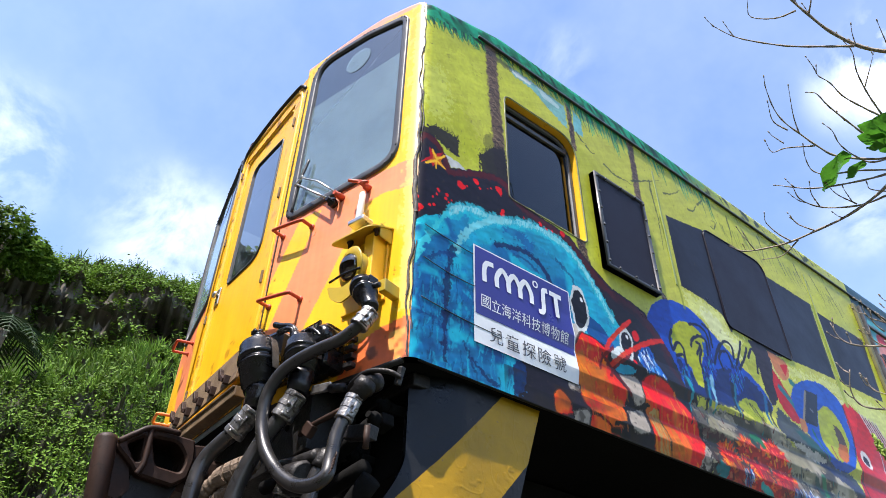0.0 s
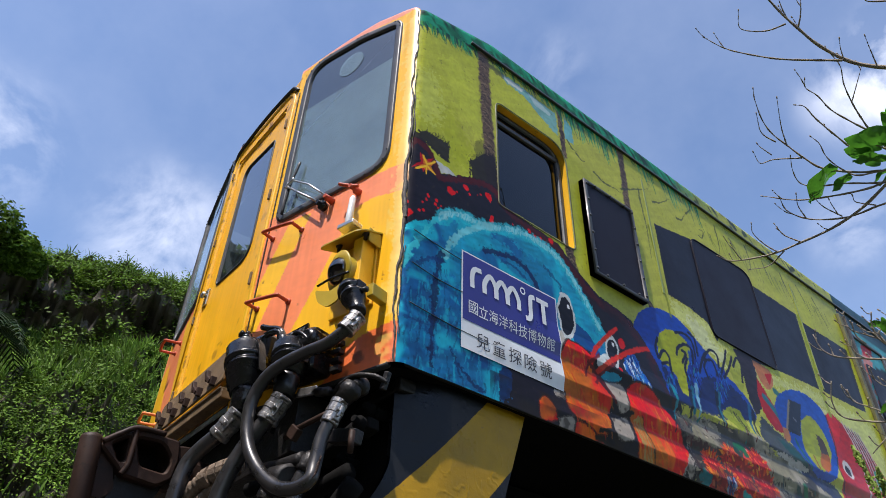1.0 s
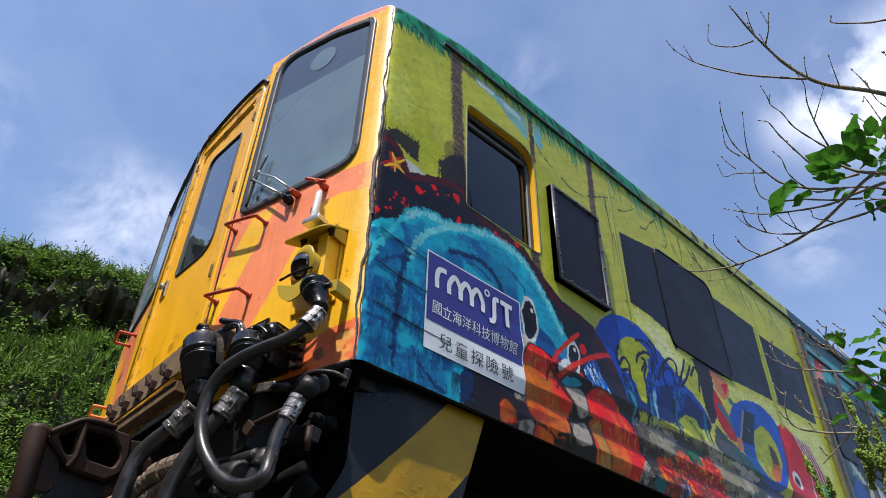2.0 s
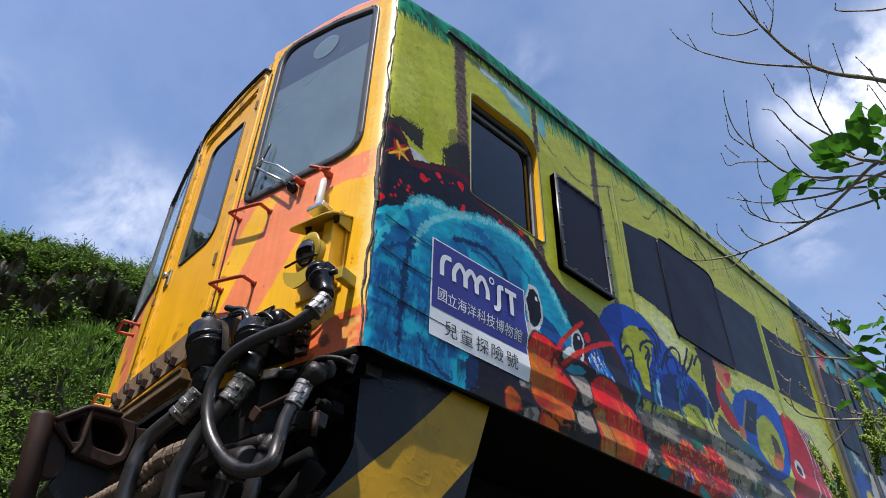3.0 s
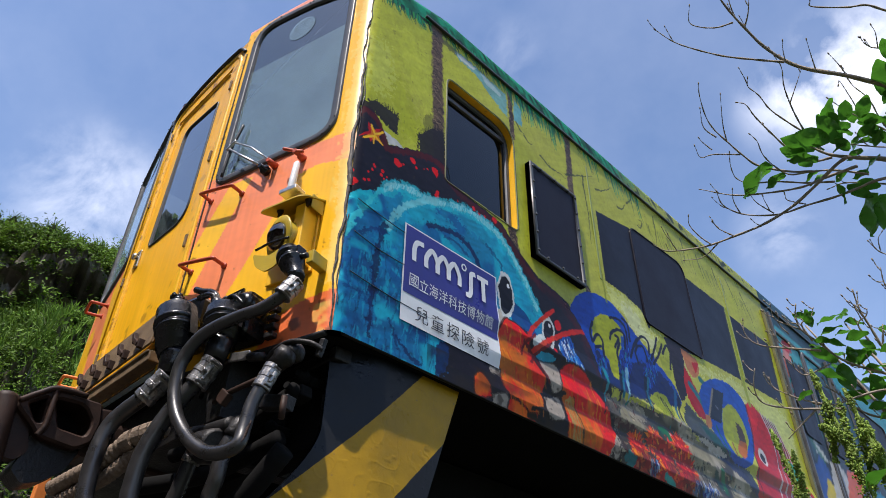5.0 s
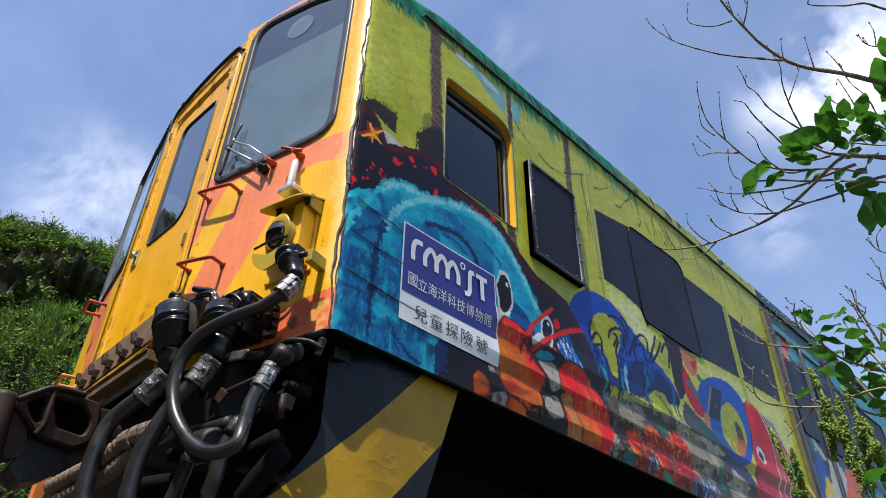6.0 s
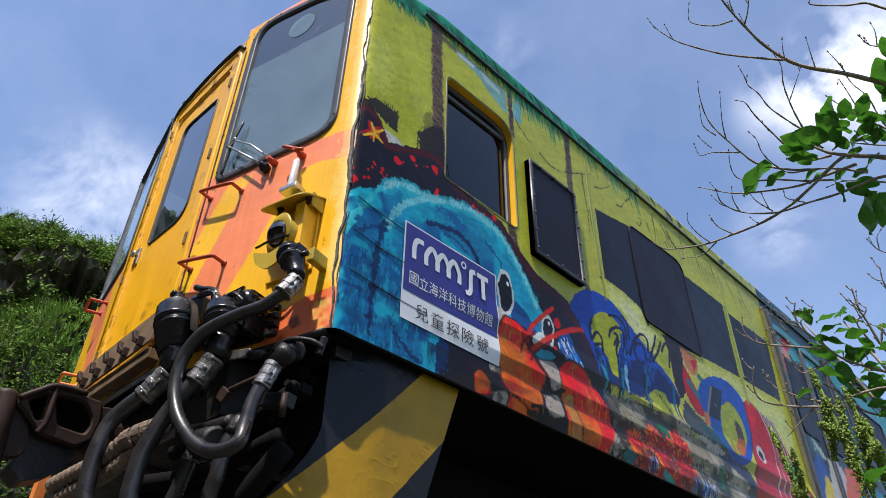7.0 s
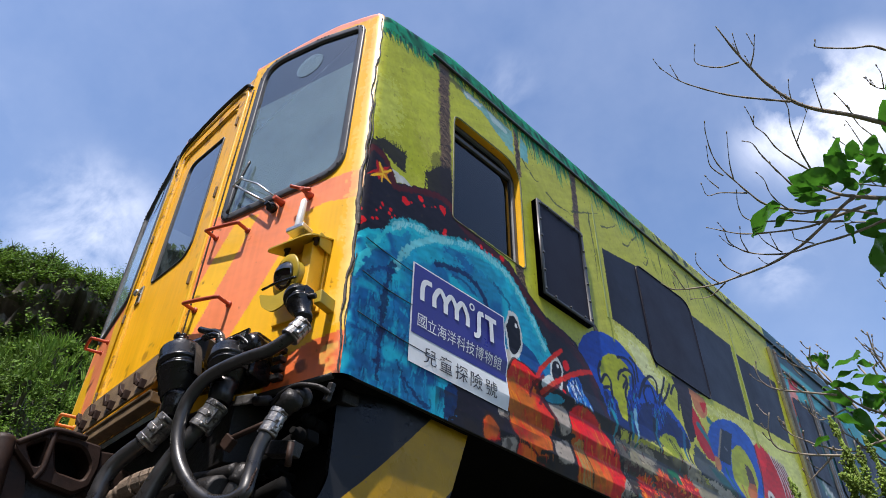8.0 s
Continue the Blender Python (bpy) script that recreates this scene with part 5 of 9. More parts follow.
    c.stroke([(3.141, 1.181), (3.155, 1.111), (3.156, 1.046)], 0.05, "1A6A44", 0.006, 0.95, 0.3, False)
    c.stroke([(3.065, 1.143), (3.104, 1.062)], 0.05, "123F3A", 0.006, 0.95, 0.3, False)
    c.hatch([(2.230, 1.015), (2.318, 1.033), (2.295, 0.955), (2.208, 0.939)], 22, (-0.01, 0.02), (-0.05, -0.03), 0.014, "2B52A0 16307A 7FA8D8 DCE6F0", rnd, 0.9)
    c.hatch([(2.726, 1.018), (2.828, 1.037), (2.796, 0.953), (2.695, 0.936)], 22, (-0.01, 0.02), (-0.05, -0.03), 0.014, "2B52A0 16307A 7FA8D8 DCE6F0", rnd, 0.9)
    c.hatch([(2.841, 1.033), (2.947, 1.052), (2.911, 0.967), (2.808, 0.949)], 22, (-0.01, 0.02), (-0.05, -0.03), 0.014, "2B52A0 16307A 7FA8D8 DCE6F0", rnd, 0.9)
    c.hatch([(2.926, 1.019), (3.034, 1.038), (2.997, 0.952), (2.891, 0.935)], 22, (-0.01, 0.02), (-0.05, -0.03), 0.014, "2B52A0 16307A 7FA8D8 DCE6F0", rnd, 0.9)
    # bright patches beside the second ring, the ring and a dark book
    c.fill([(2.715, 2.007), (2.830, 2.041), (2.931, 2.006), (2.943, 1.887), (2.907, 1.662), (2.800, 1.564), (2.757, 1.691), (2.755, 1.858)], "2A2229", 0.008, 1, 0.5, True)
    c.fill([(2.931, 2.006), (3.015, 2.003), (3.154, 1.994), (3.143, 1.882), (3.041, 1.819), (2.969, 1.875)], "C98A66", 0.004, 1, 0.25, True)
    c.fill([(3.056, 1.943), (3.170, 1.973), (3.097, 1.866)], "C23434", 0.003, 1, 0.1, False)
    c.fill([(2.936, 1.867), (2.991, 1.809), (3.063, 1.716), (3.141, 1.637), (3.150, 1.545), (3.018, 1.519), (2.914, 1.598), (2.890, 1.718)], "B4283A", 0.005, 1, 0.25, True)
    c.stroke([(2.966, 1.741), (3.073, 1.660), (3.156, 1.559)], 0.05, "1F7078", 0.006, 0.95, 0.3, False)
    c.stroke([(3.142, 1.838), (3.211, 1.810), (3.265, 1.785)], 0.05, "1F7078", 0.006, 0.95, 0.3, False)
    c.fill([(3.077, 1.712), (3.197, 1.836), (3.433, 1.947), (3.668, 1.966), (3.824, 1.894), (3.890, 1.732), (3.835, 1.540), (3.616, 1.336), (3.448, 1.299), (3.305, 1.339), (3.195, 1.446), (3.108, 1.556)], "1E5CB0", 0.004, 1, 0.3, True)
    c.fill([(3.411, 1.704), (3.549, 1.785), (3.659, 1.758), (3.734, 1.658), (3.717, 1.520), (3.556, 1.384), (3.412, 1.361), (3.345, 1.463), (3.350, 1.566)], "A9B24C", 0.005, 1, 0.25, True)
    c.fill([(3.578, 1.662), (3.656, 1.643), (3.689, 1.533), (3.593, 1.460), (3.576, 1.550)], "4A3A2C", 0.01, 1, 0.25, True)
    c.fill([(3.577, 1.517), (3.684, 1.523), (3.639, 1.432), (3.532, 1.370), (3.482, 1.405)], "B8703E", 0.005, 1, 0.25, True)
    c.stroke([(3.441, 1.458), (3.435, 1.375)], 0.02, "8A4A26", 0.004, 1, 0.15, False)
    c.fill([(3.318, 1.835), (3.485, 1.852), (3.335, 1.570), (3.156, 1.559)], "171A24", 0.002, 1, 0.1, False)
    c.stroke([(3.314, 1.824), (3.154, 1.554)], 0.022, "8A8272", 0.002, 1, 0.15, False)
    c.stroke([(3.307, 1.691), (3.334, 1.679)], 0.018, "6A6A70", 0.002, 1, 0.15, False)
    c.fill([(3.116, 1.575), (3.174, 1.565), (3.177, 1.496), (3.092, 1.478)], "C48A62", 0.004, 1, 0.25, True)
    c.fill([(2.852, 1.570), (3.028, 1.506), (3.195, 1.446), (3.372, 1.311), (3.612, 1.295), (3.674, 1.123), (3.475, 1.190), (3.200, 1.280), (2.888, 1.336), (2.768, 1.395)], "17264C", 0.012, 0.9, 0.4, True)
    c.fill([(2.972, 1.458), (3.134, 1.448), (3.277, 1.347), (3.133, 1.338)], "114A44", 0.01, 0.95, 0.25, True)
    c.stroke([(3.249, 1.518), (3.284, 1.432), (3.323, 1.344)], 0.026, "15604E", 0.006, 0.9, 0.15, False)
    c.fill([(2.884, 1.342), (3.004, 1.351), (3.283, 1.325), (3.142, 1.287)], "CFCBC2", 0.01, 0.9, 0.25, True)
    # red striped fish
    c.fill([(3.846, 1.883), (3.948, 1.935), (4.084, 1.886), (4.322, 1.833), (4.492, 1.671), (4.618, 1.476), (4.666, 1.308), (3.718, 1.094), (3.712, 1.289), (3.822, 1.549), (3.830, 1.741)], "B8242C", 0.005, 1, 0.35, True)
    c.fill([(3.868, 1.890), (3.962, 1.926), (4.028, 1.835), (3.911, 1.685), (3.879, 1.765)], "D8402E", 0.006, 1, 0.25, True)
    c.stroke([(4.099, 1.895), (4.201, 1.726), (4.201, 1.524), (4.065, 1.213)], 0.022, "D9CFCB", 0.004, 0.9, 0.15, False)
    c.stroke([(4.146, 1.891), (4.254, 1.714), (4.270, 1.507), (4.175, 1.239)], 0.022, "C8B8B4", 0.004, 0.9, 0.15, False)
    c.stroke([(4.193, 1.887), (4.306, 1.702), (4.339, 1.490), (4.289, 1.265)], 0.022, "D9CFCB", 0.004, 0.9, 0.15, False)
    c.stroke([(4.241, 1.883), (4.360, 1.689), (4.374, 1.461), (4.406, 1.292)], 0.022, "C8B8B4", 0.004, 0.9, 0.15, False)
    c.stroke([(4.289, 1.879), (4.413, 1.677), (4.444, 1.443), (4.527, 1.320)], 0.022, "C8B8B4", 0.004, 0.9, 0.15, False)
    c.stroke([(4.337, 1.875), (4.467, 1.664), (4.515, 1.426), (4.652, 1.349)], 0.022, "C8B8B4", 0.004, 0.9, 0.15, False)
    c.stroke([(4.131, 1.882), (4.230, 1.707), (4.191, 1.453)], 0.012, "2A1418", 0.003, 0.9, 0.15, False)
    c.stroke([(4.178, 1.878), (4.282, 1.695), (4.259, 1.436)], 0.012, "2A1418", 0.003, 0.9, 0.15, False)
    c.stroke([(4.225, 1.874), (4.335, 1.682), (4.327, 1.419)], 0.012, "2A1418", 0.003, 0.9, 0.15, False)
    c.stroke([(4.273, 1.870), (4.388, 1.670), (4.396, 1.401)], 0.012, "2A1418", 0.003, 0.9, 0.15, False)
    c.stroke([(4.321, 1.866), (4.442, 1.657), (4.466, 1.383)], 0.012, "2A1418", 0.003, 0.9, 0.15, False)
    c.dot(3.925, 1.488, 0.066, 0.067, "E8E4E0", 0, 0.003)
    c.dot(3.920, 1.478, 0.038, 0.041, "14141C", 0, 0.003)
    c.fill([(4.390, 1.607), (4.563, 1.553), (4.550, 1.448), (4.388, 1.451)], "2E9A78", 0.008, 1, 0.25, True)
    c.stroke([(3.841, 1.872), (3.846, 1.666), (3.767, 1.426), (3.718, 1.171)], 0.02, "2A1418", 0.004, 0.8, 0.15, False)
    # printed dark bands that join the saloon windows
    c.fill([(2.057, 2.735), (2.265, 2.775), (2.486, 2.824), (2.595, 2.780), (2.632, 2.115), (2.525, 1.989), (2.460, 2.106), (2.259, 2.143), (2.053, 2.146)], "18161F", 0.003, 1, 0.1, False)
    c.fill([(3.277, 2.778), (3.909, 2.785), (3.889, 2.102), (3.274, 2.049)], "18161F", 0.003, 1, 0.1, False)
    c.fill([(3.968, 2.738), (4.735, 2.761), (4.660, 2.152), (3.959, 2.108)], "18161F", 0.003, 1, 0.1, False)
    c.fill([(2.433, 2.161), (3.272, 2.814), (3.249, 2.049), (3.015, 2.003), (2.749, 2.021), (2.573, 2.036)], "18161F", 0.003, 1, 0.1, False)
    # bright vertical seams of the panels
    c.stroke([(1.980, 2.674), (1.995, 2.401), (2.021, 2.143), (2.030, 1.976)], 0.02, "8A9440", 0.003, 0.8, 0.15, False)
    c.stroke([(3.943, 2.772), (3.936, 2.418), (3.927, 2.081), (3.936, 1.913)], 0.05, "9CA84A", 0.003, 0.9, 0.15, False)
    c.stroke([(3.894, 2.750), (3.882, 2.345), (3.892, 2.050)], 0.01, "4A5228", 0.002, 0.8, 0.15, False)
    # painted panels past the passenger door
    c.fill([(4.868, 3.081), (5.676, 3.102), (6.142, 3.068), (5.792, 2.873), (5.381, 2.812), (4.982, 2.324), (4.833, 2.327), (4.809, 2.709)], "5FA9AE", 0.004, 1, 0.2, False)
    c.fill([(5.112, 2.962), (5.318, 3.034), (5.326, 2.925), (5.206, 2.853), (5.093, 2.869)], "C23440", 0.004, 1, 0.25, True)
    c.fill([(5.083, 2.853), (5.229, 2.850), (5.198, 2.683), (5.016, 2.547), (4.993, 2.665)], "D89A92", 0.005, 1, 0.25, True)
    c.stroke([(4.871, 2.618), (4.903, 2.517), (4.876, 2.397)], 0.02, "C87A80", 0.004, 0.9, 0.15, False)
    c.stroke([(4.909, 2.604), (4.941, 2.503), (4.913, 2.382)], 0.02, "C87A80", 0.004, 0.9, 0.15, False)
    c.stroke([(4.948, 2.590), (4.980, 2.489), (4.951, 2.368)], 0.02, "C87A80", 0.004, 0.9, 0.15, False)
    c.stroke([(4.986, 2.576), (5.018, 2.474), (4.989, 2.354)], 0.02, "C87A80", 0.004, 0.9, 0.15, False)
    c.stroke([(5.025, 2.562), (5.056, 2.460), (5.027, 2.339)], 0.02, "C87A80", 0.004, 0.9, 0.15, False)
    c.fill([(5.284, 2.799), (5.751, 2.815), (5.692, 2.506), (5.181, 2.447)], "14161C", 0.003, 1, 0.1, False)
    c.fill([(4.951, 2.368), (5.118, 2.261), (5.059, 1.828), (5.191, 1.715), (4.893, 1.591), (4.819, 1.810)], "1B1A20", 0.01, 0.95, 0.25, True)
    c.fill([(5.180, 2.391), (5.290, 2.373), (5.311, 2.187), (5.200, 2.169)], "D8A088", 0.005, 1, 0.25, True)
    c.dot(5.212, 2.098, 0.077, 0.067, "C8332E", 0, 0.003)
    c.fill([(5.193, 2.019), (5.367, 1.888), (5.365, 1.836), (5.170, 1.884)], "C8CCC4", 0.004, 1, 0.25, True)
    c.stroke([(5.080, 2.115), (5.148, 1.954), (5.303, 1.835)], 0.05, "2C6A4E", 0.006, 0.9, 0.15, False)
    c.fill([(5.207, 1.869), (5.341, 1.754), (5.206, 1.430), (4.795, 1.337), (4.921, 1.598)], "2C4E8F", 0.006, 1, 0.25, True)
    c.fill([(5.249, 1.681), (5.412, 1.575), (5.307, 1.407), (5.023, 1.344)], "D8C048", 0.005, 1, 0.25, True)
    c.fill([(5.443, 1.857), (5.773, 1.866), (5.672, 1.538), (5.323, 1.457)], "C9C6C0", 0.004, 1, 0.25, True)
    c.stroke([(5.557, 1.759), (5.667, 1.736), (5.519, 1.601)], 0.03, "2C4E8F", 0.004, 1, 0.15, False)
    c.fill([(5.858, 1.888), (6.164, 1.924), (6.125, 1.640), (5.672, 1.538)], "D86A2A", 0.005, 1, 0.25, True)
    c.fill([(6.214, 1.818), (6.723, 1.886), (6.816, 1.742), (6.068, 1.577)], "2F86A0", 0.005, 1, 0.25, True)
    c.fill([(6.982, 2.869), (7.448, 2.918), (7.596, 2.794), (7.118, 2.650)], "C23440", 0.006, 1, 0.25, True)
    c.fill([(6.487, 3.231), (7.881, 3.090), (8.473, 2.914), (8.260, 2.714), (7.284, 2.832), (6.413, 2.938)], "4F9AA2", 0.006, 0.9, 0.25, True)
    # brown stains that also paint shade along the bottom; fine dark flecks higher up
    c.speckle([(0.5, 0.9), (20, 0.9), (20, 1.06), (0.5, 1.06)], "2A2018", 5.5, 0.56, 0.6, 93)
    c.speckle([(0.0, 0.9), (5, 0.9), (5, 3.2), (0.0, 3.2)], "3A3428", 46, 0.80, 0.5, 95)
    mean = c.c.mean(1, keepdims=True)
    brush = 1 + 0.16 * (vnoise(y * 95, z * 60, 98) - 0.5) + 0.16 * (vnoise(y * 28 + z * 9, z * 22, 99) - 0.5)
    return np.clip((mean + (c.c - mean) * 1.30) * 0.64 * brush[:, None], 0.002, 0.8)


def paint_nose(u, z):
    c = Canvas(u, z, "EDB417")
    c.fill([(-0.06, 2.0), (0.12, 2.02), (0.95, 2.1), (1.05, 2.1), (1.05, 1.28), (0.66, 1.23), (0.50, 1.52), (0.33, 1.86), (0.2, 1.875), (0.08, 1.84), (-0.06, 1.82)], "EE8A5C", 0.0, 1.0, 0.06, False)
    c.fill([(0.64, 1.99), (0.80, 2.0), (0.985, 1.58), (0.985, 1.36), (0.90, 1.35)], "F0BA2A", 0.0, 1.0, 0.06, False)
    c.fill([(-0.06, 1.12), (0.16, 1.10), (0.30, 1.06), (0.40, 0.9), (-0.06, 0.9)], "E4703C", 0.0, 1.0, 0.1, False)
    c.fill([(0.16, 3.30), (0.3, 3.335), (0.8, 3.40), (1.02, 3.36), (1.02, 3.6), (-0.06, 3.6), (-0.06, 3.27)], "E89478", 0.004, 1.0, 0.1, False)
    c.speckle([(-0.05, 0.9), (0.35, 0.9), (0.3, 1.02), (-0.05, 1.1)], "5A2A14", 16, 0.64, 0.85, 23)
    # pale strip paints the sun's highlight down the rounded corner
    c.fill([(-0.05, 1.15), (0.055, 1.15), (0.07, 2.0), (0.065, 3.2), (-0.05, 3.25)], "F3DE8C", 0.012, 0.38, 0.1, False)
    c.speckle([(0.02, 0.9), (0.10, 0.9), (0.10, 3.3), (0.0, 3.3)], "E9CF6A", 22, 0.56, 0.45, 25)
    c.speckle([(0.9, 0.9), (1.0, 0.9), (1.0, 3.4), (0.9, 3.4)], "6A3A10", 26, 0.70, 0.7, 27)
    c.speckle([(0, 0.9), (1, 0.9), (1, 2), (0, 2)], "7A4A18", 40, 0.86, 0.8, 29)
    return c.c * (1 + 0.10 * (vnoise(u * 70, z * 4, 30) - 0.5) + 0.10 * (vnoise(u * 9, z * 5, 32) - 0.5))[:, None]


def paint_door(x, z):
    c = Canvas(x, z, "EDAF12")
    c.speckle([(-2, 0.9), (-0.9, 0.9), (-0.9, 1.5), (-2, 1.5)], "8A5A14", 16, 0.64, 0.6, 41)
    c.speckle([(-2, 0.99), (-0.9, 0.99), (-0.9, 1.13), (-2, 1.13)], "3A2410", 22, 0.44, 0.85, 49)
    c.speckle([(-2, 3.1), (-0.9, 3.1), (-0.9, 3.4), (-2, 3.4)], "6A4012", 18, 0.58, 0.7, 43)
    c.speckle([(-1.1, 1), (-0.9, 1), (-0.9, 3.4), (-1.1, 3.4)], "A8741C", 20, 0.62, 0.5, 45)
    c.speckle([(-2, 1), (-0.9, 1), (-0.9, 3.4), (-2, 3.4)], "6A4012", 34, 0.85, 0.7, 47)
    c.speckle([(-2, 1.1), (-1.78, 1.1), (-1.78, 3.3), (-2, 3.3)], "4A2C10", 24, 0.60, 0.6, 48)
    return c.c * (1 + 0.12 * (vnoise(x * 70, z * 4, 50) - 0.5) + 0.10 * (vnoise(x * 9, z * 5, 52) - 0.5))[:, None]


def grid(a, b):
    """Point arrays and quads of a grid over the values a, b."""
    aa, bb = np.meshgrid(a, b, indexing="ij")
    n, m = len(a), len(b)
    i = (np.arange(n - 1)[:, None] * m + np.arange(m - 1)[None]).ravel()
    return aa.ravel(), bb.ravel(), np.stack([i, i + m, i + m + 1, i + 1], 1)


def steps(a, b, d):
    return np.linspace(a, b, max(2, int(round((b - a) / d)) + 1))


def cut(faces, a, b, holes):
    """Faces whose middle lies in no opening."""
    ca, cb = a[faces].mean(1), b[faces].mean(1)
    keep = np.ones(len(faces), bool)
    for h in holes:
        keep &= ~inside([(p.x, p.y) for p in h], ca, cb)
    return faces[keep]


WIN1 = rounded([(0.585, 2.06), (0.585, 2.885), (1.185, 2.885), (1.185, 2.045)], [0.03, 0.06, 0.17, 0.05])
WIN2 = rounded([(2.50, 2.03), (2.49, 2.84), (3.25, 2.875), (3.275, 2.04)], [0.05, 0.07, 0.12, 0.05])
NOSE_WIN = rounded([(0.13, 2.045), (0.125, 3.255), (0.45, 3.345), (0.93, 3.385), (0.93, 2.03)], [0.15, 0.07, 0.05, 0.21, 0.08])
DOOR_WIN = rounded([(-1.205, 2.0), (-1.21, 2.96), (-1.655, 3.01), (-1.655, 2.02)], [0.14, 0.03, 0.10, 0.04])

railcar = tagged(new("railcar"), "weathered yellow and orange railcar wrapped in a painted sea mural", "train")


def build_shell():
    # mural side, finer where it is near
    for name, s0, s1, d in (("side_wall", 0.0, 1.3, 0.0036), ("side_wall", 1.3, 2.7, 0.0048), ("side_wall", 2.7, 4.9, 0.0070), ("side_wall", 4.9, LENGTH, 0.03)):
        v = np.concatenate([steps(Z_BOT, Z_EAVE, d), Z_EAVE + steps(0.0, 0.30, max(d, 0.008))[1:]])
        s, z, f = grid(steps(s0, s1, d), v)
        x, y, nx, ny = plan(s)
        f = cut(f, y, z, [inset(WIN1, 0.012), inset(WIN2, 0.012)])
        off = rib(y, z) + wrinkle(y, z)
        # the upper edge turns over into the roof
        phi = np.clip((z - eave(y)) / 0.10, 0, math.pi / 2)
        off = off - 0.10 * (1 - np.cos(phi))
        zz = np.where(z > eave(y), eave(y) + 0.10 * np.sin(phi), z)
        quads(name, np.stack([x + nx * off, y + ny * off, zz], 1), f, M_VINYL, railcar, "lime and blue printed sea mural on ribbed steel", paint_mural(np.where(s < LA, s, y), z), True)
    # nose panels
    for name, place, first in (("nose_panel", on_panel, True), ("nose_panel", on_far_panel, False)):
        d = 0.0075 if first else 0.015
        s, w, f = grid(-steps(0.0, SEAM_U, d), np.linspace(0, 1, 340 if first else 160))
        u = -s
        top = top_panel(u)
        span = top - Z_BOT
        z = Z_BOT + w * (span + 0.075)
        x, y, nx, ny = plan(s)
        f = cut(f, u + 0.008, z, [inset(NOSE_WIN, 0.015)])
        phi = np.clip((z - top) / 0.05, 0, 1.5)
        off = -0.05 * (1 - np.cos(phi))
        zz = np.where(z > top, top + 0.05 * np.sin(phi), z)
        px, py = x + nx * off, y + ny * off
        if not first:
            px, py = 2 * MID_X - px, py - 0.075 * (1 - u / SEAM_U)
        quads(name, np.stack([px, py, zz], 1), f, M_PAINT, railcar, "yellow nose panel with salmon orange stripes", paint_nose(u, z), True)
    # doorway bay
    x, z, f = grid(steps(2 * MID_X + 0.955, -0.955, 0.0085), np.concatenate([steps(1.0, 3.31, 0.0085)]))
    f = cut(f, x, z, [inset(DOOR_WIN, 0.01)])
    step = np.where((x > -1.79) & (x < -1.10) & (z > 1.16) & (z < 3.16), -0.018, 0.0)
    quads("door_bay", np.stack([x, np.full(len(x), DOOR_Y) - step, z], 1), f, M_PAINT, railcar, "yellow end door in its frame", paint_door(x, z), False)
    # far side, underside and roof
    v, f = [], []
    for xx in (2 * MID_X, 2 * MID_X + 0.05):
        v += [(xx, 0.05, Z_BOT), (xx, LENGTH, Z_BOT), (xx, LENGTH, 3.47), (xx, 0.05, 3.47),
              (xx, 0.35, 2.1), (xx, 1.5, 2.1), (xx, 1.5, 2.95), (xx, 0.35, 2.95)]
    for o in (0, 8):
        f += [(o, o + 1, o + 5, o + 4), (o + 1, o + 2, o + 6, o + 5), (o + 2, o + 3, o + 7, o + 6), (o + 3, o, o + 4, o + 7)]
    f += [(4, 5, 13, 12), (5, 6, 14, 13), (6, 7, 15, 14), (7, 4, 12, 15)]
    link_mesh("side_wall", v, f, M_SHELL, railcar)
    link_mesh("end_wall", [(0, LENGTH, Z_BOT), (2 * MID_X, LENGTH, Z_BOT), (2 * MID_X, LENGTH, 3.5), (0, LENGTH, 3.5)], [(0, 1, 2, 3)], M_SHELL, railcar)
    rows = []
    xs = np.linspace(-0.095, 2 * MID_X + 0.095, 41)
    for k, y in enumerate((None, 0.45, 1.2, LENGTH)):
        row = []
        for x in xs:
            h = min(-x, x - 2 * MID_X)
            u = min(h / -UX, SEAM_U)
            crown = 3.47 + 0.13 * (1 - ((x - MID_X) / 1.31) ** 2)
            if k == 0:
                row.append((x, u * UY + 0.06, float(top_panel(u)) + 0.045))
            elif k == 1:
                row.append((x, y, max(crown, 3.47) - 0.02 * (h > 0.1)))
            else:
                row.append((x, y, crown))
        rows.append(row)
    v = [p for r in rows for p in r]
    n = len(xs)
    link_mesh("roof", v, [(a * n + i, a * n + i + 1, (a + 1) * n + i + 1, (a + 1) * n + i) for a in range(3) for i in range(n - 1)], M_ROOF, railcar, "dull painted roof", True)
    # floor pan
    bm = bmesh.new()
    out = [(-0.03, 0.12), (-0.03, LENGTH), (2 * MID_X + 0.03, LENGTH), (2 * MID_X + 0.03, 0.12), (-1.88, -0.2), (-0.93, -0.2), (-0.08, 0.03)]
    for z in (0.935, 1.02):
        bm.faces.new([bm.verts.new((p[0], p[1], z)) for p in out])
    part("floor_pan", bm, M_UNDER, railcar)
    # turned-under lip of the side
    tube("sill_lip", [(-0.015, 0.06, Z_BOT + 0.006), (-0.012, 0.5, Z_BOT + 0.006), (-0.005, LENGTH, Z_BOT + 0.006)], 0.009, M_IRON, railcar, sides=8, straight=True)
    tube("nose_lip", [on_panel(0.04, Z_BOT - 0.004, -0.012), on_panel(0.95, Z_BOT - 0.004, -0.012)], 0.014, M_IRON, railcar, sides=8, straight=True)


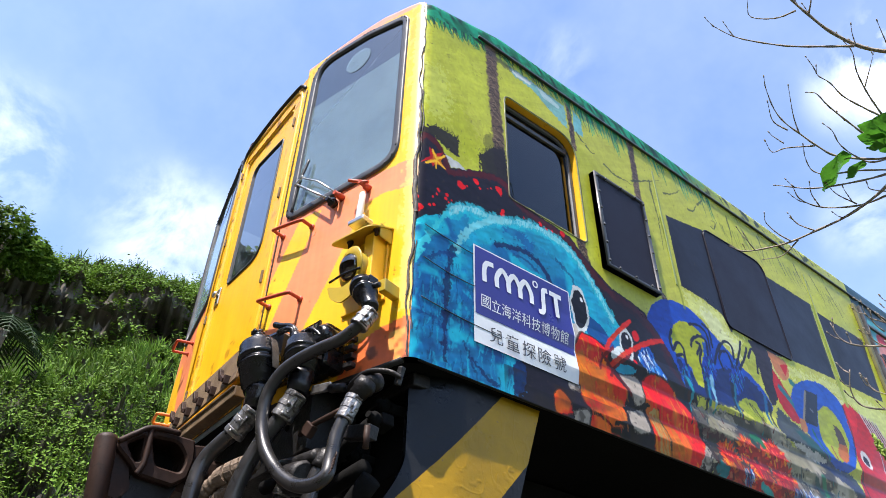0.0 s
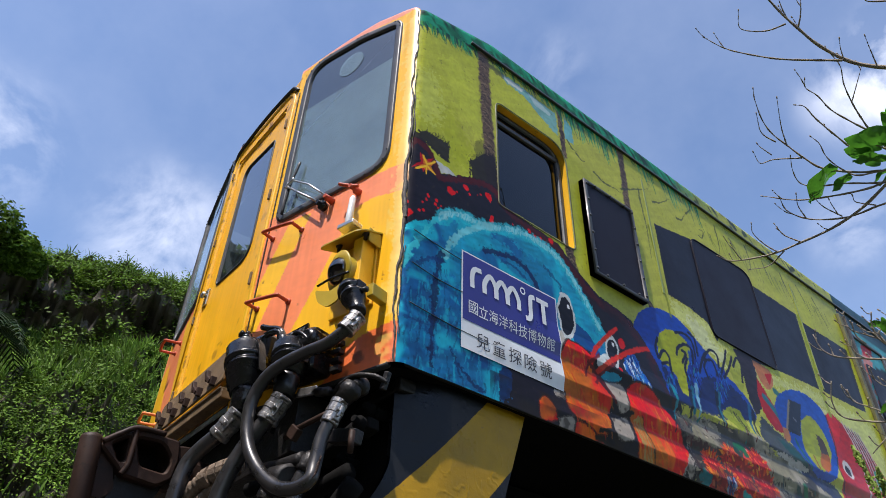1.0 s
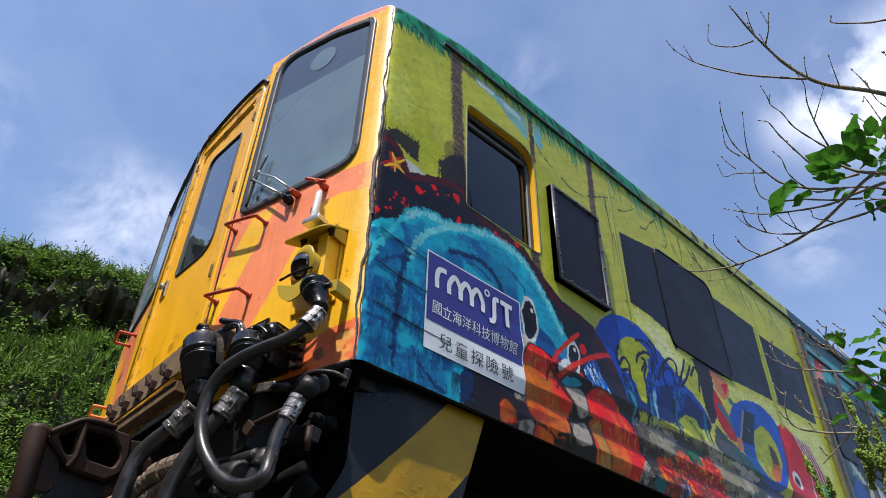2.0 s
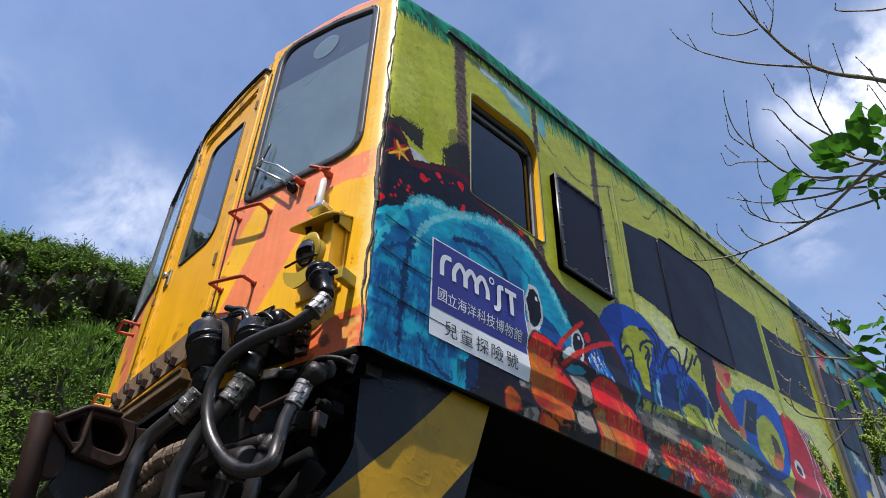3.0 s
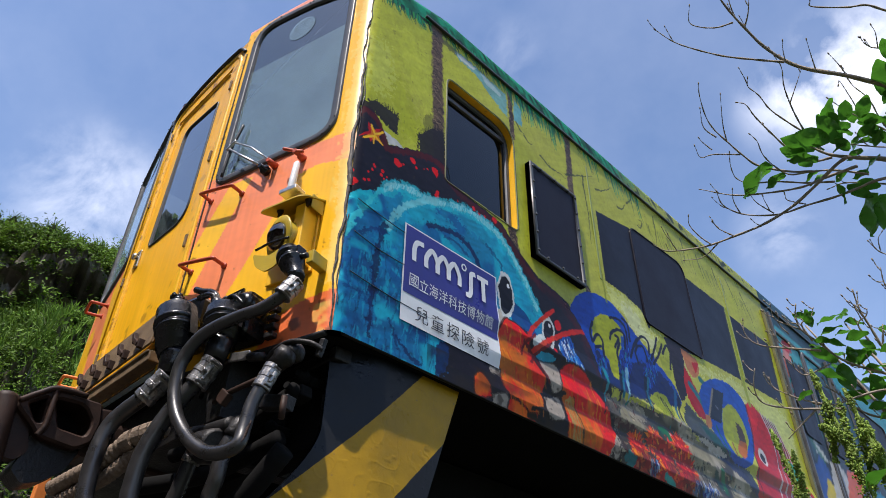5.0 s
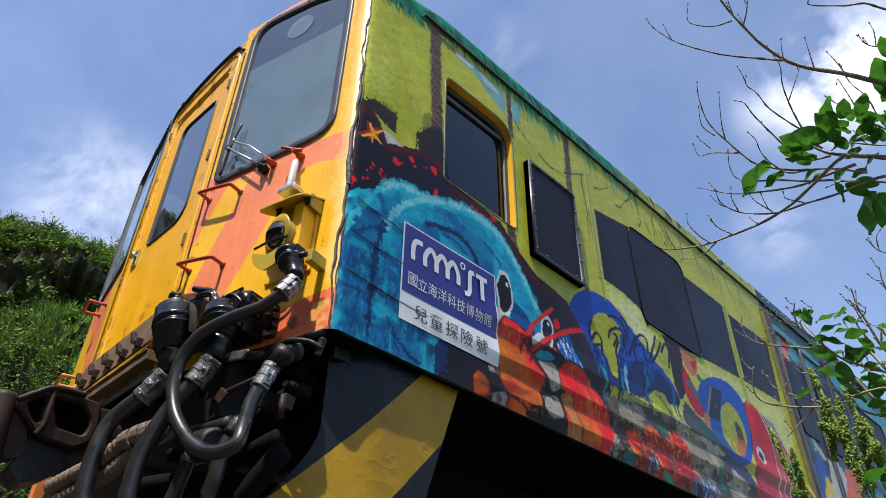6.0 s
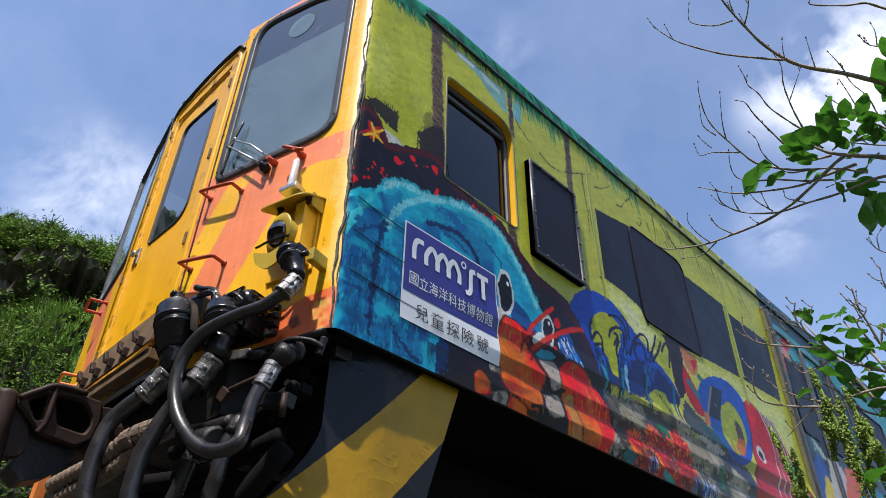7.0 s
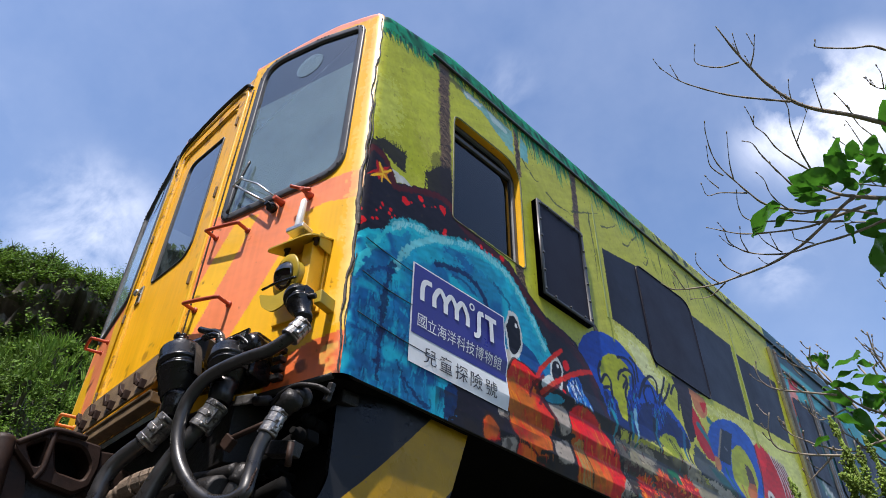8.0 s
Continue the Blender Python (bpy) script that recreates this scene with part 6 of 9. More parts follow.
def build_side_fittings():
    # drip rail in two runs
    box("drip_rail", (0.008, 2.68, 3.264), (0.02, 4.58, 0.016), M_FRAME, railcar, "dark drip rail under the eave")
    box("drip_rail", (0.008, 12.0, 3.264), (0.02, 14.0, 0.016), M_FRAME, railcar, "dark drip rail under the eave")
    # cab side window, set back in a yellow reveal
    w = new("cab_side_window")
    w.parent = railcar
    ring_part("reveal", [p for p in WIN1], 0.004, -0.075, -0.002, on_side, M_YELLOW, w, "yellow painted window reveal")
    ring_part("rubber_seal", inset(WIN1, -0.002), 0.010, -0.004, 0.003, on_side, M_POST, w)
    ring_part("window_frame", inset(WIN1, 0.006), 0.03, -0.075, -0.045, on_side, M_FRAME, w)
    sheet("pane", inset(WIN1, 0.012), -0.062, on_side, M_GLASS_DARK, w, "dark tinted cab glass")
    box("sash_bar", (-0.055, 0.885, 2.78), (0.02, 0.55, 0.03), M_FRAME, w)
    # cover plate over the next opening
    v = new("cover_panel")
    v.parent = railcar
    out = [Vector(p) for p in ((1.28, 1.93), (1.28, 2.65), (1.752, 2.65), (1.752, 1.93))]
    sheet("backing", out, 0.036, on_side, M_FILM, v, "dark blanking panel", 0.036)
    ring_part("edge_frame", out, 0.03, 0.0, 0.048, on_side, M_FRAME, v)
    for k in range(6):
        for y in (1.297, 1.735):
            lathe("bolt", (0.044, y, 1.965 + k * 0.13), (0.056, y, 1.965 + k * 0.13), [(0, 0.009), (0.8, 0.008), (1, 0.004)], M_FRAME, v, sides=8)
    for k in range(3):
        for z in (1.947, 2.633):
            lathe("bolt", (0.044, 1.38 + k * 0.14, z), (0.056, 1.38 + k * 0.14, z), [(0, 0.009), (0.8, 0.008), (1, 0.004)], M_FRAME, v, sides=8)
    # saloon window
    s = new("saloon_window")
    s.parent = railcar
    sheet("pane", inset(WIN2, 0.004), 0.004, on_side, M_FILM, s, "window covered by dark film")
    ring_part("rubber_seal", inset(WIN2, -0.006), 0.012, -0.006, 0.009, on_side, M_FILM, s)
    for k in range(8):
        y0 = 6.6 + k * 1.5
        f = new("saloon_window")
        f.parent = railcar
        o = rounded([(y0, 2.15), (y0, 2.85), (y0 + 1.1, 2.85), (y0 + 1.1, 2.15)], 0.06, 4)
        sheet("pane", o, 0.004, on_side, M_FILM, f, "window covered by dark film")
        ring_part("rubber_seal", inset(o, -0.008), 0.018, -0.004, 0.014, on_side, M_RUBBER, f)
    d = new("passenger_door")
    d.parent = railcar
    for y0 in (4.91, 5.58):
        o = rounded([(y0, 1.0), (y0, 3.02), (y0 + 0.64, 3.02), (y0 + 0.64, 1.0)], 0.03, 3)
        ring_part("door_leaf_edge", o, 0.03, -0.004, 0.016, on_side, M_FRAME, d)
        sheet("door_pane", rounded([(y0 + 0.13, 2.0), (y0 + 0.13, 2.75), (y0 + 0.51, 2.75), (y0 + 0.51, 2.0)], 0.06, 4), 0.008, on_side, M_FILM, d, "dark door glass")
    # passenger doorway edges and vertical seams
    for y, w, off, m in ((4.80, 0.05, 0.03, M_POST), (4.87, 0.035, 0.045, M_FRAME), (6.25, 0.05, 0.03, M_FRAME)):
        box("door_post", (off / 2, y, 2.05), (off, w, 2.2), m, railcar, bevel=0.006)
    for y in (2.0, 3.97):
        box("panel_seam", (0.002, y, 2.62), (0.006, 0.02, 0.98), M_LIME, railcar, bevel=0.002)
    # torn vinyl edge round the corner
    bm = bmesh.new()
    rnd = random.Random(8)
    def ribbon(z0, z1, s0, w0, w1, off):
        n = int((z1 - z0) / 0.009)
        rows, w, drift = [], (w0 + w1) / 2, 0.0
        for k in range(n + 1):
            z = z0 + (z1 - z0) * k / n
            w = min(w1, max(w0, w + rnd.uniform(-0.0022, 0.0022)))
            drift = drift * 0.92 + rnd.uniform(-0.0016, 0.0016)
            mid = s0 + drift + 0.006 * math.sin(z * 9) + 0.003 * math.sin(z * 31)
            row = []
            for e, o in ((-0.5, 0.0), (-0.35, off), (0.35, off * rnd.uniform(0.6, 1.4)), (0.5, 0.0)):
                x, y, nx, ny = plan(mid + e * w)
                row.append(bm.verts.new((float(x + nx * (o + 0.002)), float(y + ny * (o + 0.002)), z)))
            rows.append(row)
        for a, b in zip(rows, rows[1:]):
            for q in range(3):
                bm.faces.new((a[q], a[q + 1], b[q + 1], b[q]))
    ribbon(0.93, 1.23, -0.010, 0.004, 0.010, 0.004)
    ribbon(1.21, 1.72, -0.016, 0.006, 0.016, 0.006)
    ribbon(1.66, 2.32, -0.010, 0.010, 0.024, 0.008)
    ribbon(2.30, 2.86, -0.008, 0.005, 0.012, 0.005)
    ribbon(2.82, 3.25, -0.006, 0.003, 0.007, 0.003)
    ribbon(1.9, 2.7, 0.010, 0.002, 0.006, 0.003)
    ribbon(1.05, 1.5, 0.004, 0.002, 0.005, 0.003)
    part("torn_vinyl_edge", bm, M_TORN, railcar, "curled dark edge of the vinyl wrap", True)
    # cracks in the wrap
    for z, l in ((1.60, 0.42), (1.42, 0.36), (1.215, 0.55)):
        path = [(0.003 + float(wrinkle(np.float64(k * l / 12), z)), 0.05 + k * l / 12, z - 0.03 * math.sin(k / 12 * 2.2)) for k in range(13)]
        tube("wrap_tear", path, 0.0022, M_RUBBER, railcar, sides=5, straight=True)


def follow(y, z, off=0.0):
    """Place on the ribbed side wall."""
    return (float(rib(np.float64(y), np.float64(z))) + off, y, z)


def text_mesh(name, words, y0, y1, z, h, mat, parent, label):
    """Writing laid on the side wall between y0 and y1, a part for each character."""
    step = (y1 - y0) / len(words)
    for k, word in enumerate(words):
        cu = bpy.data.curves.new(name, "FONT")
        cu.body, cu.size = word, 1.0
        tmp = new("tmp", cu)
        bpy.context.view_layer.update()
        me = bpy.data.meshes.new_from_object(tmp.evaluated_get(bpy.context.evaluated_depsgraph_get()))
        bpy.data.objects.remove(tmp)
        co = np.empty(len(me.vertices) * 3)
        me.vertices.foreach_get("co", co)
        co = co.reshape(-1, 3)
        lo, hi = co.min(0), co.max(0)
        y = y0 + step * k + (co[:, 0] - lo[0]) / (hi[0] - lo[0]) * min(step * 0.9, h)
        zz = z + (co[:, 1] - lo[1]) / (hi[1] - lo[1]) * h
        me.vertices.foreach_set("co", np.stack([rib(y, zz) + 0.0075, y, zz], 1).ravel())
        me.materials.clear()
        me.materials.append(mat)
        me.update()
        ob = new(name, me)
        ob.parent = parent
        ob["label"] = label


def build_sign():
    sign = tagged(new("sign"), "blue and white museum sign stuck on the mural", "sign")
    y0, y1, zb, zm, zt = 0.331, 0.966, 1.108, 1.253, 1.63
    for name, a, b, m, o, pad in (("white_backing", zb, zt, M_SIGN_WHITE, 0.004, 0.0), ("blue_field", zm, zt - 0.008, M_SIGN_BLUE, 0.0055, 0.008)):
        yy, zz, f = grid(steps(y0 + pad, y1 - pad, 0.02), steps(a, b, 0.012))
        quads(name, np.stack([rib(yy, zz) + o, yy, zz], 1), f, m, sign)
    # wave-like emblem of plain strokes
    layer = []

    def stroke(pts, w):
        bm = bmesh.new()
        layer.append(1)
        rise = 0.0068 + 0.0007 * len(layer)
        pts = [(p[0] * 0.985 - 0.017, p[1]) for p in pts]
        path = smooth_path([(p[0], p[1], 0) for p in pts], 8) if len(pts) > 2 else [Vector((*p, 0)) for p in pts]
        left, right = [], []
        for i, p in enumerate(path):
            d = (path[min(i + 1, len(path) - 1)] - path[max(i - 1, 0)]).normalized()
            nrm = Vector((-d.y, d.x, 0)) * w / 2
            left.append(bm.verts.new(follow(p.x + nrm.x, p.y + nrm.y, rise)))
            right.append(bm.verts.new(follow(p.x - nrm.x, p.y - nrm.y, rise)))
        for i in range(len(path) - 1):
            bm.faces.new((left[i], left[i + 1], right[i + 1], right[i]))
        part("emblem_stroke", bm, M_SIGN_WHITE, sign, "white emblem stroke")
    zl, zh, w = 1.44, 1.56, 0.027
    stroke([(0.417, zl), (0.417, zh - 0.05), (0.434, zh - 0.012), (0.475, zh - 0.006)], w)
    for a, b in ((0.494, 0.568), (0.568, 0.642), (0.642, 0.716)):
        stroke([(a, zl), (a + 0.001, zh - 0.06), (a * 0.5 + b * 0.5, zh - 0.010), (b - 0.001, zh - 0.06), (b, zl)], w)
    ring = [(0.748 + 0.015 * math.cos(k * 0.7), zh + 0.005 + 0.017 * math.sin(k * 0.7)) for k in range(10)]
    stroke(ring, 0.008)
    stroke([(0.83, zh - 0.002), (0.802, zh - 0.010), (0.797, zh - 0.05), (0.795, zl + 0.01), (0.782, zl - 0.022), (0.757, zl - 0.026)], w)
    stroke([(0.842, zh - 0.004), (0.925, zh - 0.004)], w)
    stroke([(0.884, zh), (0.884, zl - 0.015)], w)
    text_mesh("sign_text", "國立海洋科技博物館", 0.372, 0.925, 1.298, 0.066, M_SIGN_WHITE, sign, "white lettering")
    text_mesh("sign_text", "兒童探險號", 0.417, 0.90, 1.136, 0.078, M_SIGN_INK, sign, "black lettering")


def build_nose_fittings():
    # windscreens
    for place, nm in ((on_panel, "windscreen"), (on_far_panel, "windscreen")):
        w = new(nm)
        w.parent = railcar
        ring_part("rubber_seal", NOSE_WIN, 0.045, -0.012, 0.014, place, M_FRAME, w, "grey-black rubber window seal")
        low = rounded([(0.15, 2.065), (0.15, 2.935), (0.91, 2.935), (0.91, 2.05)], [0.13, 0.004, 0.004, 0.06])
        sheet("pane", low, -0.002, place, M_GLASS, w, "dusty windscreen glass")
        band = rounded([(0.15, 2.935), (0.145, 3.235), (0.45, 3.325), (0.91, 3.365), (0.91, 2.935)], [0.004, 0.05, 0.05, 0.19, 0.004])
        sheet("sun_band", band, -0.002, place, M_VISOR, w, "dark tinted sun band of the windscreen")
        disc = [(0.525 + 0.098 * math.cos(k * math.pi / 16), 3.125 + 0.094 * math.sin(k * math.pi / 16)) for k in range(32)]
        sheet("clear_disc", disc, 0.0005, place, M_GLASS, w, "pale dusty round patch in the band")
        outline = inset(NOSE_WIN, 0.012)
        for k in range(0, len(outline), 2):
            p = outline[k]
            a, b = place(p.x, p.y, 0.012), place(p.x, p.y, 0.018)
            lathe("screw", a, b, [(0, 0.006), (1, 0.004)], M_RUBBER, w, sides=6)
    # end door
    d = new("end_door")
    d.parent = railcar
    ring_part("rubber_seal", DOOR_WIN, 0.014, -0.03, -0.010, on_door, M_RUBBER, d)
    sheet("pane", inset(DOOR_WIN, 0.008), -0.020, on_door, M_DOOR_GLASS, d, "door glass that mirrors the sky")
    ring_part("door_edge", rounded([(-1.09, 1.14), (-1.09, 3.17), (-1.80, 3.17), (-1.80, 1.14)], [0.01, 0.12, 0.12, 0.01]), 0.014, -0.02, -0.006, on_door, M_YELLOW, d)
    ring_part("door_frame", rounded([(-0.985, 1.06), (-0.985, 3.275), (-1.865, 3.275), (-1.865, 1.06)], [0.01, 0.16, 0.16, 0.01]), 0.03, -0.01, 0.008, on_door, M_YELLOW, d)
    for z in (1.25, 1.75, 2.35, 2.95):
        box("hinge", on_door(-1.045, z, 0.004), (0.016, 0.016, 0.08), M_PLATE, d)
        box("latch", on_door(-1.83, z + 0.1, 0.004), (0.012, 0.014, 0.06), M_PLATE, d)
    box("lock_plate", on_door(-1.755, 1.99, -0.012), (0.05, 0.012, 0.12), M_STEEL, d)
    lathe("door_knob", on_door(-1.755, 2.0, -0.01), on_door(-1.755, 2.0, 0.022), [(0, 0.012), (0.5, 0.012), (0.55, 0.024), (0.95, 0.02), (1, 0.01)], M_STEEL, d, "steel door knob")
    # rubber gutter hood over the doorway
    hood = [(-0.96, -0.252, 3.20), (-0.985, -0.258, 3.235), (-1.06, -0.262, 3.275), (-1.4, -0.264, 3.30), (-1.75, -0.262, 3.275), (-1.84, -0.258, 3.22), (-1.862, -0.25, 3.12)]
    tube("door_gutter", hood, 0.012, M_RUBBER, railcar, "black rubber gutter", 8)
    tube("gutter_drop", [(-1.858, -0.247, 3.12), (-1.862, -0.247, 2.2), (-1.866, -0.247, 1.2)], 0.005, M_YELLOW, railcar, sides=8, straight=True)
    for u in (0.972,):
        for place in (on_panel, on_far_panel):
            tube("seam", [place(u, 0.96 + k * 0.22 , 0.002 + 0.001 * math.sin(k * 2.1)) for k in range(11)], 0.0045, M_RUST, railcar, "rusty seam beside the doorway", 6)
    # hand rails
    def rail(name, place, u0, u1, z, out, mat, droop=0.0):
        pts = [place(u0, z, 0.0), place(u0, z, out * 0.8), place(u0 - (u0 - u1) * 0.08, z - droop * 0.1, out), place(u1 + (u0 - u1) * 0.08, z - droop * 0.9, out), place(u1, z - droop, out * 0.8), place(u1, z - droop, 0.0)]
        r = new(name)
        r.parent = railcar
        tube("bar", pts, 0.0095, mat, r, "", 8, 5)
        for u in (u0, u1):
            zz = z if u == u0 else z - droop
            lathe("foot", place(u, zz, 0.0), place(u, zz, 0.012), [(0, 0.017), (0.7, 0.016), (1, 0.011)], mat, r, "", 10)
    rail("hand_rail", on_panel, 0.925, 0.70, 1.935, 0.075, M_RED, 0.04)
    rail("hand_rail", on_panel, 0.93, 0.70, 1.49, 0.075, M_RED, 0.04)
    rail("hand_rail", on_far_panel, 0.66, 0.50, 1.86, 0.10, M_RED)
    rail("hand_rail", on_far_panel, 0.66, 0.50, 1.36, 0.10, M_ORANGE)
    # wiper
    w = new("wiper")
    w.parent = railcar
    lathe("pivot", on_panel(0.55, 1.975, 0.0), on_panel(0.55, 1.975, 0.06), [(0, 0.026), (0.5, 0.026), (0.55, 0.017), (1, 0.012)], M_BLACK, w)
    lathe("pivot", on_panel(0.50, 1.99, 0.0), on_panel(0.50, 1.99, 0.06), [(0, 0.02), (1, 0.012)], M_RED, w)
    tube("arm", [on_panel(0.56, 1.985, 0.06), on_panel(0.70, 2.11, 0.055), on_panel(0.845, 2.245, 0.04)], 0.0065, M_STEEL, w, "bright wiper arm", 8, straight=True)
    tube("arm", [on_panel(0.50, 1.995, 0.055), on_panel(0.65, 2.15, 0.055), on_panel(0.81, 2.275, 0.04)], 0.005, M_STEEL, w, "bright wiper arm", 8, straight=True)
    tube("link", [on_panel(0.86, 2.24, 0.04), on_panel(0.80, 2.285, 0.04)], 0.009, M_STEEL, w, "", 8)
    tube("blade", [on_panel(0.80, 2.42, 0.022), on_panel(0.835, 2.26, 0.03), on_panel(0.87, 2.07, 0.022)], 0.008, M_RUBBER, w, "black wiper blade", 8)
    # red cock and white tube
    k = new("air_cock")
    k.parent = railcar
    lathe("body", on_panel(0.315, 1.955, 0.0), on_panel(0.315, 1.955, 0.07), [(0, 0.02), (0.4, 0.018), (0.5, 0.012), (1, 0.012)], M_RED, k)
    tube("lever", [on_panel(0.28, 1.95, 0.045), on_panel(0.325, 1.965, 0.06), on_panel(0.385, 1.995, 0.075)], 0.009, M_RED, k, "red lever", 8)
    lathe("drain_tube", on_panel(0.305, 1.895, 0.045), on_panel(0.305, 1.70, 0.055), [(0, 0.008), (0.08, 0.016), (0.9, 0.019), (1, 0.014)], M_SIGN_WHITE, k, "white plastic tube", 10)
    box("clip", on_panel(0.295, 1.69, 0.05), (0.10, 0.07, 0.025), M_STEEL, k, "", Matrix.Rotation(ANG, 4, "Z"))


def build_head_lamp():
    lamp = new("marker_lamp")
    lamp.parent = railcar
    turn = Matrix.Rotation(ANG, 4, "Z")
    # hood plate, drooping away from the nose
    out = rounded([(0.125, 0.0), (0.125, 0.15), (0.385, 0.15), (0.385, 0.0)], [0.005, 0.05, 0.05, 0.005])
    sheet("hood", out, 0.0, lambda a, b, o: on_panel(a, 1.612 + o - b * 0.46, b), M_YELLOW_SHADE, lamp, "yellow hood plate in a shaded olive tone", 0.007)
    box("hood_web", on_panel(0.135, 1.56, 0.04), (0.007, 0.08, 0.075), M_YELLOW_SHADE, lamp, "", turn)
    box("bracket", on_panel(0.185, 1.40, 0.045), (0.055, 0.09, 0.30), M_YELLOW, lamp, "", turn)
    box("back_plate", on_panel(0.27, 1.40, 0.006), (0.25, 0.012, 0.34), M_YELLOW, lamp, "", turn)
    for u in (0.15, 0.31):
        lathe("bolt", on_panel(u, 1.575, 0.085), on_panel(u, 1.53, 0.085), [(0, 0.016), (0.4, 0.016), (0.45, 0.009), (1, 0.009)], M_RUST, lamp, "", 8)
    # lamp drum facing ahead, ring and lens
    a, b = Vector(on_panel(0.235, 1.40, 0.02)), Vector(on_panel(0.262, 1.385, 0.10))
    d = (b - a).normalized()
    lathe("drum", a, b, [(0, 0.075), (0.9, 0.08), (1, 0.08)], M_YELLOW_SHADE, lamp, "", 24)
    lathe("ring", b, b + d * 0.012, [(0, 0.098), (0.3, 0.102), (0.9, 0.098), (1, 0.066)], M_YELLOW_SHADE, lamp, "yellow lamp ring in a shaded olive tone", 28)
    lathe("lens", b + d * 0.010, b + d * 0.055, [(0, 0.069), (0.35, 0.063), (0.7, 0.045), (1, 0.012)], M_LENS, lamp, "dark domed lens", 24)
    cover = rounded([(0.352, 1.296), (0.325, 1.225), (0.262, 1.18), (0.205, 1.195), (0.170, 1.25), (0.168, 1.30), (0.205, 1.275), (0.255, 1.258), (0.305, 1.275)], 0.02, 4)
    sheet("open_cover", cover, 0.150, on_panel, M_YELLOW_SHADE, lamp, "hinged lamp cover hanging open", 0.007)
    tube("cover_pin", [on_panel(0.35, 1.325, 0.14), on_panel(0.26, 1.325, 0.15), on_panel(0.18, 1.34, 0.13)], 0.0055, M_BLACK, lamp, "", 8)


def add_clamp(name, a, b, r, parent):
    """A bolted hose clamp round a hose end, in one mesh."""
    a, b = Vector(a), Vector(b)
    prof = [(0, r * 1.02), (0.03, r * 1.13), (0.20, r * 1.13), (0.22, r * 1.07), (0.40, r * 1.07), (0.42, r * 1.15), (0.58, r * 1.15), (0.60, r * 1.07), (0.78, r * 1.07), (0.80, r * 1.14), (0.97, r * 1.14), (1, r * 1.03)]
    bm = add_tube(bmesh.new(), [a.lerp(b, s) for s, _ in prof], lambda t: prof[int(round(t * (len(prof) - 1)))][1], 18)
    c = part(name, bm, M_CHROME, parent, "worn steel hose clamp")
    d = (b - a).normalized()
    side = d.cross(Vector((0.2, -0.5, 0.85))).normalized()
    out = d.cross(side)
    turn = d.to_track_quat("Z", "Y").to_matrix().to_4x4()
    for sg in (1, -1):
        box("lug", a.lerp(b, 0.5) + side * sg * r * 1.2, (r * 0.35, r * 0.35, r * 1.6), M_CHROME, c, "", turn, 0.003)
        for s in (0.12, 0.5, 0.88):
            p = a.lerp(b, s) + side * sg * r * 1.22
            lathe("bolt", p - out * r * 0.55, p + out * r * 0.5, [(0, r * 0.21), (0.25, r * 0.21), (0.27, r * 0.12), (1, r * 0.12)], M_CHROME, c, "", 6)
    return c


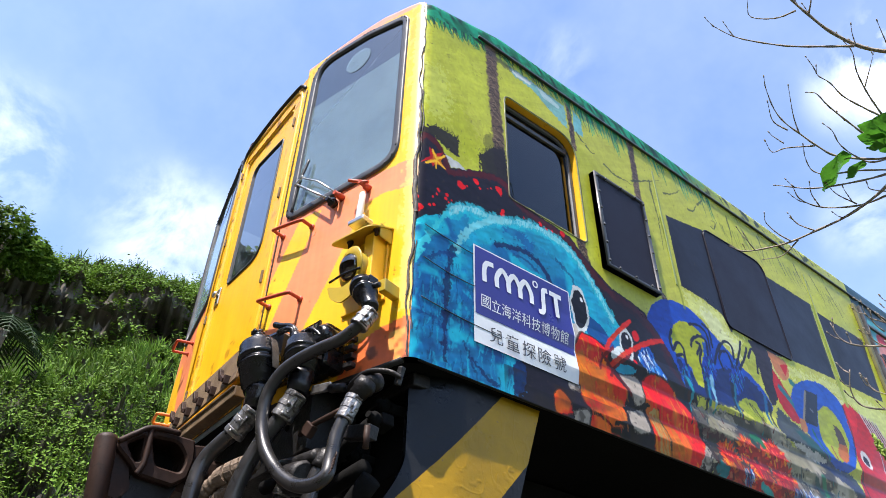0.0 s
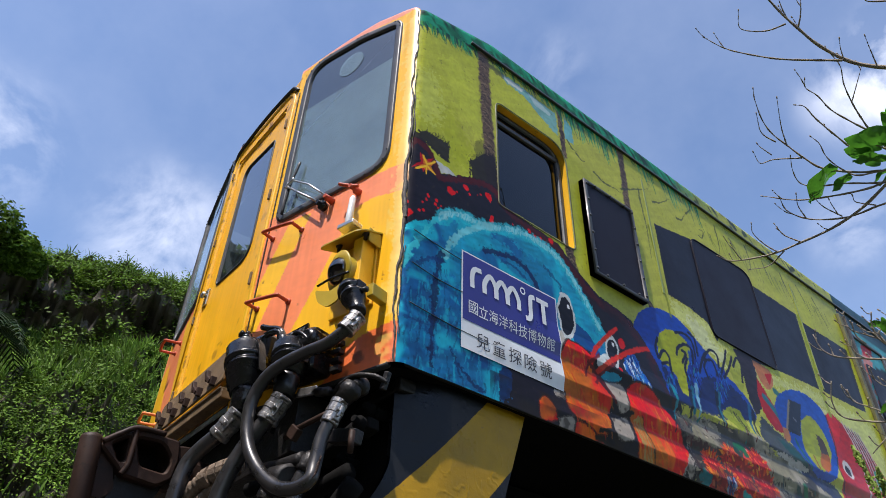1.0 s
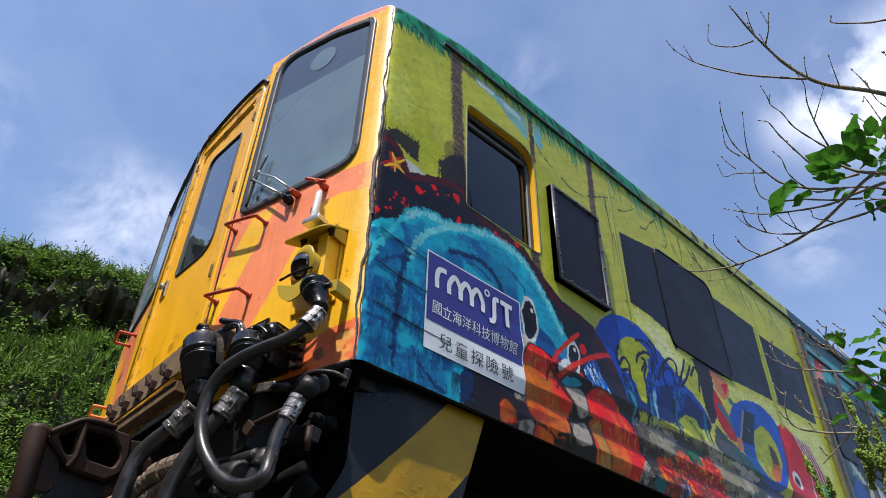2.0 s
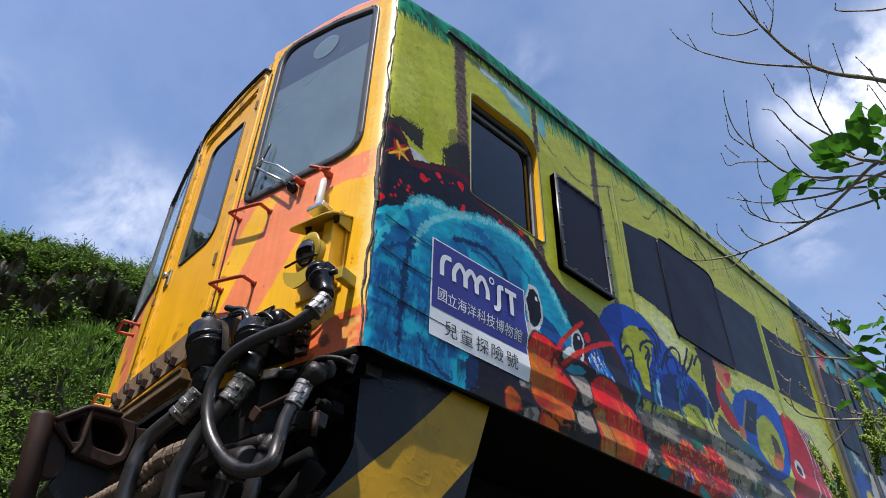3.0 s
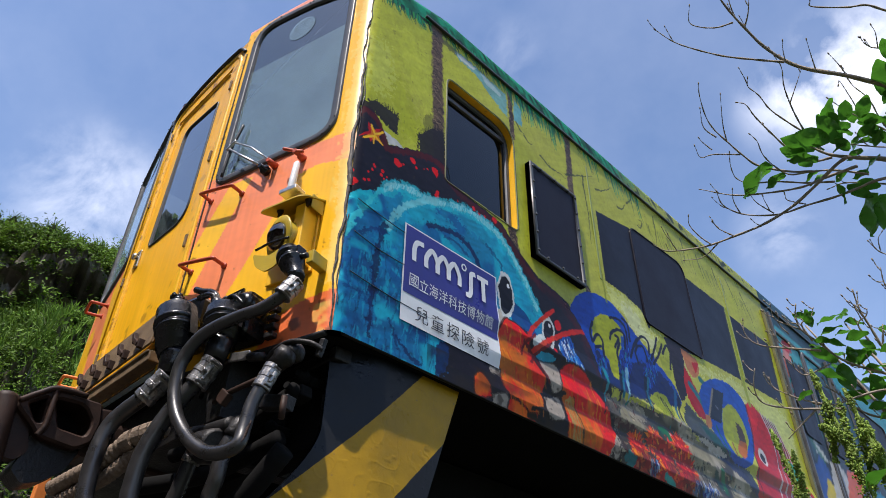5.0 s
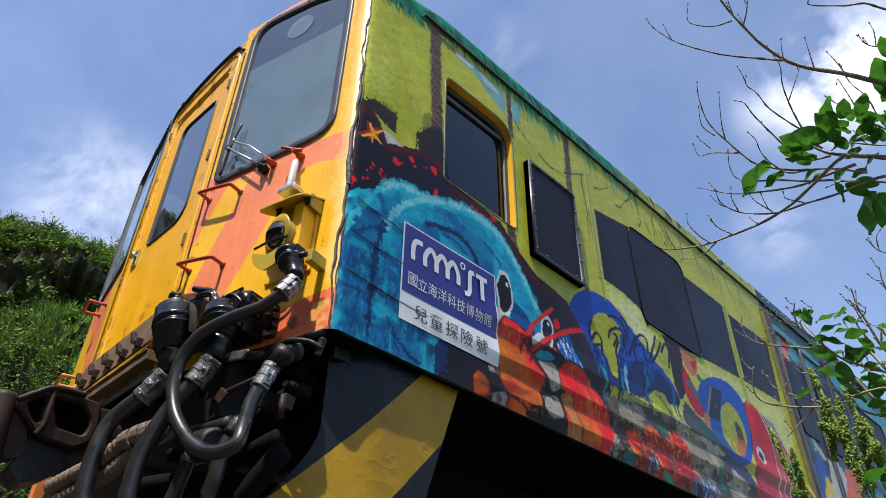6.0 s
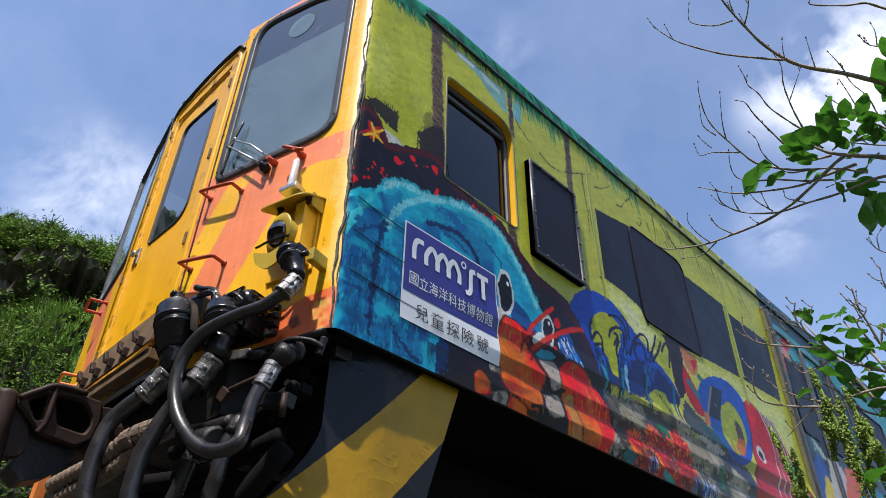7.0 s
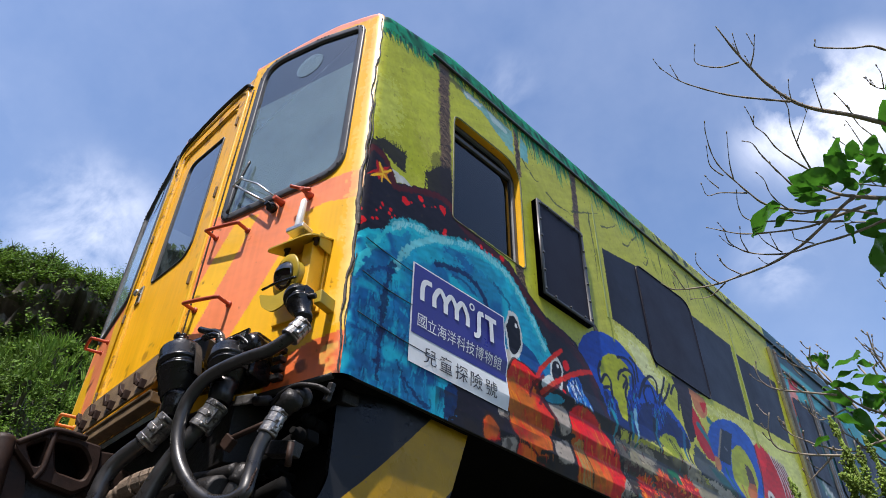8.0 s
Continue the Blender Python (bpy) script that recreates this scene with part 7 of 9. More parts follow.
def build_jumpers():
    """Electric jumper plugs, their sockets and the hanging cables."""
    def P(u, z, off):
        return Vector(on_panel(u, z, off))
    # upper socket beside the lamp with its plug and the looping cable
    j = tagged(new("jumper_cable"), "thin black jumper cable looping from the socket beside the lamp", "cable", "jumper cables on the nose")
    turn = Matrix.Rotation(ANG, 4, "Z")
    box("socket_bracket", P(0.085, 1.235, 0.045), (0.035, 0.09, 0.06), M_YELLOW_SHADE, j, "yellow socket bracket", turn)
    box("socket_hinge", P(0.13, 1.24, 0.12), (0.06, 0.05, 0.05), M_BLACK, j, "", turn)
    lathe("plug", P(0.175, 1.262, 0.12), P(0.075, 1.085, 0.15), [(0, 0.030), (0.02, 0.048), (0.14, 0.050), (0.145, 0.057), (0.24, 0.057), (0.245, 0.047), (0.36, 0.047), (0.365, 0.052), (0.44, 0.052), (0.445, 0.046), (0.62, 0.044), (0.66, 0.036), (0.92, 0.034), (1, 0.030)], M_BLACK, j, "black ribbed plug")
    tube("latch_pin", [P(0.12, 1.21, 0.13), P(0.06, 1.205, 0.13)], 0.012, M_BLACK, j, "", 8, straight=True)
    add_clamp("clamp", P(0.068, 1.065, 0.155), P(0.101, 0.992, 0.187), 0.033, j)
    loop = [P(0.087, 1.005, 0.183), P(0.164, 0.952, 0.205), P(0.259, 0.935, 0.220), P(0.354, 0.912, 0.235), P(0.436, 0.873, 0.245), P(0.493, 0.789, 0.250), P(0.493, 0.674, 0.250), P(0.448, 0.566, 0.250),
            P(0.360, 0.466, 0.250), P(0.260, 0.399, 0.250), P(0.178, 0.388, 0.240), P(0.137, 0.414, 0.225), P(0.142, 0.469, 0.210), P(0.143, 0.562, 0.195), P(0.129, 0.632, 0.180)]
    tube("cable", loop, 0.0245, M_HOSE, j, "thick black rubber cable hanging in a loop", 16, 9)
    add_clamp("clamp", P(0.130, 0.622, 0.182), P(0.108, 0.715, 0.158), 0.029, j)
    lathe("plug_end", P(0.108, 0.71, 0.158), P(0.075, 0.775, 0.13), [(0, 0.032), (0.5, 0.036), (0.6, 0.042), (1, 0.040)], M_IRON, j)
    bm = bmesh.new()
    for k in range(5):
        c = P(0.139 + k * 0.0008, 0.43 + k * 0.011, 0.221 - k * 0.003)
        add_tube(bm, [c + Vector((0.031 * math.cos(a), 0.008 * math.sin(a * 2), 0.031 * math.sin(a))) for a in np.linspace(0, 6.2, 12)], 0.003, 5)
    part("wire_binding", bm, M_RUST, j, "rusty wire wound round the cable", True)
    # two big plugs
    for top, bot, mid, end, r, pts in (
            (P(0.745, 1.150, 0.15), P(0.655, 0.885, 0.165), P(0.625, 0.835, 0.168), P(0.734, 0.704, 0.20), 0.087, [P(0.715, 0.727, 0.195), P(0.799, 0.669, 0.215), P(0.842, 0.602, 0.235), P(0.847, 0.491, 0.250), P(0.841, 0.385, 0.250), P(0.815, 0.284, 0.240), P(0.7, 0.05, 0.15)]),
            (P(0.465, 1.075, 0.13), P(0.41, 0.885, 0.165), P(0.385, 0.835, 0.172), P(0.450, 0.701, 0.20), 0.075, [P(0.44, 0.722, 0.195), P(0.497, 0.644, 0.215), P(0.544, 0.548, 0.235), P(0.575, 0.444, 0.250), P(0.585, 0.346, 0.250), P(0.576, 0.252, 0.240), P(0.5, 0.02, 0.15)])):
        g = tagged(new("jumper_cable"), "thick black jumper cable with a large ribbed plug on the nose", "cable", "jumper cables on the nose")
        lathe("plug", top, bot, [(0, r * 0.50), (0.03, r * 0.74), (0.10, r * 0.86), (0.105, r * 0.98), (0.12, r), (0.34, r), (0.345, r * 1.07), (0.43, r * 1.07), (0.435, r * 0.97), (0.50, r * 0.97), (0.505, r * 1.01), (0.55, r * 1.01), (0.555, r * 0.95), (0.84, r * 0.90), (0.845, r * 0.84), (0.97, r * 0.78), (1, r * 0.5)], M_BLACK, g, "black grease-shiny plug body")
        up = (top - bot).normalized()
        lathe("cap", top, top + up * 0.028, [(0, r * 0.6), (0.5, r * 0.58), (1, r * 0.3)], M_BLACK, g)
        lathe("screw", top + up * 0.028, top + up * 0.062, [(0, 0.012), (0.5, 0.012), (0.52, 0.022), (1, 0.02)], M_BLACK, g, "", 8)
        ax = Vector((UX, UY, 0))
        if r > 0.078:
            tip = P(0.782, 1.222, 0.14)
            bm = add_tube(bmesh.new(), [top, tip], 0.011, 10)
            for q in range(6):
                w = Vector((math.cos(q * 1.0472), math.sin(q * 1.0472), 0)) * 0.030
                add_tube(bm, [tip + w * 0.2, tip + w], 0.011, 8)
            part("star_knob", bm, M_BLACK, g, "", True)
        else:
            tube("lever", [P(0.50, 1.09, 0.14), P(0.525, 1.15, 0.145), P(0.56, 1.178, 0.145), P(0.61, 1.196, 0.145), P(0.668, 1.226, 0.14)], 0.015, M_BLACK, g, "cast iron locking lever", 8)
            lathe("lever_boss", P(0.50, 1.06, 0.14), P(0.515, 1.13, 0.143), [(0, 0.03), (0.8, 0.026), (1, 0.02)], M_BLACK, g, "", 12)
        strap = [top + up * 0.015 + ax * r * 0.5, top + up * 0.035 - ax * r * 0.1, top + up * 0.012 - ax * r * 0.85, top - up * 0.05 - ax * r * 1.12, bot.lerp(top, 0.35) - ax * r * 1.12]
        bm = bmesh.new()
        line = smooth_path(strap, 6)
        rows = [[bm.verts.new(q + Vector((NX, NY, 0)) * w + ax * e) for w, e in ((-0.018, 0), (0.018, 0), (0.018, -0.005), (-0.018, -0.005))] for q in line]
        for a, b in zip(rows, rows[1:]):
            for q in range(4):
                bm.faces.new((a[q], a[(q + 1) % 4], b[(q + 1) % 4], b[q]))
        part("strap", bm, M_IRON, g, "worn leather-brown strap over the plug")
        lathe("neck", bot.lerp(top, 0.06), mid.lerp(end, 0.3), [(0, r * 0.72), (0.2, r * 0.66), (0.5, 0.046), (1, 0.040)], M_BLACK, g, "grease-shiny bent neck")
        add_clamp("clamp", mid.lerp(end, 0.25), end, 0.039, g)
        tube("cable", pts, 0.0315, M_HOSE, g, "thick black rubber jumper cable", 18, 9)
    # socket block behind the plugs, latch handles and maker's plate
    s = new("jumper_socket")
    s.parent = railcar
    box("block", P(0.46, 1.04, 0.06), (0.24, 0.13, 0.20), M_BLACK, s, "", turn, 0.02)
    box("block", P(0.74, 1.10, 0.06), (0.20, 0.13, 0.22), M_BLACK, s, "", turn, 0.02)
    tube("latch", [P(0.62, 1.165, 0.15), P(0.55, 1.155, 0.16), P(0.52, 1.14, 0.16), P(0.515, 1.06, 0.14)], 0.014, M_BLACK, s, "", 8, straight=True)
    tube("latch_arm", [P(0.46, 1.09, 0.15), P(0.40, 1.10, 0.16), P(0.34, 1.05, 0.15)], 0.011, M_BLACK, s, "", 8)
    lathe("latch_hub", P(0.36, 1.07, 0.06), P(0.36, 1.07, 0.16), [(0, 0.05), (0.8, 0.05), (1, 0.03)], M_BLACK, s, "", 14)
    sheet("maker_plate", [(0.522, 1.265), (0.662, 1.248), (0.70, 1.20), (0.512, 1.205)], 0.012, on_panel, M_BLACK, s, "small black maker's plate", 0.01)
    for k in range(5):
        z0 = 1.238 - 0.002 * k
        sheet("plate_bar", [(0.535 + k * 0.022, z0 + 0.012), (0.551 + k * 0.022, z0 + 0.010), (0.551 + k * 0.022, z0 - 0.014), (0.535 + k * 0.022, z0 - 0.012)], 0.015, on_panel, M_STEEL, s)
    for z in (0.96, 1.0, 1.04, 1.08):
        box("terminal", P(0.30, z, 0.02), (0.05, 0.03, 0.025), M_IRON, s, "", turn)
    # lower coupling head with wing nuts
    h = new("hose_coupling")
    h.parent = railcar
    lathe("head", P(0.06, 0.80, 0.09), P(0.075, 0.76, 0.13), [(0, 0.028), (0.3, 0.040), (0.7, 0.038), (1, 0.028)], M_IRON, h)
    tube("yoke", [P(0.20, 0.785, 0.11), P(0.14, 0.80, 0.135), P(0.06, 0.808, 0.145), P(-0.02, 0.79, 0.13), P(-0.06, 0.765, 0.10)], 0.010, M_IRON, h, "", 8)
    box("wing_nut", P(0.325, 0.822, 0.13), (0.105, 0.012, 0.038), M_CHROME, h, "worn flat lever", turn @ Matrix.Rotation(0.12, 4, "Y"))
    tube("lever_stem", [P(0.27, 0.805, 0.13), P(0.20, 0.79, 0.13)], 0.018, M_IRON, h, "", 10, straight=True)
    box("ear", P(-0.05, 0.775, 0.10), (0.022, 0.022, 0.07), M_IRON, h, "", turn @ Matrix.Rotation(0.3, 4, "Y"))
    box("flange", P(0.12, 0.60, 0.10), (0.13, 0.05, 0.05), M_IRON, h, "", turn @ Matrix.Rotation(0.2, 4, "Y"))
    tube("flange_bolt", [P(0.06, 0.60, 0.13), P(0.06, 0.52, 0.13)], 0.012, M_RUST, h, "", 8, straight=True)
    tube("rod", [P(0.42, 0.66, 0.12), P(0.33, 0.67, 0.14), P(0.20, 0.70, 0.13)], 0.011, M_RUST, h, "", 8)
    box("rod_eye", P(0.35, 0.655, 0.14), (0.05, 0.03, 0.05), M_RUST, h, "", turn @ Matrix.Rotation(0.7, 4, "Y"))
    tube("cross_pipe", [P(0.52, 0.56, 0.10), P(0.42, 0.545, 0.12), P(0.30, 0.55, 0.12)], 0.030, M_IRON, h, "", 12)
    lathe("drum", P(0.46, 0.50, 0.10), P(0.33, 0.47, 0.14), [(0, 0.05), (0.1, 0.062), (0.9, 0.062), (1, 0.05)], M_IRON, h)


def build_threshold():
    t = new("door_step")
    t.parent = railcar
    tilt = Matrix.Rotation(radians(-8), 4, "X")
    bm = bmesh.new()
    out = rounded([(-0.955, 1.10), (-0.955, 1.265), (-1.02, 1.295), (-1.79, 1.265), (-1.84, 1.08)], [0.01, 0.06, 0.02, 0.02, 0.01])
    sheet("tread_plate", out, 0.06, lambda a, b, o: (a, DOOR_Y - o + (b - 1.11) * 0.12, b), M_PLATE, t, "rust-stained hinged tread plate", 0.012)
    rnd = random.Random(2)
    for k in range(5):
        x = -1.07 - k * 0.155
        bm = bmesh.new()
        add_box(bm, (x, DOOR_Y - 0.075, 1.135), (0.06, 0.03, 0.022), Matrix.Rotation(0.5 + rnd.uniform(-0.2, 0.2), 4, "Y"), 0.003)
        add_box(bm, (x - 0.03, DOOR_Y - 0.08, 1.165), (0.022, 0.022, 0.065), Matrix.Rotation(-0.45, 4, "Y"), 0.003)
        add_box(bm, (x + 0.03, DOOR_Y - 0.07, 1.12), (0.018, 0.03, 0.045), None, 0.003)
        part("hook", bm, M_RUST, t)
    box("sill_beam", (-1.4, DOOR_Y - 0.02, 1.035), (0.92, 0.07, 0.05), M_PLATE, t, "rusty sill with yellow paint remains")
    box("sill_flange", (-1.4, DOOR_Y - 0.058, 1.058), (0.90, 0.012, 0.012), M_PLATE, t)
    box("buffer_beam", (-1.4, -0.02, 0.80), (1.8, 0.22, 0.26), M_IRON, t)


def build_coupler():
    c = tagged(new("coupler"), "rusty cast steel knuckle coupler on the railcar's nose", "coupler")

    def face(a, b, o):
        return (-1.2 + o, a, b)

    def casting(name, outline, holes, depth, mat):
        """A thick plate with pockets sunk into it."""
        bm = bmesh.new()
        edges = []
        for line in [outline] + holes:
            soft = inset(line, 0.010 if line is outline else -0.010)
            ring = [bm.verts.new(face(p.x, p.y, 0.0)) for p in soft]
            mid = [bm.verts.new(face(p.x, p.y, -0.012)) for p in line]
            low = [bm.verts.new(face(p.x, p.y, -depth)) for p in line]
            n = len(ring)
            for i in range(n):
                edges.append(bm.edges.new((ring[i - 1], ring[i])))
                bm.faces.new((ring[i - 1], ring[i], mid[i], mid[i - 1]))
                bm.faces.new((mid[i - 1], mid[i], low[i], low[i - 1]))
        bmesh.ops.triangle_fill(bm, edges=edges, use_beauty=True)
        return part(name, bm, mat, c)
    head = rounded([(-0.675, 0.755), (-0.665, 0.79), (-0.555, 0.862), (-0.53, 0.872), (-0.34, 0.868), (-0.325, 0.78), (-0.34, 0.685), (-0.40, 0.64), (-0.56, 0.655), (-0.59, 0.69)], 0.018, 4)
    hole = rounded([(-0.535, 0.830), (-0.415, 0.838), (-0.362, 0.775), (-0.375, 0.705), (-0.49, 0.712)], [0.02, 0.03, 0.03, 0.02, 0.02], 4)
    gap = rounded([(-0.63, 0.775), (-0.565, 0.825), (-0.560, 0.715), (-0.58, 0.708)], 0.012, 4)
    casting("head_casting", head, [hole, gap], 0.15, M_RUST)
    sheet("pocket_floor", inset(head, 0.01), -0.15, face, M_UNDER, c, "", 0.02)
    tube("top_ridge", [face(-0.67, 0.775, 0.0), face(-0.61, 0.825, 0.006), face(-0.545, 0.868, 0.006), face(-0.42, 0.876, 0.004)], 0.013, M_RUST, c, "worn upper ridge", 8)
    tube("cross_rib", [face(-0.548, 0.87, 0.0), face(-0.545, 0.78, 0.008), face(-0.545, 0.70, 0.008), face(-0.56, 0.655, 0.0)], 0.013, M_RUST, c, "", 8)
    jaw = rounded([(-0.57, 0.69), (-0.44, 0.66), (-0.36, 0.66), (-0.40, 0.56), (-0.47, 0.50), (-0.54, 0.47), (-0.60, 0.52), (-0.57, 0.60)], 0.02, 4)
    sheet("jaw", jaw, -0.05, face, M_IRON, c, "", 0.14)
    guard = rounded([(-0.69, 0.75), (-0.60, 0.72), (-0.56, 0.60), (-0.60, 0.55), (-0.68, 0.56)], 0.02, 4)
    sheet("knuckle_web", guard, -0.04, face, M_RUST, c, "worn brown web of the knuckle", 0.06)
    lathe("knuckle", (-1.24, -0.665, 0.36), (-1.24, -0.715, 0.805), [(0, 0.035), (0.03, 0.045), (0.95, 0.047), (0.985, 0.042), (1, 0.030)], M_RUST, c, "rusty knuckle with worn face")
    box("side_lug", (-1.24, -0.31, 0.79), (0.05, 0.09, 0.13), M_RUST, c, "", Matrix.Rotation(0.15, 4, "X"), 0.01)
    box("shank", (-1.36, -0.12, 0.74), (0.20, 0.50, 0.18), M_RUST, c, bevel=0.03)


def build_underframe():
    # striped guard plate under the corner
    g = new("rail_guard")
    g.parent = railcar
    k, i, f = grid(np.linspace(0, 1, 300), np.linspace(0, 1, 360))
    z = 0.958 - 0.86 * i
    front = 0.105 - 0.78 * np.clip(i - 0.42, 0, 1) ** 1.55
    back = 0.765 - 0.30 * i
    yv = front + (back - front) * k
    bend = np.clip(0.34 - yv, 0, None)
    lap = (yv - 0.53) - (z - 0.93) * 0.905 + 0.003 * (vnoise(yv * 40, z * 40, 5) - 0.5)
    on = ((lap > 0) & (lap < 0.37)).astype(float)[:, None]
    colour = np.array([(0.32, 0.185, 0.005)]) * on + np.array([(0.006, 0.007, 0.009)]) * (1 - on)
    chip = np.clip((vnoise(yv * 38, z * 38, 8) * 0.6 + vnoise(yv * 90, z * 90, 9) * 0.4 - 0.86) * 12, 0, 1)[:, None]
    colour = colour * (1 - chip * on) + np.array([(0.20, 0.13, 0.04)]) * chip * on
    drip = 0.0014 * (vnoise(yv * 22, z * 26, 18) - 0.5) + 0.0009 * np.clip(1 - np.abs(vnoise(yv * 16, z * 13, 27) - 0.62) * 24, 0, 1) * on[:, 0] + 0.0015 * np.clip(vnoise(yv * 45, z * 50, 19) - 0.72, 0, 1) * 3
    outer = np.stack([-0.055 - 0.85 * bend ** 1.6 + drip, yv, z], 1)
    quads("guard_plate", outer, f, M_GUARD, g, "black guard plate with a broad yellow warning stripe", colour, True)
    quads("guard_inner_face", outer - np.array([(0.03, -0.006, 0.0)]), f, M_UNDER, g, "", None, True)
    rim = np.concatenate([np.nonzero(k == 0)[0], np.nonzero(i == 1)[0], np.nonzero(k == 1)[0][::-1], np.nonzero(i == 0)[0][::-1]])
    n = len(rim)
    ends = np.concatenate([outer[rim], outer[rim] - np.array([(0.03, -0.006, 0.0)])])
    q = np.arange(n)
    quads("guard_edge", ends, np.stack([q, np.roll(q, -1), np.roll(q, -1) + n, q + n], 1), M_BLACK, g)
    rnd = random.Random(3)
    bm = bmesh.new()
    add_box(bm, (-0.35, 0.35, 0.90), (0.5, 0.5, 0.06), None, 0.01)
    add_box(bm, (-0.7, 0.35, 0.72), (0.10, 0.7, 0.30), None, 0.01)
    part("guard_bracket", bm, M_IRON, g)
    # pipes and iron work behind the cables, coloured near-black like the shade there
    u = new("underframe")
    u.parent = railcar
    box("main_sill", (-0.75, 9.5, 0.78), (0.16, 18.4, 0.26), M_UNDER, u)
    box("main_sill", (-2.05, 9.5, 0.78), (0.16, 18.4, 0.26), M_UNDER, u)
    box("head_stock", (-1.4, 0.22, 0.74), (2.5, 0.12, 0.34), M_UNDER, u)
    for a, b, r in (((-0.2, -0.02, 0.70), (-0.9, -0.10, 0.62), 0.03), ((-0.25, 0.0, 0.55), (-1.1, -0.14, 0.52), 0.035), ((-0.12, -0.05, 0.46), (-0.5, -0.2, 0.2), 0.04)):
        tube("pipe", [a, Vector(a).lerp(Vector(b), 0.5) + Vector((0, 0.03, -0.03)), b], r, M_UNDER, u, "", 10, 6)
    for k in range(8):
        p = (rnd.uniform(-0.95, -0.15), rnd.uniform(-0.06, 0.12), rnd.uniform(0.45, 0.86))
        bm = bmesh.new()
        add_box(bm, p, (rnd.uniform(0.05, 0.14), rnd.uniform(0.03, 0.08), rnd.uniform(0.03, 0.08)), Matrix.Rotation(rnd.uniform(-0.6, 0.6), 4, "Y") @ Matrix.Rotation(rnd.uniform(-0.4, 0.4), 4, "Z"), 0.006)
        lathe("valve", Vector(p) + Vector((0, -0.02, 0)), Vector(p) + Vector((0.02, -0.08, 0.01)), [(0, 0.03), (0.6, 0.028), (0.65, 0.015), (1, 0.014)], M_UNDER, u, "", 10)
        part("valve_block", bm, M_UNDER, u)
    # brake hoses low down
    b1 = tagged(new("brake_hose"), "worn black brake hose hanging with a steel clamp", "hose", "brake hoses under the nose")
    tube("hose", [on_panel(0.455, 0.505, 0.12), on_panel(0.475, 0.43, 0.125), on_panel(0.50, 0.345, 0.125), on_panel(0.53, 0.26, 0.12), on_panel(0.54, 0.05, 0.10)], 0.027, M_HOSE, b1, "", 14, 8)
    add_clamp("clamp", on_panel(0.44, 0.53, 0.12), on_panel(0.474, 0.437, 0.122), 0.030, b1)
    b2 = tagged(new("brake_hose"), "worn black brake hose hanging under the nose", "hose", "brake hoses under the nose")
    tube("hose", [on_panel(0.29, 0.54, 0.10), on_panel(0.315, 0.45, 0.12), on_panel(0.32, 0.36, 0.125), on_panel(0.345, 0.27, 0.12), on_panel(0.36, 0.05, 0.10)], 0.028, M_HOSE, b2, "", 14, 8)
    lathe("end_fitting", on_panel(0.28, 0.57, 0.09), on_panel(0.30, 0.50, 0.115), [(0, 0.03), (0.2, 0.036), (0.8, 0.036), (1, 0.03)], M_IRON, b2, "", 12)
    wander = [on_panel(0.58, 0.57, 0.18), on_panel(0.68, 0.55, 0.20), on_panel(0.761, 0.536, 0.20), on_panel(0.880, 0.481, 0.20), on_panel(1.00, 0.455, 0.20), on_panel(1.134, 0.423, 0.20)]
    tube("conduit", wander, lambda t: 0.030 + 0.0022 * math.sin(t * 160), M_FLEX, u, "clay-coloured ribbed conduit", 14, 24)
    tube("conduit", [Vector(q) + Vector((0.02, 0.03, -0.05)) for q in wander[1:]], lambda t: 0.028 + 0.002 * math.sin(t * 140), M_FLEX, u, "clay-coloured ribbed conduit", 12, 20)
    bm = bmesh.new()
    line = smooth_path(wander[:3], 6)
    for k in (1, 3, 5, 8):
        add_tube(bm, [line[k], line[k] + (line[k + 1] - line[k]).normalized() * 0.032], 0.040, 12)
    add_tube(bm, [line[9], line[10], line[12]], 0.037, 12)
    part("conduit_collar", bm, M_FLEX, u, "clay-coloured collars")
    box("orange_bar", (-1.62, -0.36, 0.42), (0.05, 0.05, 0.5), M_ORANGE, u, "orange painted bar")
    # bogies and wheels on the rails
    for y in (3.2, 15.6):
        b = new("bogie")
        b.parent = railcar
        box("bogie_frame", (-1.4, y, 0.52), (2.0, 2.4, 0.16), M_IRON, b)
        for dy in (-1.0, 1.0):
            lathe("axle", (-2.05, y + dy, 0.42), (-0.75, y + dy, 0.42), [(0, 0.07), (1, 0.07)], M_IRON, b)
            for x in (-1.94, -0.86):
                lathe("wheel", (x - 0.06, y + dy, 0.42), (x + 0.06, y + dy, 0.42), [(0, 0.40), (0.1, 0.42), (0.9, 0.42), (1, 0.40)], M_IRON, b, "", 32)


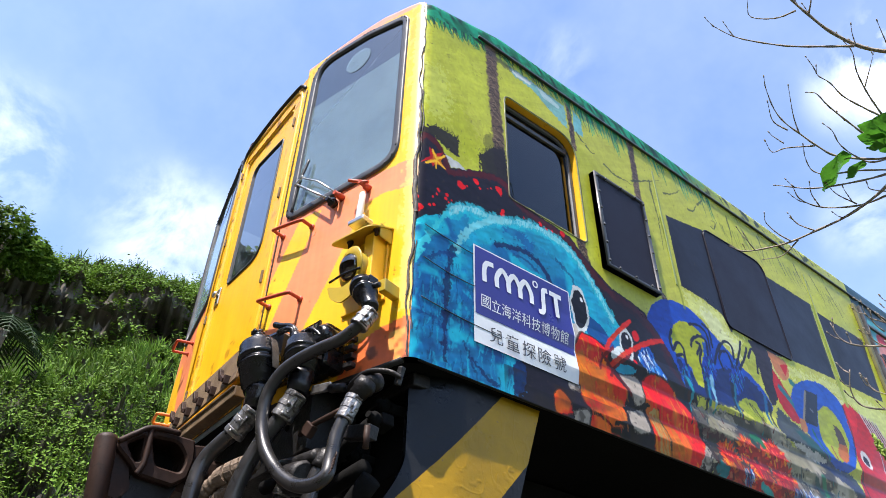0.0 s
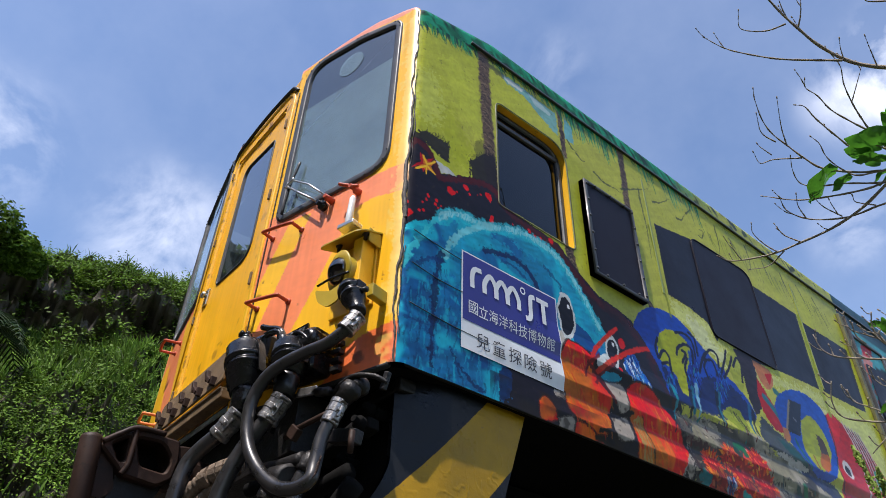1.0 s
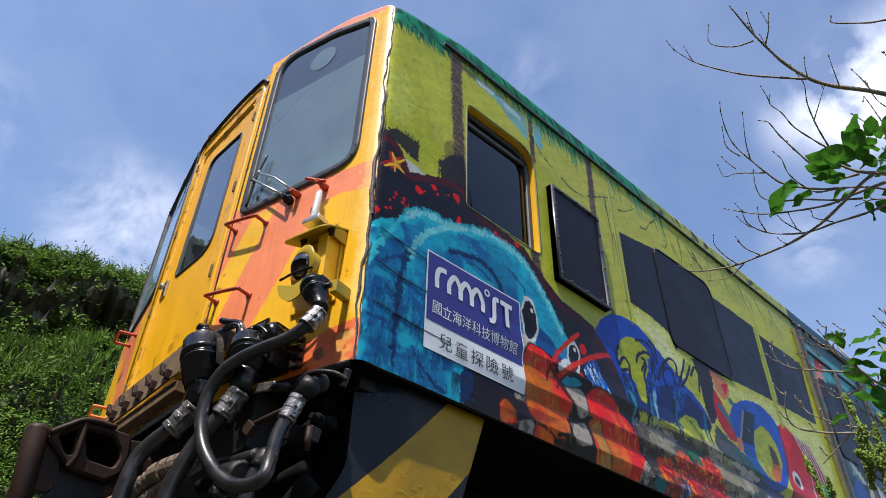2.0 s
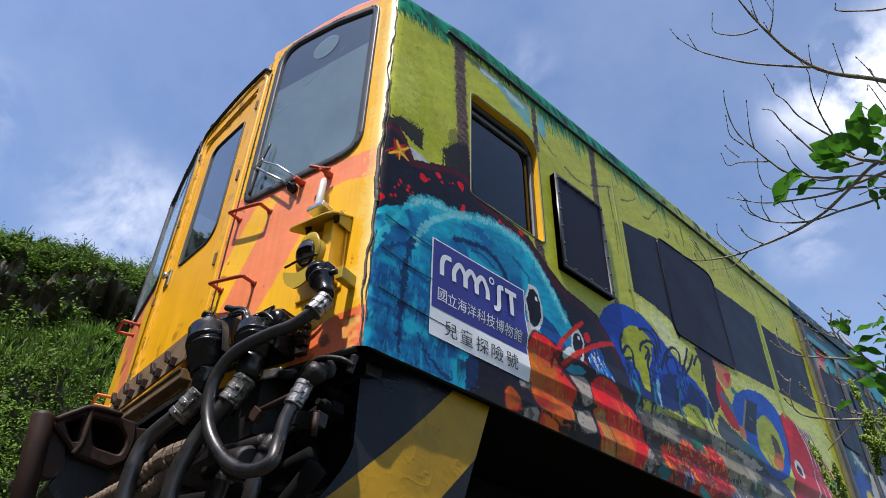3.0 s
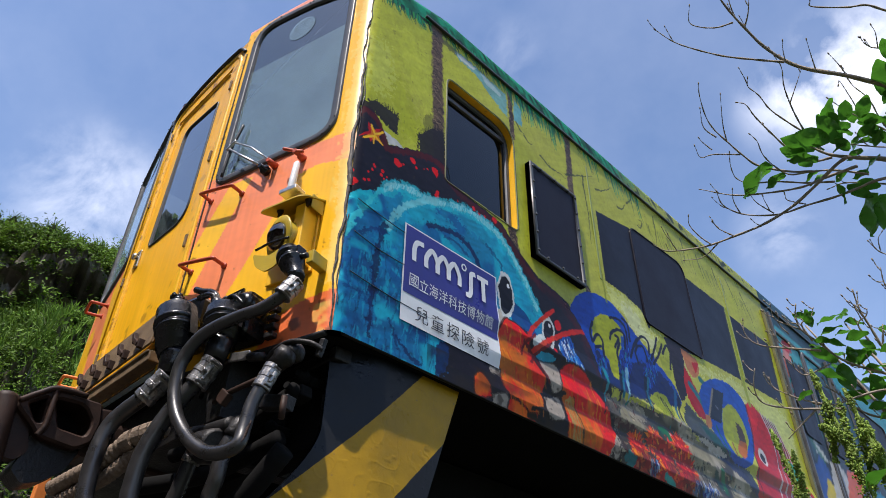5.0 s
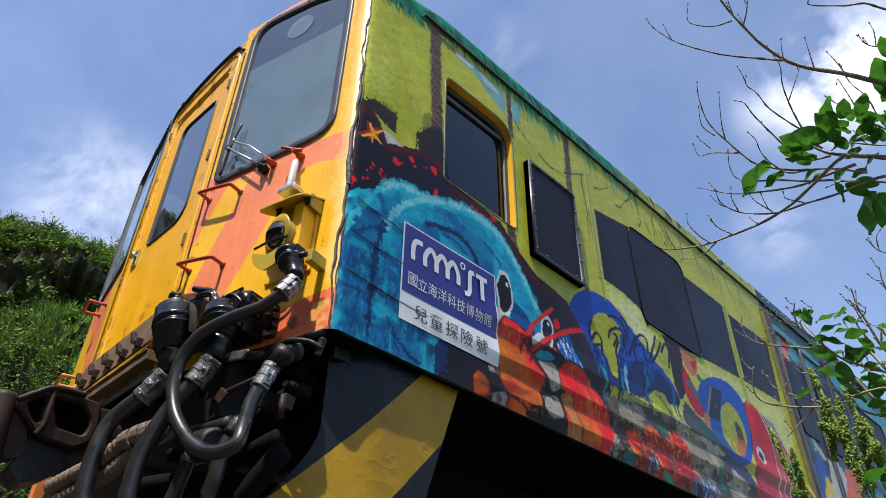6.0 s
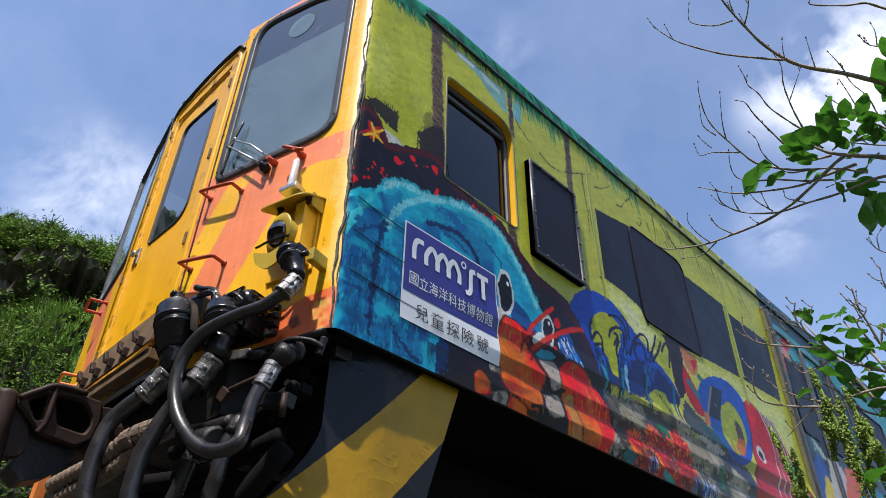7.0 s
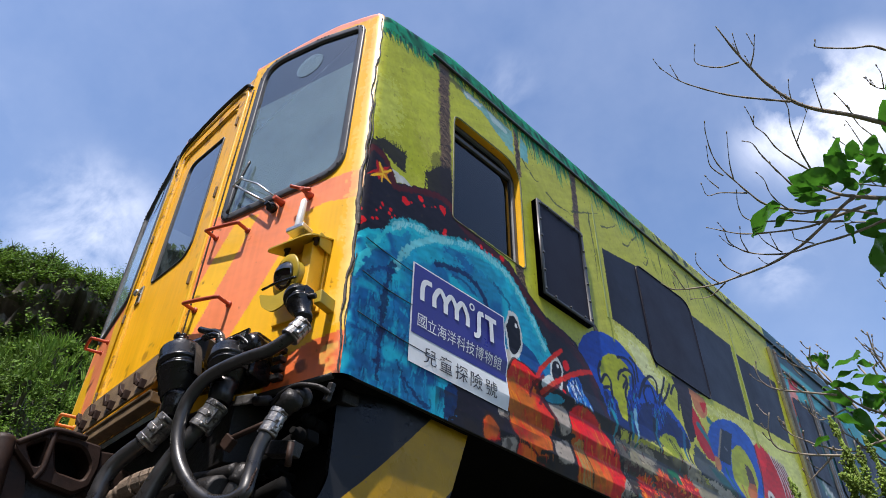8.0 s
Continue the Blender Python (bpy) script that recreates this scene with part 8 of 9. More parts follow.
def build_cab_interior():
    c = new("cab_interior")
    c.parent = railcar
    box("ceiling_lining", (-1.4, 0.95, 3.27), (2.5, 1.9, 0.03), M_SHELL, c, "pale cab ceiling")
    box("bulkhead", (-1.4, 1.92, 2.2), (2.7, 0.04, 2.2), M_SHELL, c, "pale cab bulkhead")
    box("cab_floor", (-1.4, 1.0, 1.06), (2.6, 1.8, 0.05), M_SHELL, c)
    box("inner_lining", (-0.085, 1.55, 2.2), (0.02, 0.75, 2.2), M_SHELL, c)
    box("desk", (-0.62, 0.28, 1.80), (0.75, 0.38, 0.30), M_SHELL, c, "pale driver's desk", bevel=0.03)
    box("instrument", (-0.50, 0.16, 2.04), (0.16, 0.12, 0.14), M_SIGN_WHITE, c, "pale instrument box", bevel=0.02)
    tube("aerial", [(-0.46, 0.14, 2.10), (-0.455, 0.13, 2.30)], 0.004, M_STEEL, c, sides=6, straight=True)
    box("partition_post", (-1.0, 1.0, 2.2), (0.05, 0.05, 2.2), M_SHELL, c)


build_shell()
build_side_fittings()
build_sign()
build_nose_fittings()
build_head_lamp()
build_jumpers()
build_threshold()
build_coupler()
build_underframe()
build_cab_interior()


# ---- ground, bank and cliff ----
def build_ground():
    xs = np.concatenate([np.linspace(-600, -40, 12), np.linspace(-36, 36, 73), np.linspace(40, 600, 12)])
    ys = np.concatenate([np.linspace(-600, -30, 12), np.linspace(-26, 60, 87), np.linspace(66, 600, 12)])
    x, y, f = grid(xs, ys)
    d = np.abs(x - MID_X)
    z = np.where(d < 2.1, -0.2, -0.2 - 1.75 * np.clip((d - 2.1) / 1.6, 0, 1))
    z = z + 0.12 * (vnoise(x * 0.7, y * 0.7, 2) - 0.5) * (d > 2.3)
    tagged(quads("ground", np.stack([x, y, z], 1), f[:, ::-1], M_SOIL, smooth=True), "bare soil with weeds round the track bed", "ground", kind="structure")
    for rx in (-1.94, -0.86):
        tagged(box("rail", (rx, 9, -0.07), (0.07, 34, 0.14), M_RUST, bevel=0.01), "rusty steel rail on the track bed", "rail", kind="structure")
    tagged(box("track_bed", (MID_X, 9, -0.19), (3.4, 36, 0.10), M_BALLAST, bevel=0.02), "grey ballast bed", "ballast", kind="structure")


EYE = (2.0, -1.37)
#            distance, height above the eye as a slope of distance
CLIFF = [(11.5, -0.13), (14.0, 0.10), (17.0, 0.285), (19.5, 0.40), (22.5, 0.475), (24.2, 0.487), (24.0, 0.528), (25.4, 0.536), (24.6, 0.578), (26.0, 0.590), (27.2, 0.612), (30.0, 0.624), (45.0, 0.45), (80.0, 0.2)]


def cliff_point(az, t):
    """Place on the cliff: compass angle in degrees, and 0..1 from foot to plateau. Arrays."""
    r0, e0 = np.array([c[0] for c in CLIFF]), np.array([c[1] for c in CLIFF])
    k = np.linspace(0, 1, len(CLIFF))
    r, e = np.interp(t, k, r0), np.interp(t, k, e0)
    lift = 0.945 + 0.32 * np.clip((az - 95) / 14, 0, 1) + 0.035 * np.clip((88 - az) / 14, -0.3, 1)
    z = -0.42 + r * e * lift
    big = vnoise(az * 0.35, t * 9, 11) - 0.5
    mid = vnoise(az * 1.4, t * 26, 12) - 0.5
    fine = vnoise(az * 4.5, t * 60, 15) - 0.5
    strata = np.mod(z * 1.15 + 0.5 * vnoise(az * 0.8, z * 0.3, 21), 1.0)
    r = r + 1.6 * big + 0.5 * mid + 0.25 * fine - 1.1 * strata ** 3 * (0.4 + vnoise(az * 2.2, z * 1.5, 22))
    z = z + 0.25 * (vnoise(az * 1.1, t * 5, 16) - 0.5) + 0.22 * (vnoise(az * 3.1, t * 12, 17) - 0.5)
    a = np.radians(az)
    return EYE[0] - np.sin(a) * r, EYE[1] + np.cos(a) * r, z


def scatter(name, az0, az1, t0, t1, count, size, mat, seed, blade=False, label="", category="", cover=0.40):
    """Leaves or grass blades over a stretch of the cliff."""
    g = np.random.default_rng(seed)
    az = az0 + g.random(count) * (az1 - az0)
    t = t0 + g.random(count) * (t1 - t0)
    keep = vnoise(az * 1.3, t * 22, seed + 5) * 0.7 + vnoise(az * 5, t * 60, seed + 6) * 0.3 > cover
    az, t = az[keep], t[keep]
    n = len(az)
    x, y, z = cliff_point(az, t)
    c = np.stack([x, y, z], 1)
    if blade:
        ln = size * (0.5 + g.random(n))
        lean = g.normal(0, 0.35, (n, 3))
        lean[:, 2] = 1
        tip = lean / np.linalg.norm(lean, axis=1, keepdims=True) * ln[:, None]
        a = g.random(n) * math.pi
        wv = np.stack([np.cos(a), np.sin(a), 0 * a], 1) * (0.014 + 0.012 * g.random(n))[:, None]
        mid = c + tip * 0.55 + np.stack([0 * a, 0 * a, 0.08 * ln], 1)
        end = c + tip - np.stack([0 * a, 0 * a, 0.12 * ln], 1)
        v = np.stack([c - wv, c + wv, mid + wv * 0.8, mid - wv * 0.8, end + wv * 0.15, end - wv * 0.15], 1).reshape(-1, 3)
        o = np.arange(n)[:, None] * 6
        f = np.concatenate([o + np.array([0, 1, 2, 3]), o + np.array([3, 2, 4, 5])])
    else:
        clump = np.clip(g.normal(0, 1, (n, 3)), -1.5, 1.3) * np.array([0.22, 0.22, 0.07])
        bulge = 0.6 * vnoise(az * 2.6, t * 44, seed + 8) ** 1.5
        c = c + clump * (0.5 + g.random((n, 1))) + np.stack([bulge * 0.6, -bulge * 0.1, bulge * 0.6 + 0.04], 1)
        up = g.normal(0, 0.4, (n, 3)) + np.array([0.45, -0.25, 0.9])
        d1 = np.cross(up, g.normal(0, 1, (n, 3)))
        d1 /= np.linalg.norm(d1, axis=1, keepdims=True)
        d2 = np.cross(up / np.linalg.norm(up, axis=1, keepdims=True), d1)
        s = size * (0.5 + g.random((n, 1)))
        v = np.stack([c - d1 * s, c + d2 * s * 0.45 - d1 * 0.1 * s, c + d1 * s, c - d2 * s * 0.45 - d1 * 0.1 * s], 1).reshape(-1, 3)
        f = np.arange(n)[:, None] * 4 + np.array([0, 1, 2, 3])
    return tagged(quads(name, v, f, mat), label, category, kind="stuff")


def build_cliff():
    az, t, f = grid(np.concatenate([np.linspace(50, 66, 30), np.linspace(66.1, 104, 420), np.linspace(104.3, 235, 180)]), np.concatenate([np.linspace(0, 5 / 13, 70), np.linspace(5 / 13, 11 / 13, 220)[1:], np.linspace(11 / 13, 1, 20)[1:]]))
    x, y, z = cliff_point(az, t)
    tagged(quads("cliff", np.stack([x, y, z], 1), f, M_ROCK, smooth=False), "dark layered rock cliff overgrown with green", "cliff", kind="structure")
    k = len(CLIFF) - 1
    scatter("grass", 68, 100, 9.8 / k, 11.3 / k, 30000, 0.36, M_GRASS, 1, True, "tall green grass along the cliff top", "grass")
    scatter("grass", 68, 102, 3.1 / k, 5.1 / k, 46000, 0.48, M_GRASS, 2, True, "tall green grass on the slope", "grass")
    scatter("grass", 68, 104, 1.4 / k, 3.0 / k, 3500, 0.4, M_GRASS, 6, True, "grass tufts among the shrubs", "grass")
    scatter("shrub", 66, 102, 8.9 / k, 10.7 / k, 120000, 0.065, M_SHRUB, 3, False, "low green shrubs on the rock ledge", "shrub")
    scatter("shrub", 66, 102, 5.4 / k, 8.3 / k, 60000, 0.075, M_SHRUB, 4, False, "green shrubs hanging on the rock", "shrub", 0.62)
    scatter("shrub", 66, 104, 1.4 / k, 3.4 / k, 130000, 0.042, M_SHRUB, 5, False, "dense low shrubs at the cliff foot", "shrub", 0.45)
    scatter("shrub", 66, 104, 3.0 / k, 5.3 / k, 70000, 0.075, M_SHRUB, 8, False, "broad-leaved shrubs in clumps on the grassy slope", "shrub", 0.60)
    scatter("shrub", 104, 235, 3.0 / k, 11.5 / k, 40000, 0.22, M_SHRUB, 7, False, "green shrubs over the hillside", "shrub")


# ---- trees and weeds ----
def leaf_mesh(length, width, bend, seed):
    """One leaf with a folded midrib, along +x."""
    rnd = random.Random(seed)
    v, f = [], []
    n = 7
    for i in range(n + 1):
        t = i / n
        w = width * (math.sin(math.pi * min(1, t * 0.93 + 0.05)) ** 0.75) * (1 - 0.25 * t)
        zc = -bend * t * t * length
        for s in (-1, -0.5, 0, 0.5, 1):
            v.append((t * length, s * w + rnd.uniform(-0.002, 0.002), zc + abs(s) * w * 0.28 + 0.01 * math.sin(t * 9 + s * 2)))
    for i in range(n):
        for k in range(4):
            a = i * 5 + k
            f.append((a, a + 1, a + 6, a + 5))
    me = bpy.data.meshes.new("leaf")
    me.from_pydata(v, [], f)
    me.materials.append(M_LEAF)
    me.polygons.foreach_set("use_smooth", [True] * len(me.polygons))
    return me


LEAVES = [leaf_mesh(0.16, 0.046, 0.15, 1), leaf_mesh(0.16, 0.052, 0.25, 2), leaf_mesh(0.15, 0.055, 0.08, 3)]


def put_leaf(parent, at, way, roll, which, size=1.0):
    ob = new("leaf", LEAVES[which])
    ob.parent = parent
    w = Vector(way).normalized()
    ob.matrix_basis = Matrix.Translation(at) @ w.to_track_quat("X", "Z").to_matrix().to_4x4() @ Matrix.Rotation(roll, 4, "X") @ Matrix.Diagonal((size, size, size, 1))
    return ob


# the tree's crown reaches into view from beyond the weeds: a frame of across / up / away axes about its heart
HEART = Vector((1.42, 2.35, 2.75))
AWAY = (HEART - Vector((1.99, -1.36, -0.44))).normalized()
ACROSS = AWAY.cross(Vector((0, 0, 1))).normalized()
RISE = ACROSS.cross(AWAY)


def crown(a, r, d=0.0):
    return HEART + ACROSS * a + RISE * r + AWAY * d


def twig_up(bm, p, way, length, rnd, depth):
    """A bare twig that curves upwards and forks."""
    pts, q, w = [Vector(p)], Vector(p), Vector(way).normalized()
    n = 7
    for i in range(n):
        w = (w + RISE * 0.20 + Vector((rnd.uniform(-1, 1), rnd.uniform(-1, 1), rnd.uniform(-1, 1))) * 0.10).normalized()
        q = q + w * length / n
        pts.append(q.copy())
        if depth > 0 and 2 <= i <= 5 and rnd.random() < 0.5:
            side = (w + ACROSS * rnd.uniform(-1.0, 0.7) + RISE * rnd.uniform(-0.2, 0.8) + AWAY * rnd.uniform(-0.5, 0.5)).normalized()
            twig_up(bm, q, side, length * rnd.uniform(0.3, 0.5), rnd, depth - 1)
    r0 = 0.0030 + 0.007 * min(1, length)
    add_tube(bm, pts, lambda t: r0 * (1 - 0.6 * t) + 0.0012 * math.sin(t * 30), 6)
    add_tube(bm, [pts[-1], pts[-1] + w * 0.014], 0.0034, 5)


def build_tree():
    tree = tagged(new("tree"), "half-bare tree with grey twigs and a tuft of glossy leaves", "tree")
    rnd = random.Random(12)
    limbs = [
        # points across, rise, away; radius at the butt
        ([(0.854, -0.421, 0), (0.547, -0.056, 0), (0.389, 0.085, 0), (0.233, 0.223, 0), (0.060, 0.354, 0), (-0.032, 0.457, 0), (-0.112, 0.603, 0), (-0.162, 0.743, 0), (-0.201, 0.868, 0), (-0.245, 1.058, 0)], 0.017),
        ([(-0.036, 0.444, -0.03), (-0.172, 0.529, -0.03), (-0.338, 0.640, -0.03), (-0.500, 0.783, -0.03), (-0.578, 0.871, -0.03), (-0.640, 0.975, -0.03)], 0.0075),
        ([(-0.208, 0.803, 0), (-0.307, 0.821, 0), (-0.396, 0.873, 0), (-0.440, 0.931, 0), (-0.405, 1.019, 0)], 0.0055),
        ([(-0.162, 0.743, 0), (-0.114, 0.813, 0), (-0.073, 0.904, 0)], 0.006),
        ([(-0.190, 0.819, 0.02), (-0.189, 0.895, 0.02), (-0.180, 0.975, 0.02)], 0.006),
        ([(0.757, -0.713, 0), (0.417, -0.432, 0), (0.247, -0.317, 0), (0.098, -0.241, 0), (-0.005, -0.177, 0), (-0.075, -0.102, 0)], 0.02),
        ([(0.003, -0.200, 0.02), (-0.102, -0.177, 0.02), (-0.193, -0.065, 0.02), (-0.248, 0.062, 0.02), (-0.299, 0.201, 0.02), (-0.324, 0.301, 0.02), (-0.361, 0.334, 0.02)], 0.008),
        ([(0.143, -0.367, -0.04), (-0.010, -0.276, -0.04), (-0.123, -0.236, -0.04), (-0.243, -0.204, -0.04), (-0.306, -0.120, -0.04), (-0.340, -0.029, -0.04), (-0.341, 0.059, -0.04), (-0.362, 0.114, -0.04)], 0.007),
        ([(-0.041, -0.144, 0.05), (-0.076, -0.016, 0.05), (-0.138, 0.088, 0.05), (-0.209, 0.216, 0.05), (-0.237, 0.326, 0.05), (-0.274, 0.402, 0.05), (-0.260, 0.449, 0.05)], 0.007),
        ([(-0.082, 0.013, 0.05), (-0.094, 0.162, 0.05), (-0.089, 0.311, 0.05), (-0.061, 0.430, 0.05), (-0.079, 0.535, 0.05)], 0.006),
        ([(-0.096, 0.201, 0.05), (-0.032, 0.283, 0.05), (0.031, 0.365, 0.05)], 0.004),
        ([(-0.124, -0.236, -0.02), (-0.238, -0.188, -0.02), (-0.387, -0.086, -0.02), (-0.452, 0.019, -0.02), (-0.501, 0.126, -0.02), (-0.548, 0.238, -0.02), (-0.563, 0.342, -0.02), (-0.549, 0.474, -0.02), (-0.530, 0.539, -0.02)], 0.0075),
        ([(-0.504, 0.136, -0.02), (-0.486, 0.248, -0.02), (-0.435, 0.419, -0.02)], 0.005),
        ([(-0.552, 0.181, -0.02), (-0.600, 0.273, -0.02), (-0.578, 0.389, -0.02)], 0.005),
        ([(-0.461, 0.023, -0.02), (-0.606, 0.087, -0.02), (-0.686, 0.102, -0.02), (-0.693, 0.180, -0.02)], 0.005),
        ([(-0.605, 0.118, -0.02), (-0.641, 0.189, -0.02), (-0.649, 0.216, -0.02)], 0.004),
        ([(-0.033, -0.339, -0.05), (-0.175, -0.288, -0.05), (-0.316, -0.221, -0.05), (-0.467, -0.166, -0.05), (-0.533, -0.107, -0.05), (-0.536, -0.021, -0.05), (-0.514, 0.055, -0.05)], 0.0065),
        ([(0.106, -0.296, -0.06), (-0.081, -0.296, -0.06), (-0.212, -0.301, -0.06), (-0.399, -0.262, -0.06), (-0.585, -0.201, -0.06), (-0.752, -0.094, -0.06)], 0.0095),
        ([(0.554, -0.487, -0.08), (0.206, -0.416, -0.08), (0.061, -0.419, -0.08), (-0.064, -0.423, -0.08), (-0.221, -0.414, -0.08), (-0.385, -0.409, -0.08), (-0.565, -0.339, -0.08), (-0.662, -0.238, -0.08), (-0.669, -0.142, -0.08)], 0.0095),
        ([(0.069, -0.224, -0.1), (-0.001, -0.248, -0.1), (-0.157, -0.328, -0.1), (-0.312, -0.395, -0.1), (-0.496, -0.436, -0.1), (-0.674, -0.445, -0.1), (-0.821, -0.448, -0.1), (-0.963, -0.428, -0.1), (-1.095, -0.391, -0.1), (-1.151, -0.334, -0.1)], 0.011),
        ([(-0.815, -0.451, -0.1), (-0.866, -0.372, -0.1), (-0.898, -0.281, -0.1), (-0.884, -0.227, -0.1)], 0.005),
        ([(-0.673, -0.441, -0.1), (-0.736, -0.371, -0.1), (-0.757, -0.320, -0.1)], 0.005),
        ([(-0.780, -0.456, -0.1), (-0.899, -0.507, -0.1), (-1.006, -0.488, -0.1)], 0.005),
        ([(-1.033, -0.410, -0.1), (-1.046, -0.345, -0.1), (-1.048, -0.292, -0.1)], 0.004),
        ([(-0.587, -0.322, -0.08), (-0.596, -0.234, -0.08), (-0.578, -0.168, -0.08)], 0.0045),
        ([(-0.406, -0.394, -0.08), (-0.473, -0.298, -0.08), (-0.497, -0.216, -0.08)], 0.0045),
        ([(-0.224, -0.406, -0.08), (-0.307, -0.346, -0.08), (-0.310, -0.308, -0.08)], 0.0045),
        ([(-0.422, -0.372, -0.08), (-0.429, -0.301, -0.08), (-0.429, -0.274, -0.08)], 0.0035),
        ([(0.456, -0.347, 0.08), (0.309, -0.158, 0.08), (0.230, -0.053, 0.08), (0.167, 0.032, 0.08), (0.104, 0.140, 0.08)], 0.007),
        ([(0.415, -0.472, 0.1), (0.319, -0.134, 0.1), (0.297, 0.044, 0.1), (0.247, 0.164, 0.1), (0.234, 0.285, 0.1)], 0.006),
        ([(0.241, 0.201, 0), (0.219, 0.303, 0), (0.196, 0.377, 0)], 0.005),
        ([(0.102, 0.329, 0), (0.109, 0.425, 0), (0.117, 0.509, 0)], 0.0045),
        ([(-0.028, 0.451, 0), (-0.017, 0.516, 0), (-0.002, 0.564, 0)], 0.004),
        ([(0.224, 0.013, 0.1), (0.212, 0.111, 0.1), (0.195, 0.212, 0.1), (0.184, 0.199, 0.1)], 0.004),
        ([(1.017, 0.008, 0.1), (0.694, 0.334, 0.1), (0.540, 0.492, 0.1), (0.467, 0.565, 0.1), (0.373, 0.602, 0.1), (0.216, 0.693, 0.1), (0.216, 0.730, 0.1)], 0.01),
        ([(0.637, 0.170, 0.1), (0.447, 0.297, 0.1), (0.400, 0.336, 0.1), (0.375, 0.400, 0.1)], 0.005),
        ([(0.439, 0.308, 0.1), (0.456, 0.390, 0.1), (0.452, 0.439, 0.1)], 0.004),
        ([(0.459, -0.330, 0.06), (0.274, -0.254, 0.06), (0.125, -0.170, 0.06), (0.024, -0.099, 0.06)], 0.006),
        ([(0.377, -0.558, 0.03), (0.200, -0.457, 0.03), (0.019, -0.374, 0.03), (-0.076, -0.372, 0.03)], 0.008),
        ([(0.239, -0.980, 0.1), (0.061, -0.864, 0.1), (0.016, -0.789, 0.1), (0.008, -0.767, 0.1)], 0.005),
        ([(0.046, -0.837, 0.1), (0.058, -0.767, 0.1), (0.088, -0.734, 0.1)], 0.004),
    ]
    bm = bmesh.new()
    trunk_foot = Vector((3.9, 5.2, -1.95))
    top = crown(2.0, -0.65, 0.1)
    add_tube(bm, smooth_path([trunk_foot, trunk_foot.lerp(top, 0.35) + Vector((0.2, 0, 0.3)), trunk_foot.lerp(top, 0.7) + Vector((0.05, 0.1, 0.2)), top, crown(1.9, 0.6, 0.3)], 8), lambda t: 0.11 - 0.07 * t, 10)
    part("trunk", bm, M_BARK, tree, "", True)
    for pts, r in limbs:
        path = smooth_path([crown(*p) for p in pts], 7)
        bm = bmesh.new()
        add_tube(bm, path, lambda t: r * (1 - 0.70 * t) + 0.0009 * math.sin(t * 50), 8)
        add_tube(bm, [path[-1], path[-1] + (path[-1] - path[-2]).normalized() * 0.016], 0.0040, 5)
        n = len(path)
        for k in range(int(n * 0.45), n - 1):
            if rnd.random() < 0.05:
                d = (path[k + 1] - path[k]).normalized()
                side = (d * 0.6 + RISE * rnd.uniform(-0.1, 1.0) + ACROSS * rnd.uniform(-0.7, 0.1) + AWAY * rnd.uniform(-0.5, 0.5)).normalized()
                twig_up(bm, path[k], side, rnd.uniform(0.04, 0.12), rnd, 0)
        part("limb", bm, M_BARK, tree, "", True)
    # tuft of leaves
    for k in range(26):
        a = rnd.uniform(0.08, 0.62)
        p = crown(a, -0.10 - 0.10 * a + rnd.gauss(0.0, 0.10), rnd.uniform(0.0, 0.2))
        way = ACROSS * rnd.uniform(-0.8, 0.9) + RISE * rnd.uniform(-0.6, 1.0) + AWAY * rnd.uniform(-0.6, 0.3)
        put_leaf(tree, p, way, rnd.uniform(-0.8, 0.8), rnd.randrange(3), rnd.uniform(0.6, 0.9))
    # the larger leaves, from stalk to tip
    for a, b, c2, d, depth, size in ((0.058, -0.003, 0.093, 0.138, 0.05, 1),
            (0.074, -0.047, 0.079, 0.072, 0, 1),
            (0.131, -0.018, 0.187, 0.093, 0.06, 1),
            (0.072, -0.138, 0.025, 0.038, -0.03, 1.15),
            (0.023, -0.098, -0.104, -0.003, -0.05, 1.2),
            (-0.063, -0.115, -0.201, 0.022, 0, 1),
            (-0.123, -0.145, -0.242, -0.017, 0.02, 0.9),
            (-0.072, -0.185, -0.226, -0.111, -0.02, 1),
            (-0.112, -0.205, -0.178, -0.071, 0.05, 0.9),
            (0.216, -0.040, 0.286, 0.071, 0, 1),
            (0.191, -0.065, 0.329, -0.085, 0.03, 1.1),
            (0.143, -0.115, 0.074, -0.047, -0.05, 0.9),
            (0.164, -0.143, 0.257, -0.095, -0.02, 1),
            (0.222, -0.151, 0.289, -0.199, 0.03, 1),
            (0.099, -0.150, 0.018, -0.158, -0.04, 1),
            (0.165, -0.223, 0.065, -0.245, 0.04, 1),
            (-0.321, -0.100, -0.539, -0.233, -0.05, 1),
            (-0.267, -0.192, -0.429, -0.239, -0.04, 0.8),
            (-0.036, -0.349, -0.013, -0.461, -0.05, 1.1),
            (0.013, -0.388, 0.105, -0.480, -0.05, 1.1),
            (0.073, -0.394, 0.174, -0.455, 0.02, 1),
            (0.130, -0.476, 0.034, -0.678, -0.06, 1.15),
            (0.173, -0.508, 0.098, -0.688, 0, 1),
            (-0.046, -0.289, -0.182, -0.307, 0.04, 0.9),
            (0.042, -0.308, -0.033, -0.343, 0.05, 1),
            (-0.096, -0.249, -0.203, -0.272, 0.05, 0.8),
            (0.395, 0.001, 0.408, 0.207, 0, 1.1),
            (0.456, 0.218, 0.471, 0.334, 0, 1),
            (0.099, -0.194, 0.056, -0.094, -0.03, 1),
            (0.235, -0.283, 0.132, -0.317, -0.03, 1),
            (-0.024, -0.140, -0.063, -0.070, -0.06, 0.9),
            (0.149, -0.354, 0.056, -0.358, 0.02, 1)):
        base, tip = crown(a, b, depth), crown(c2, d, depth - 0.03)
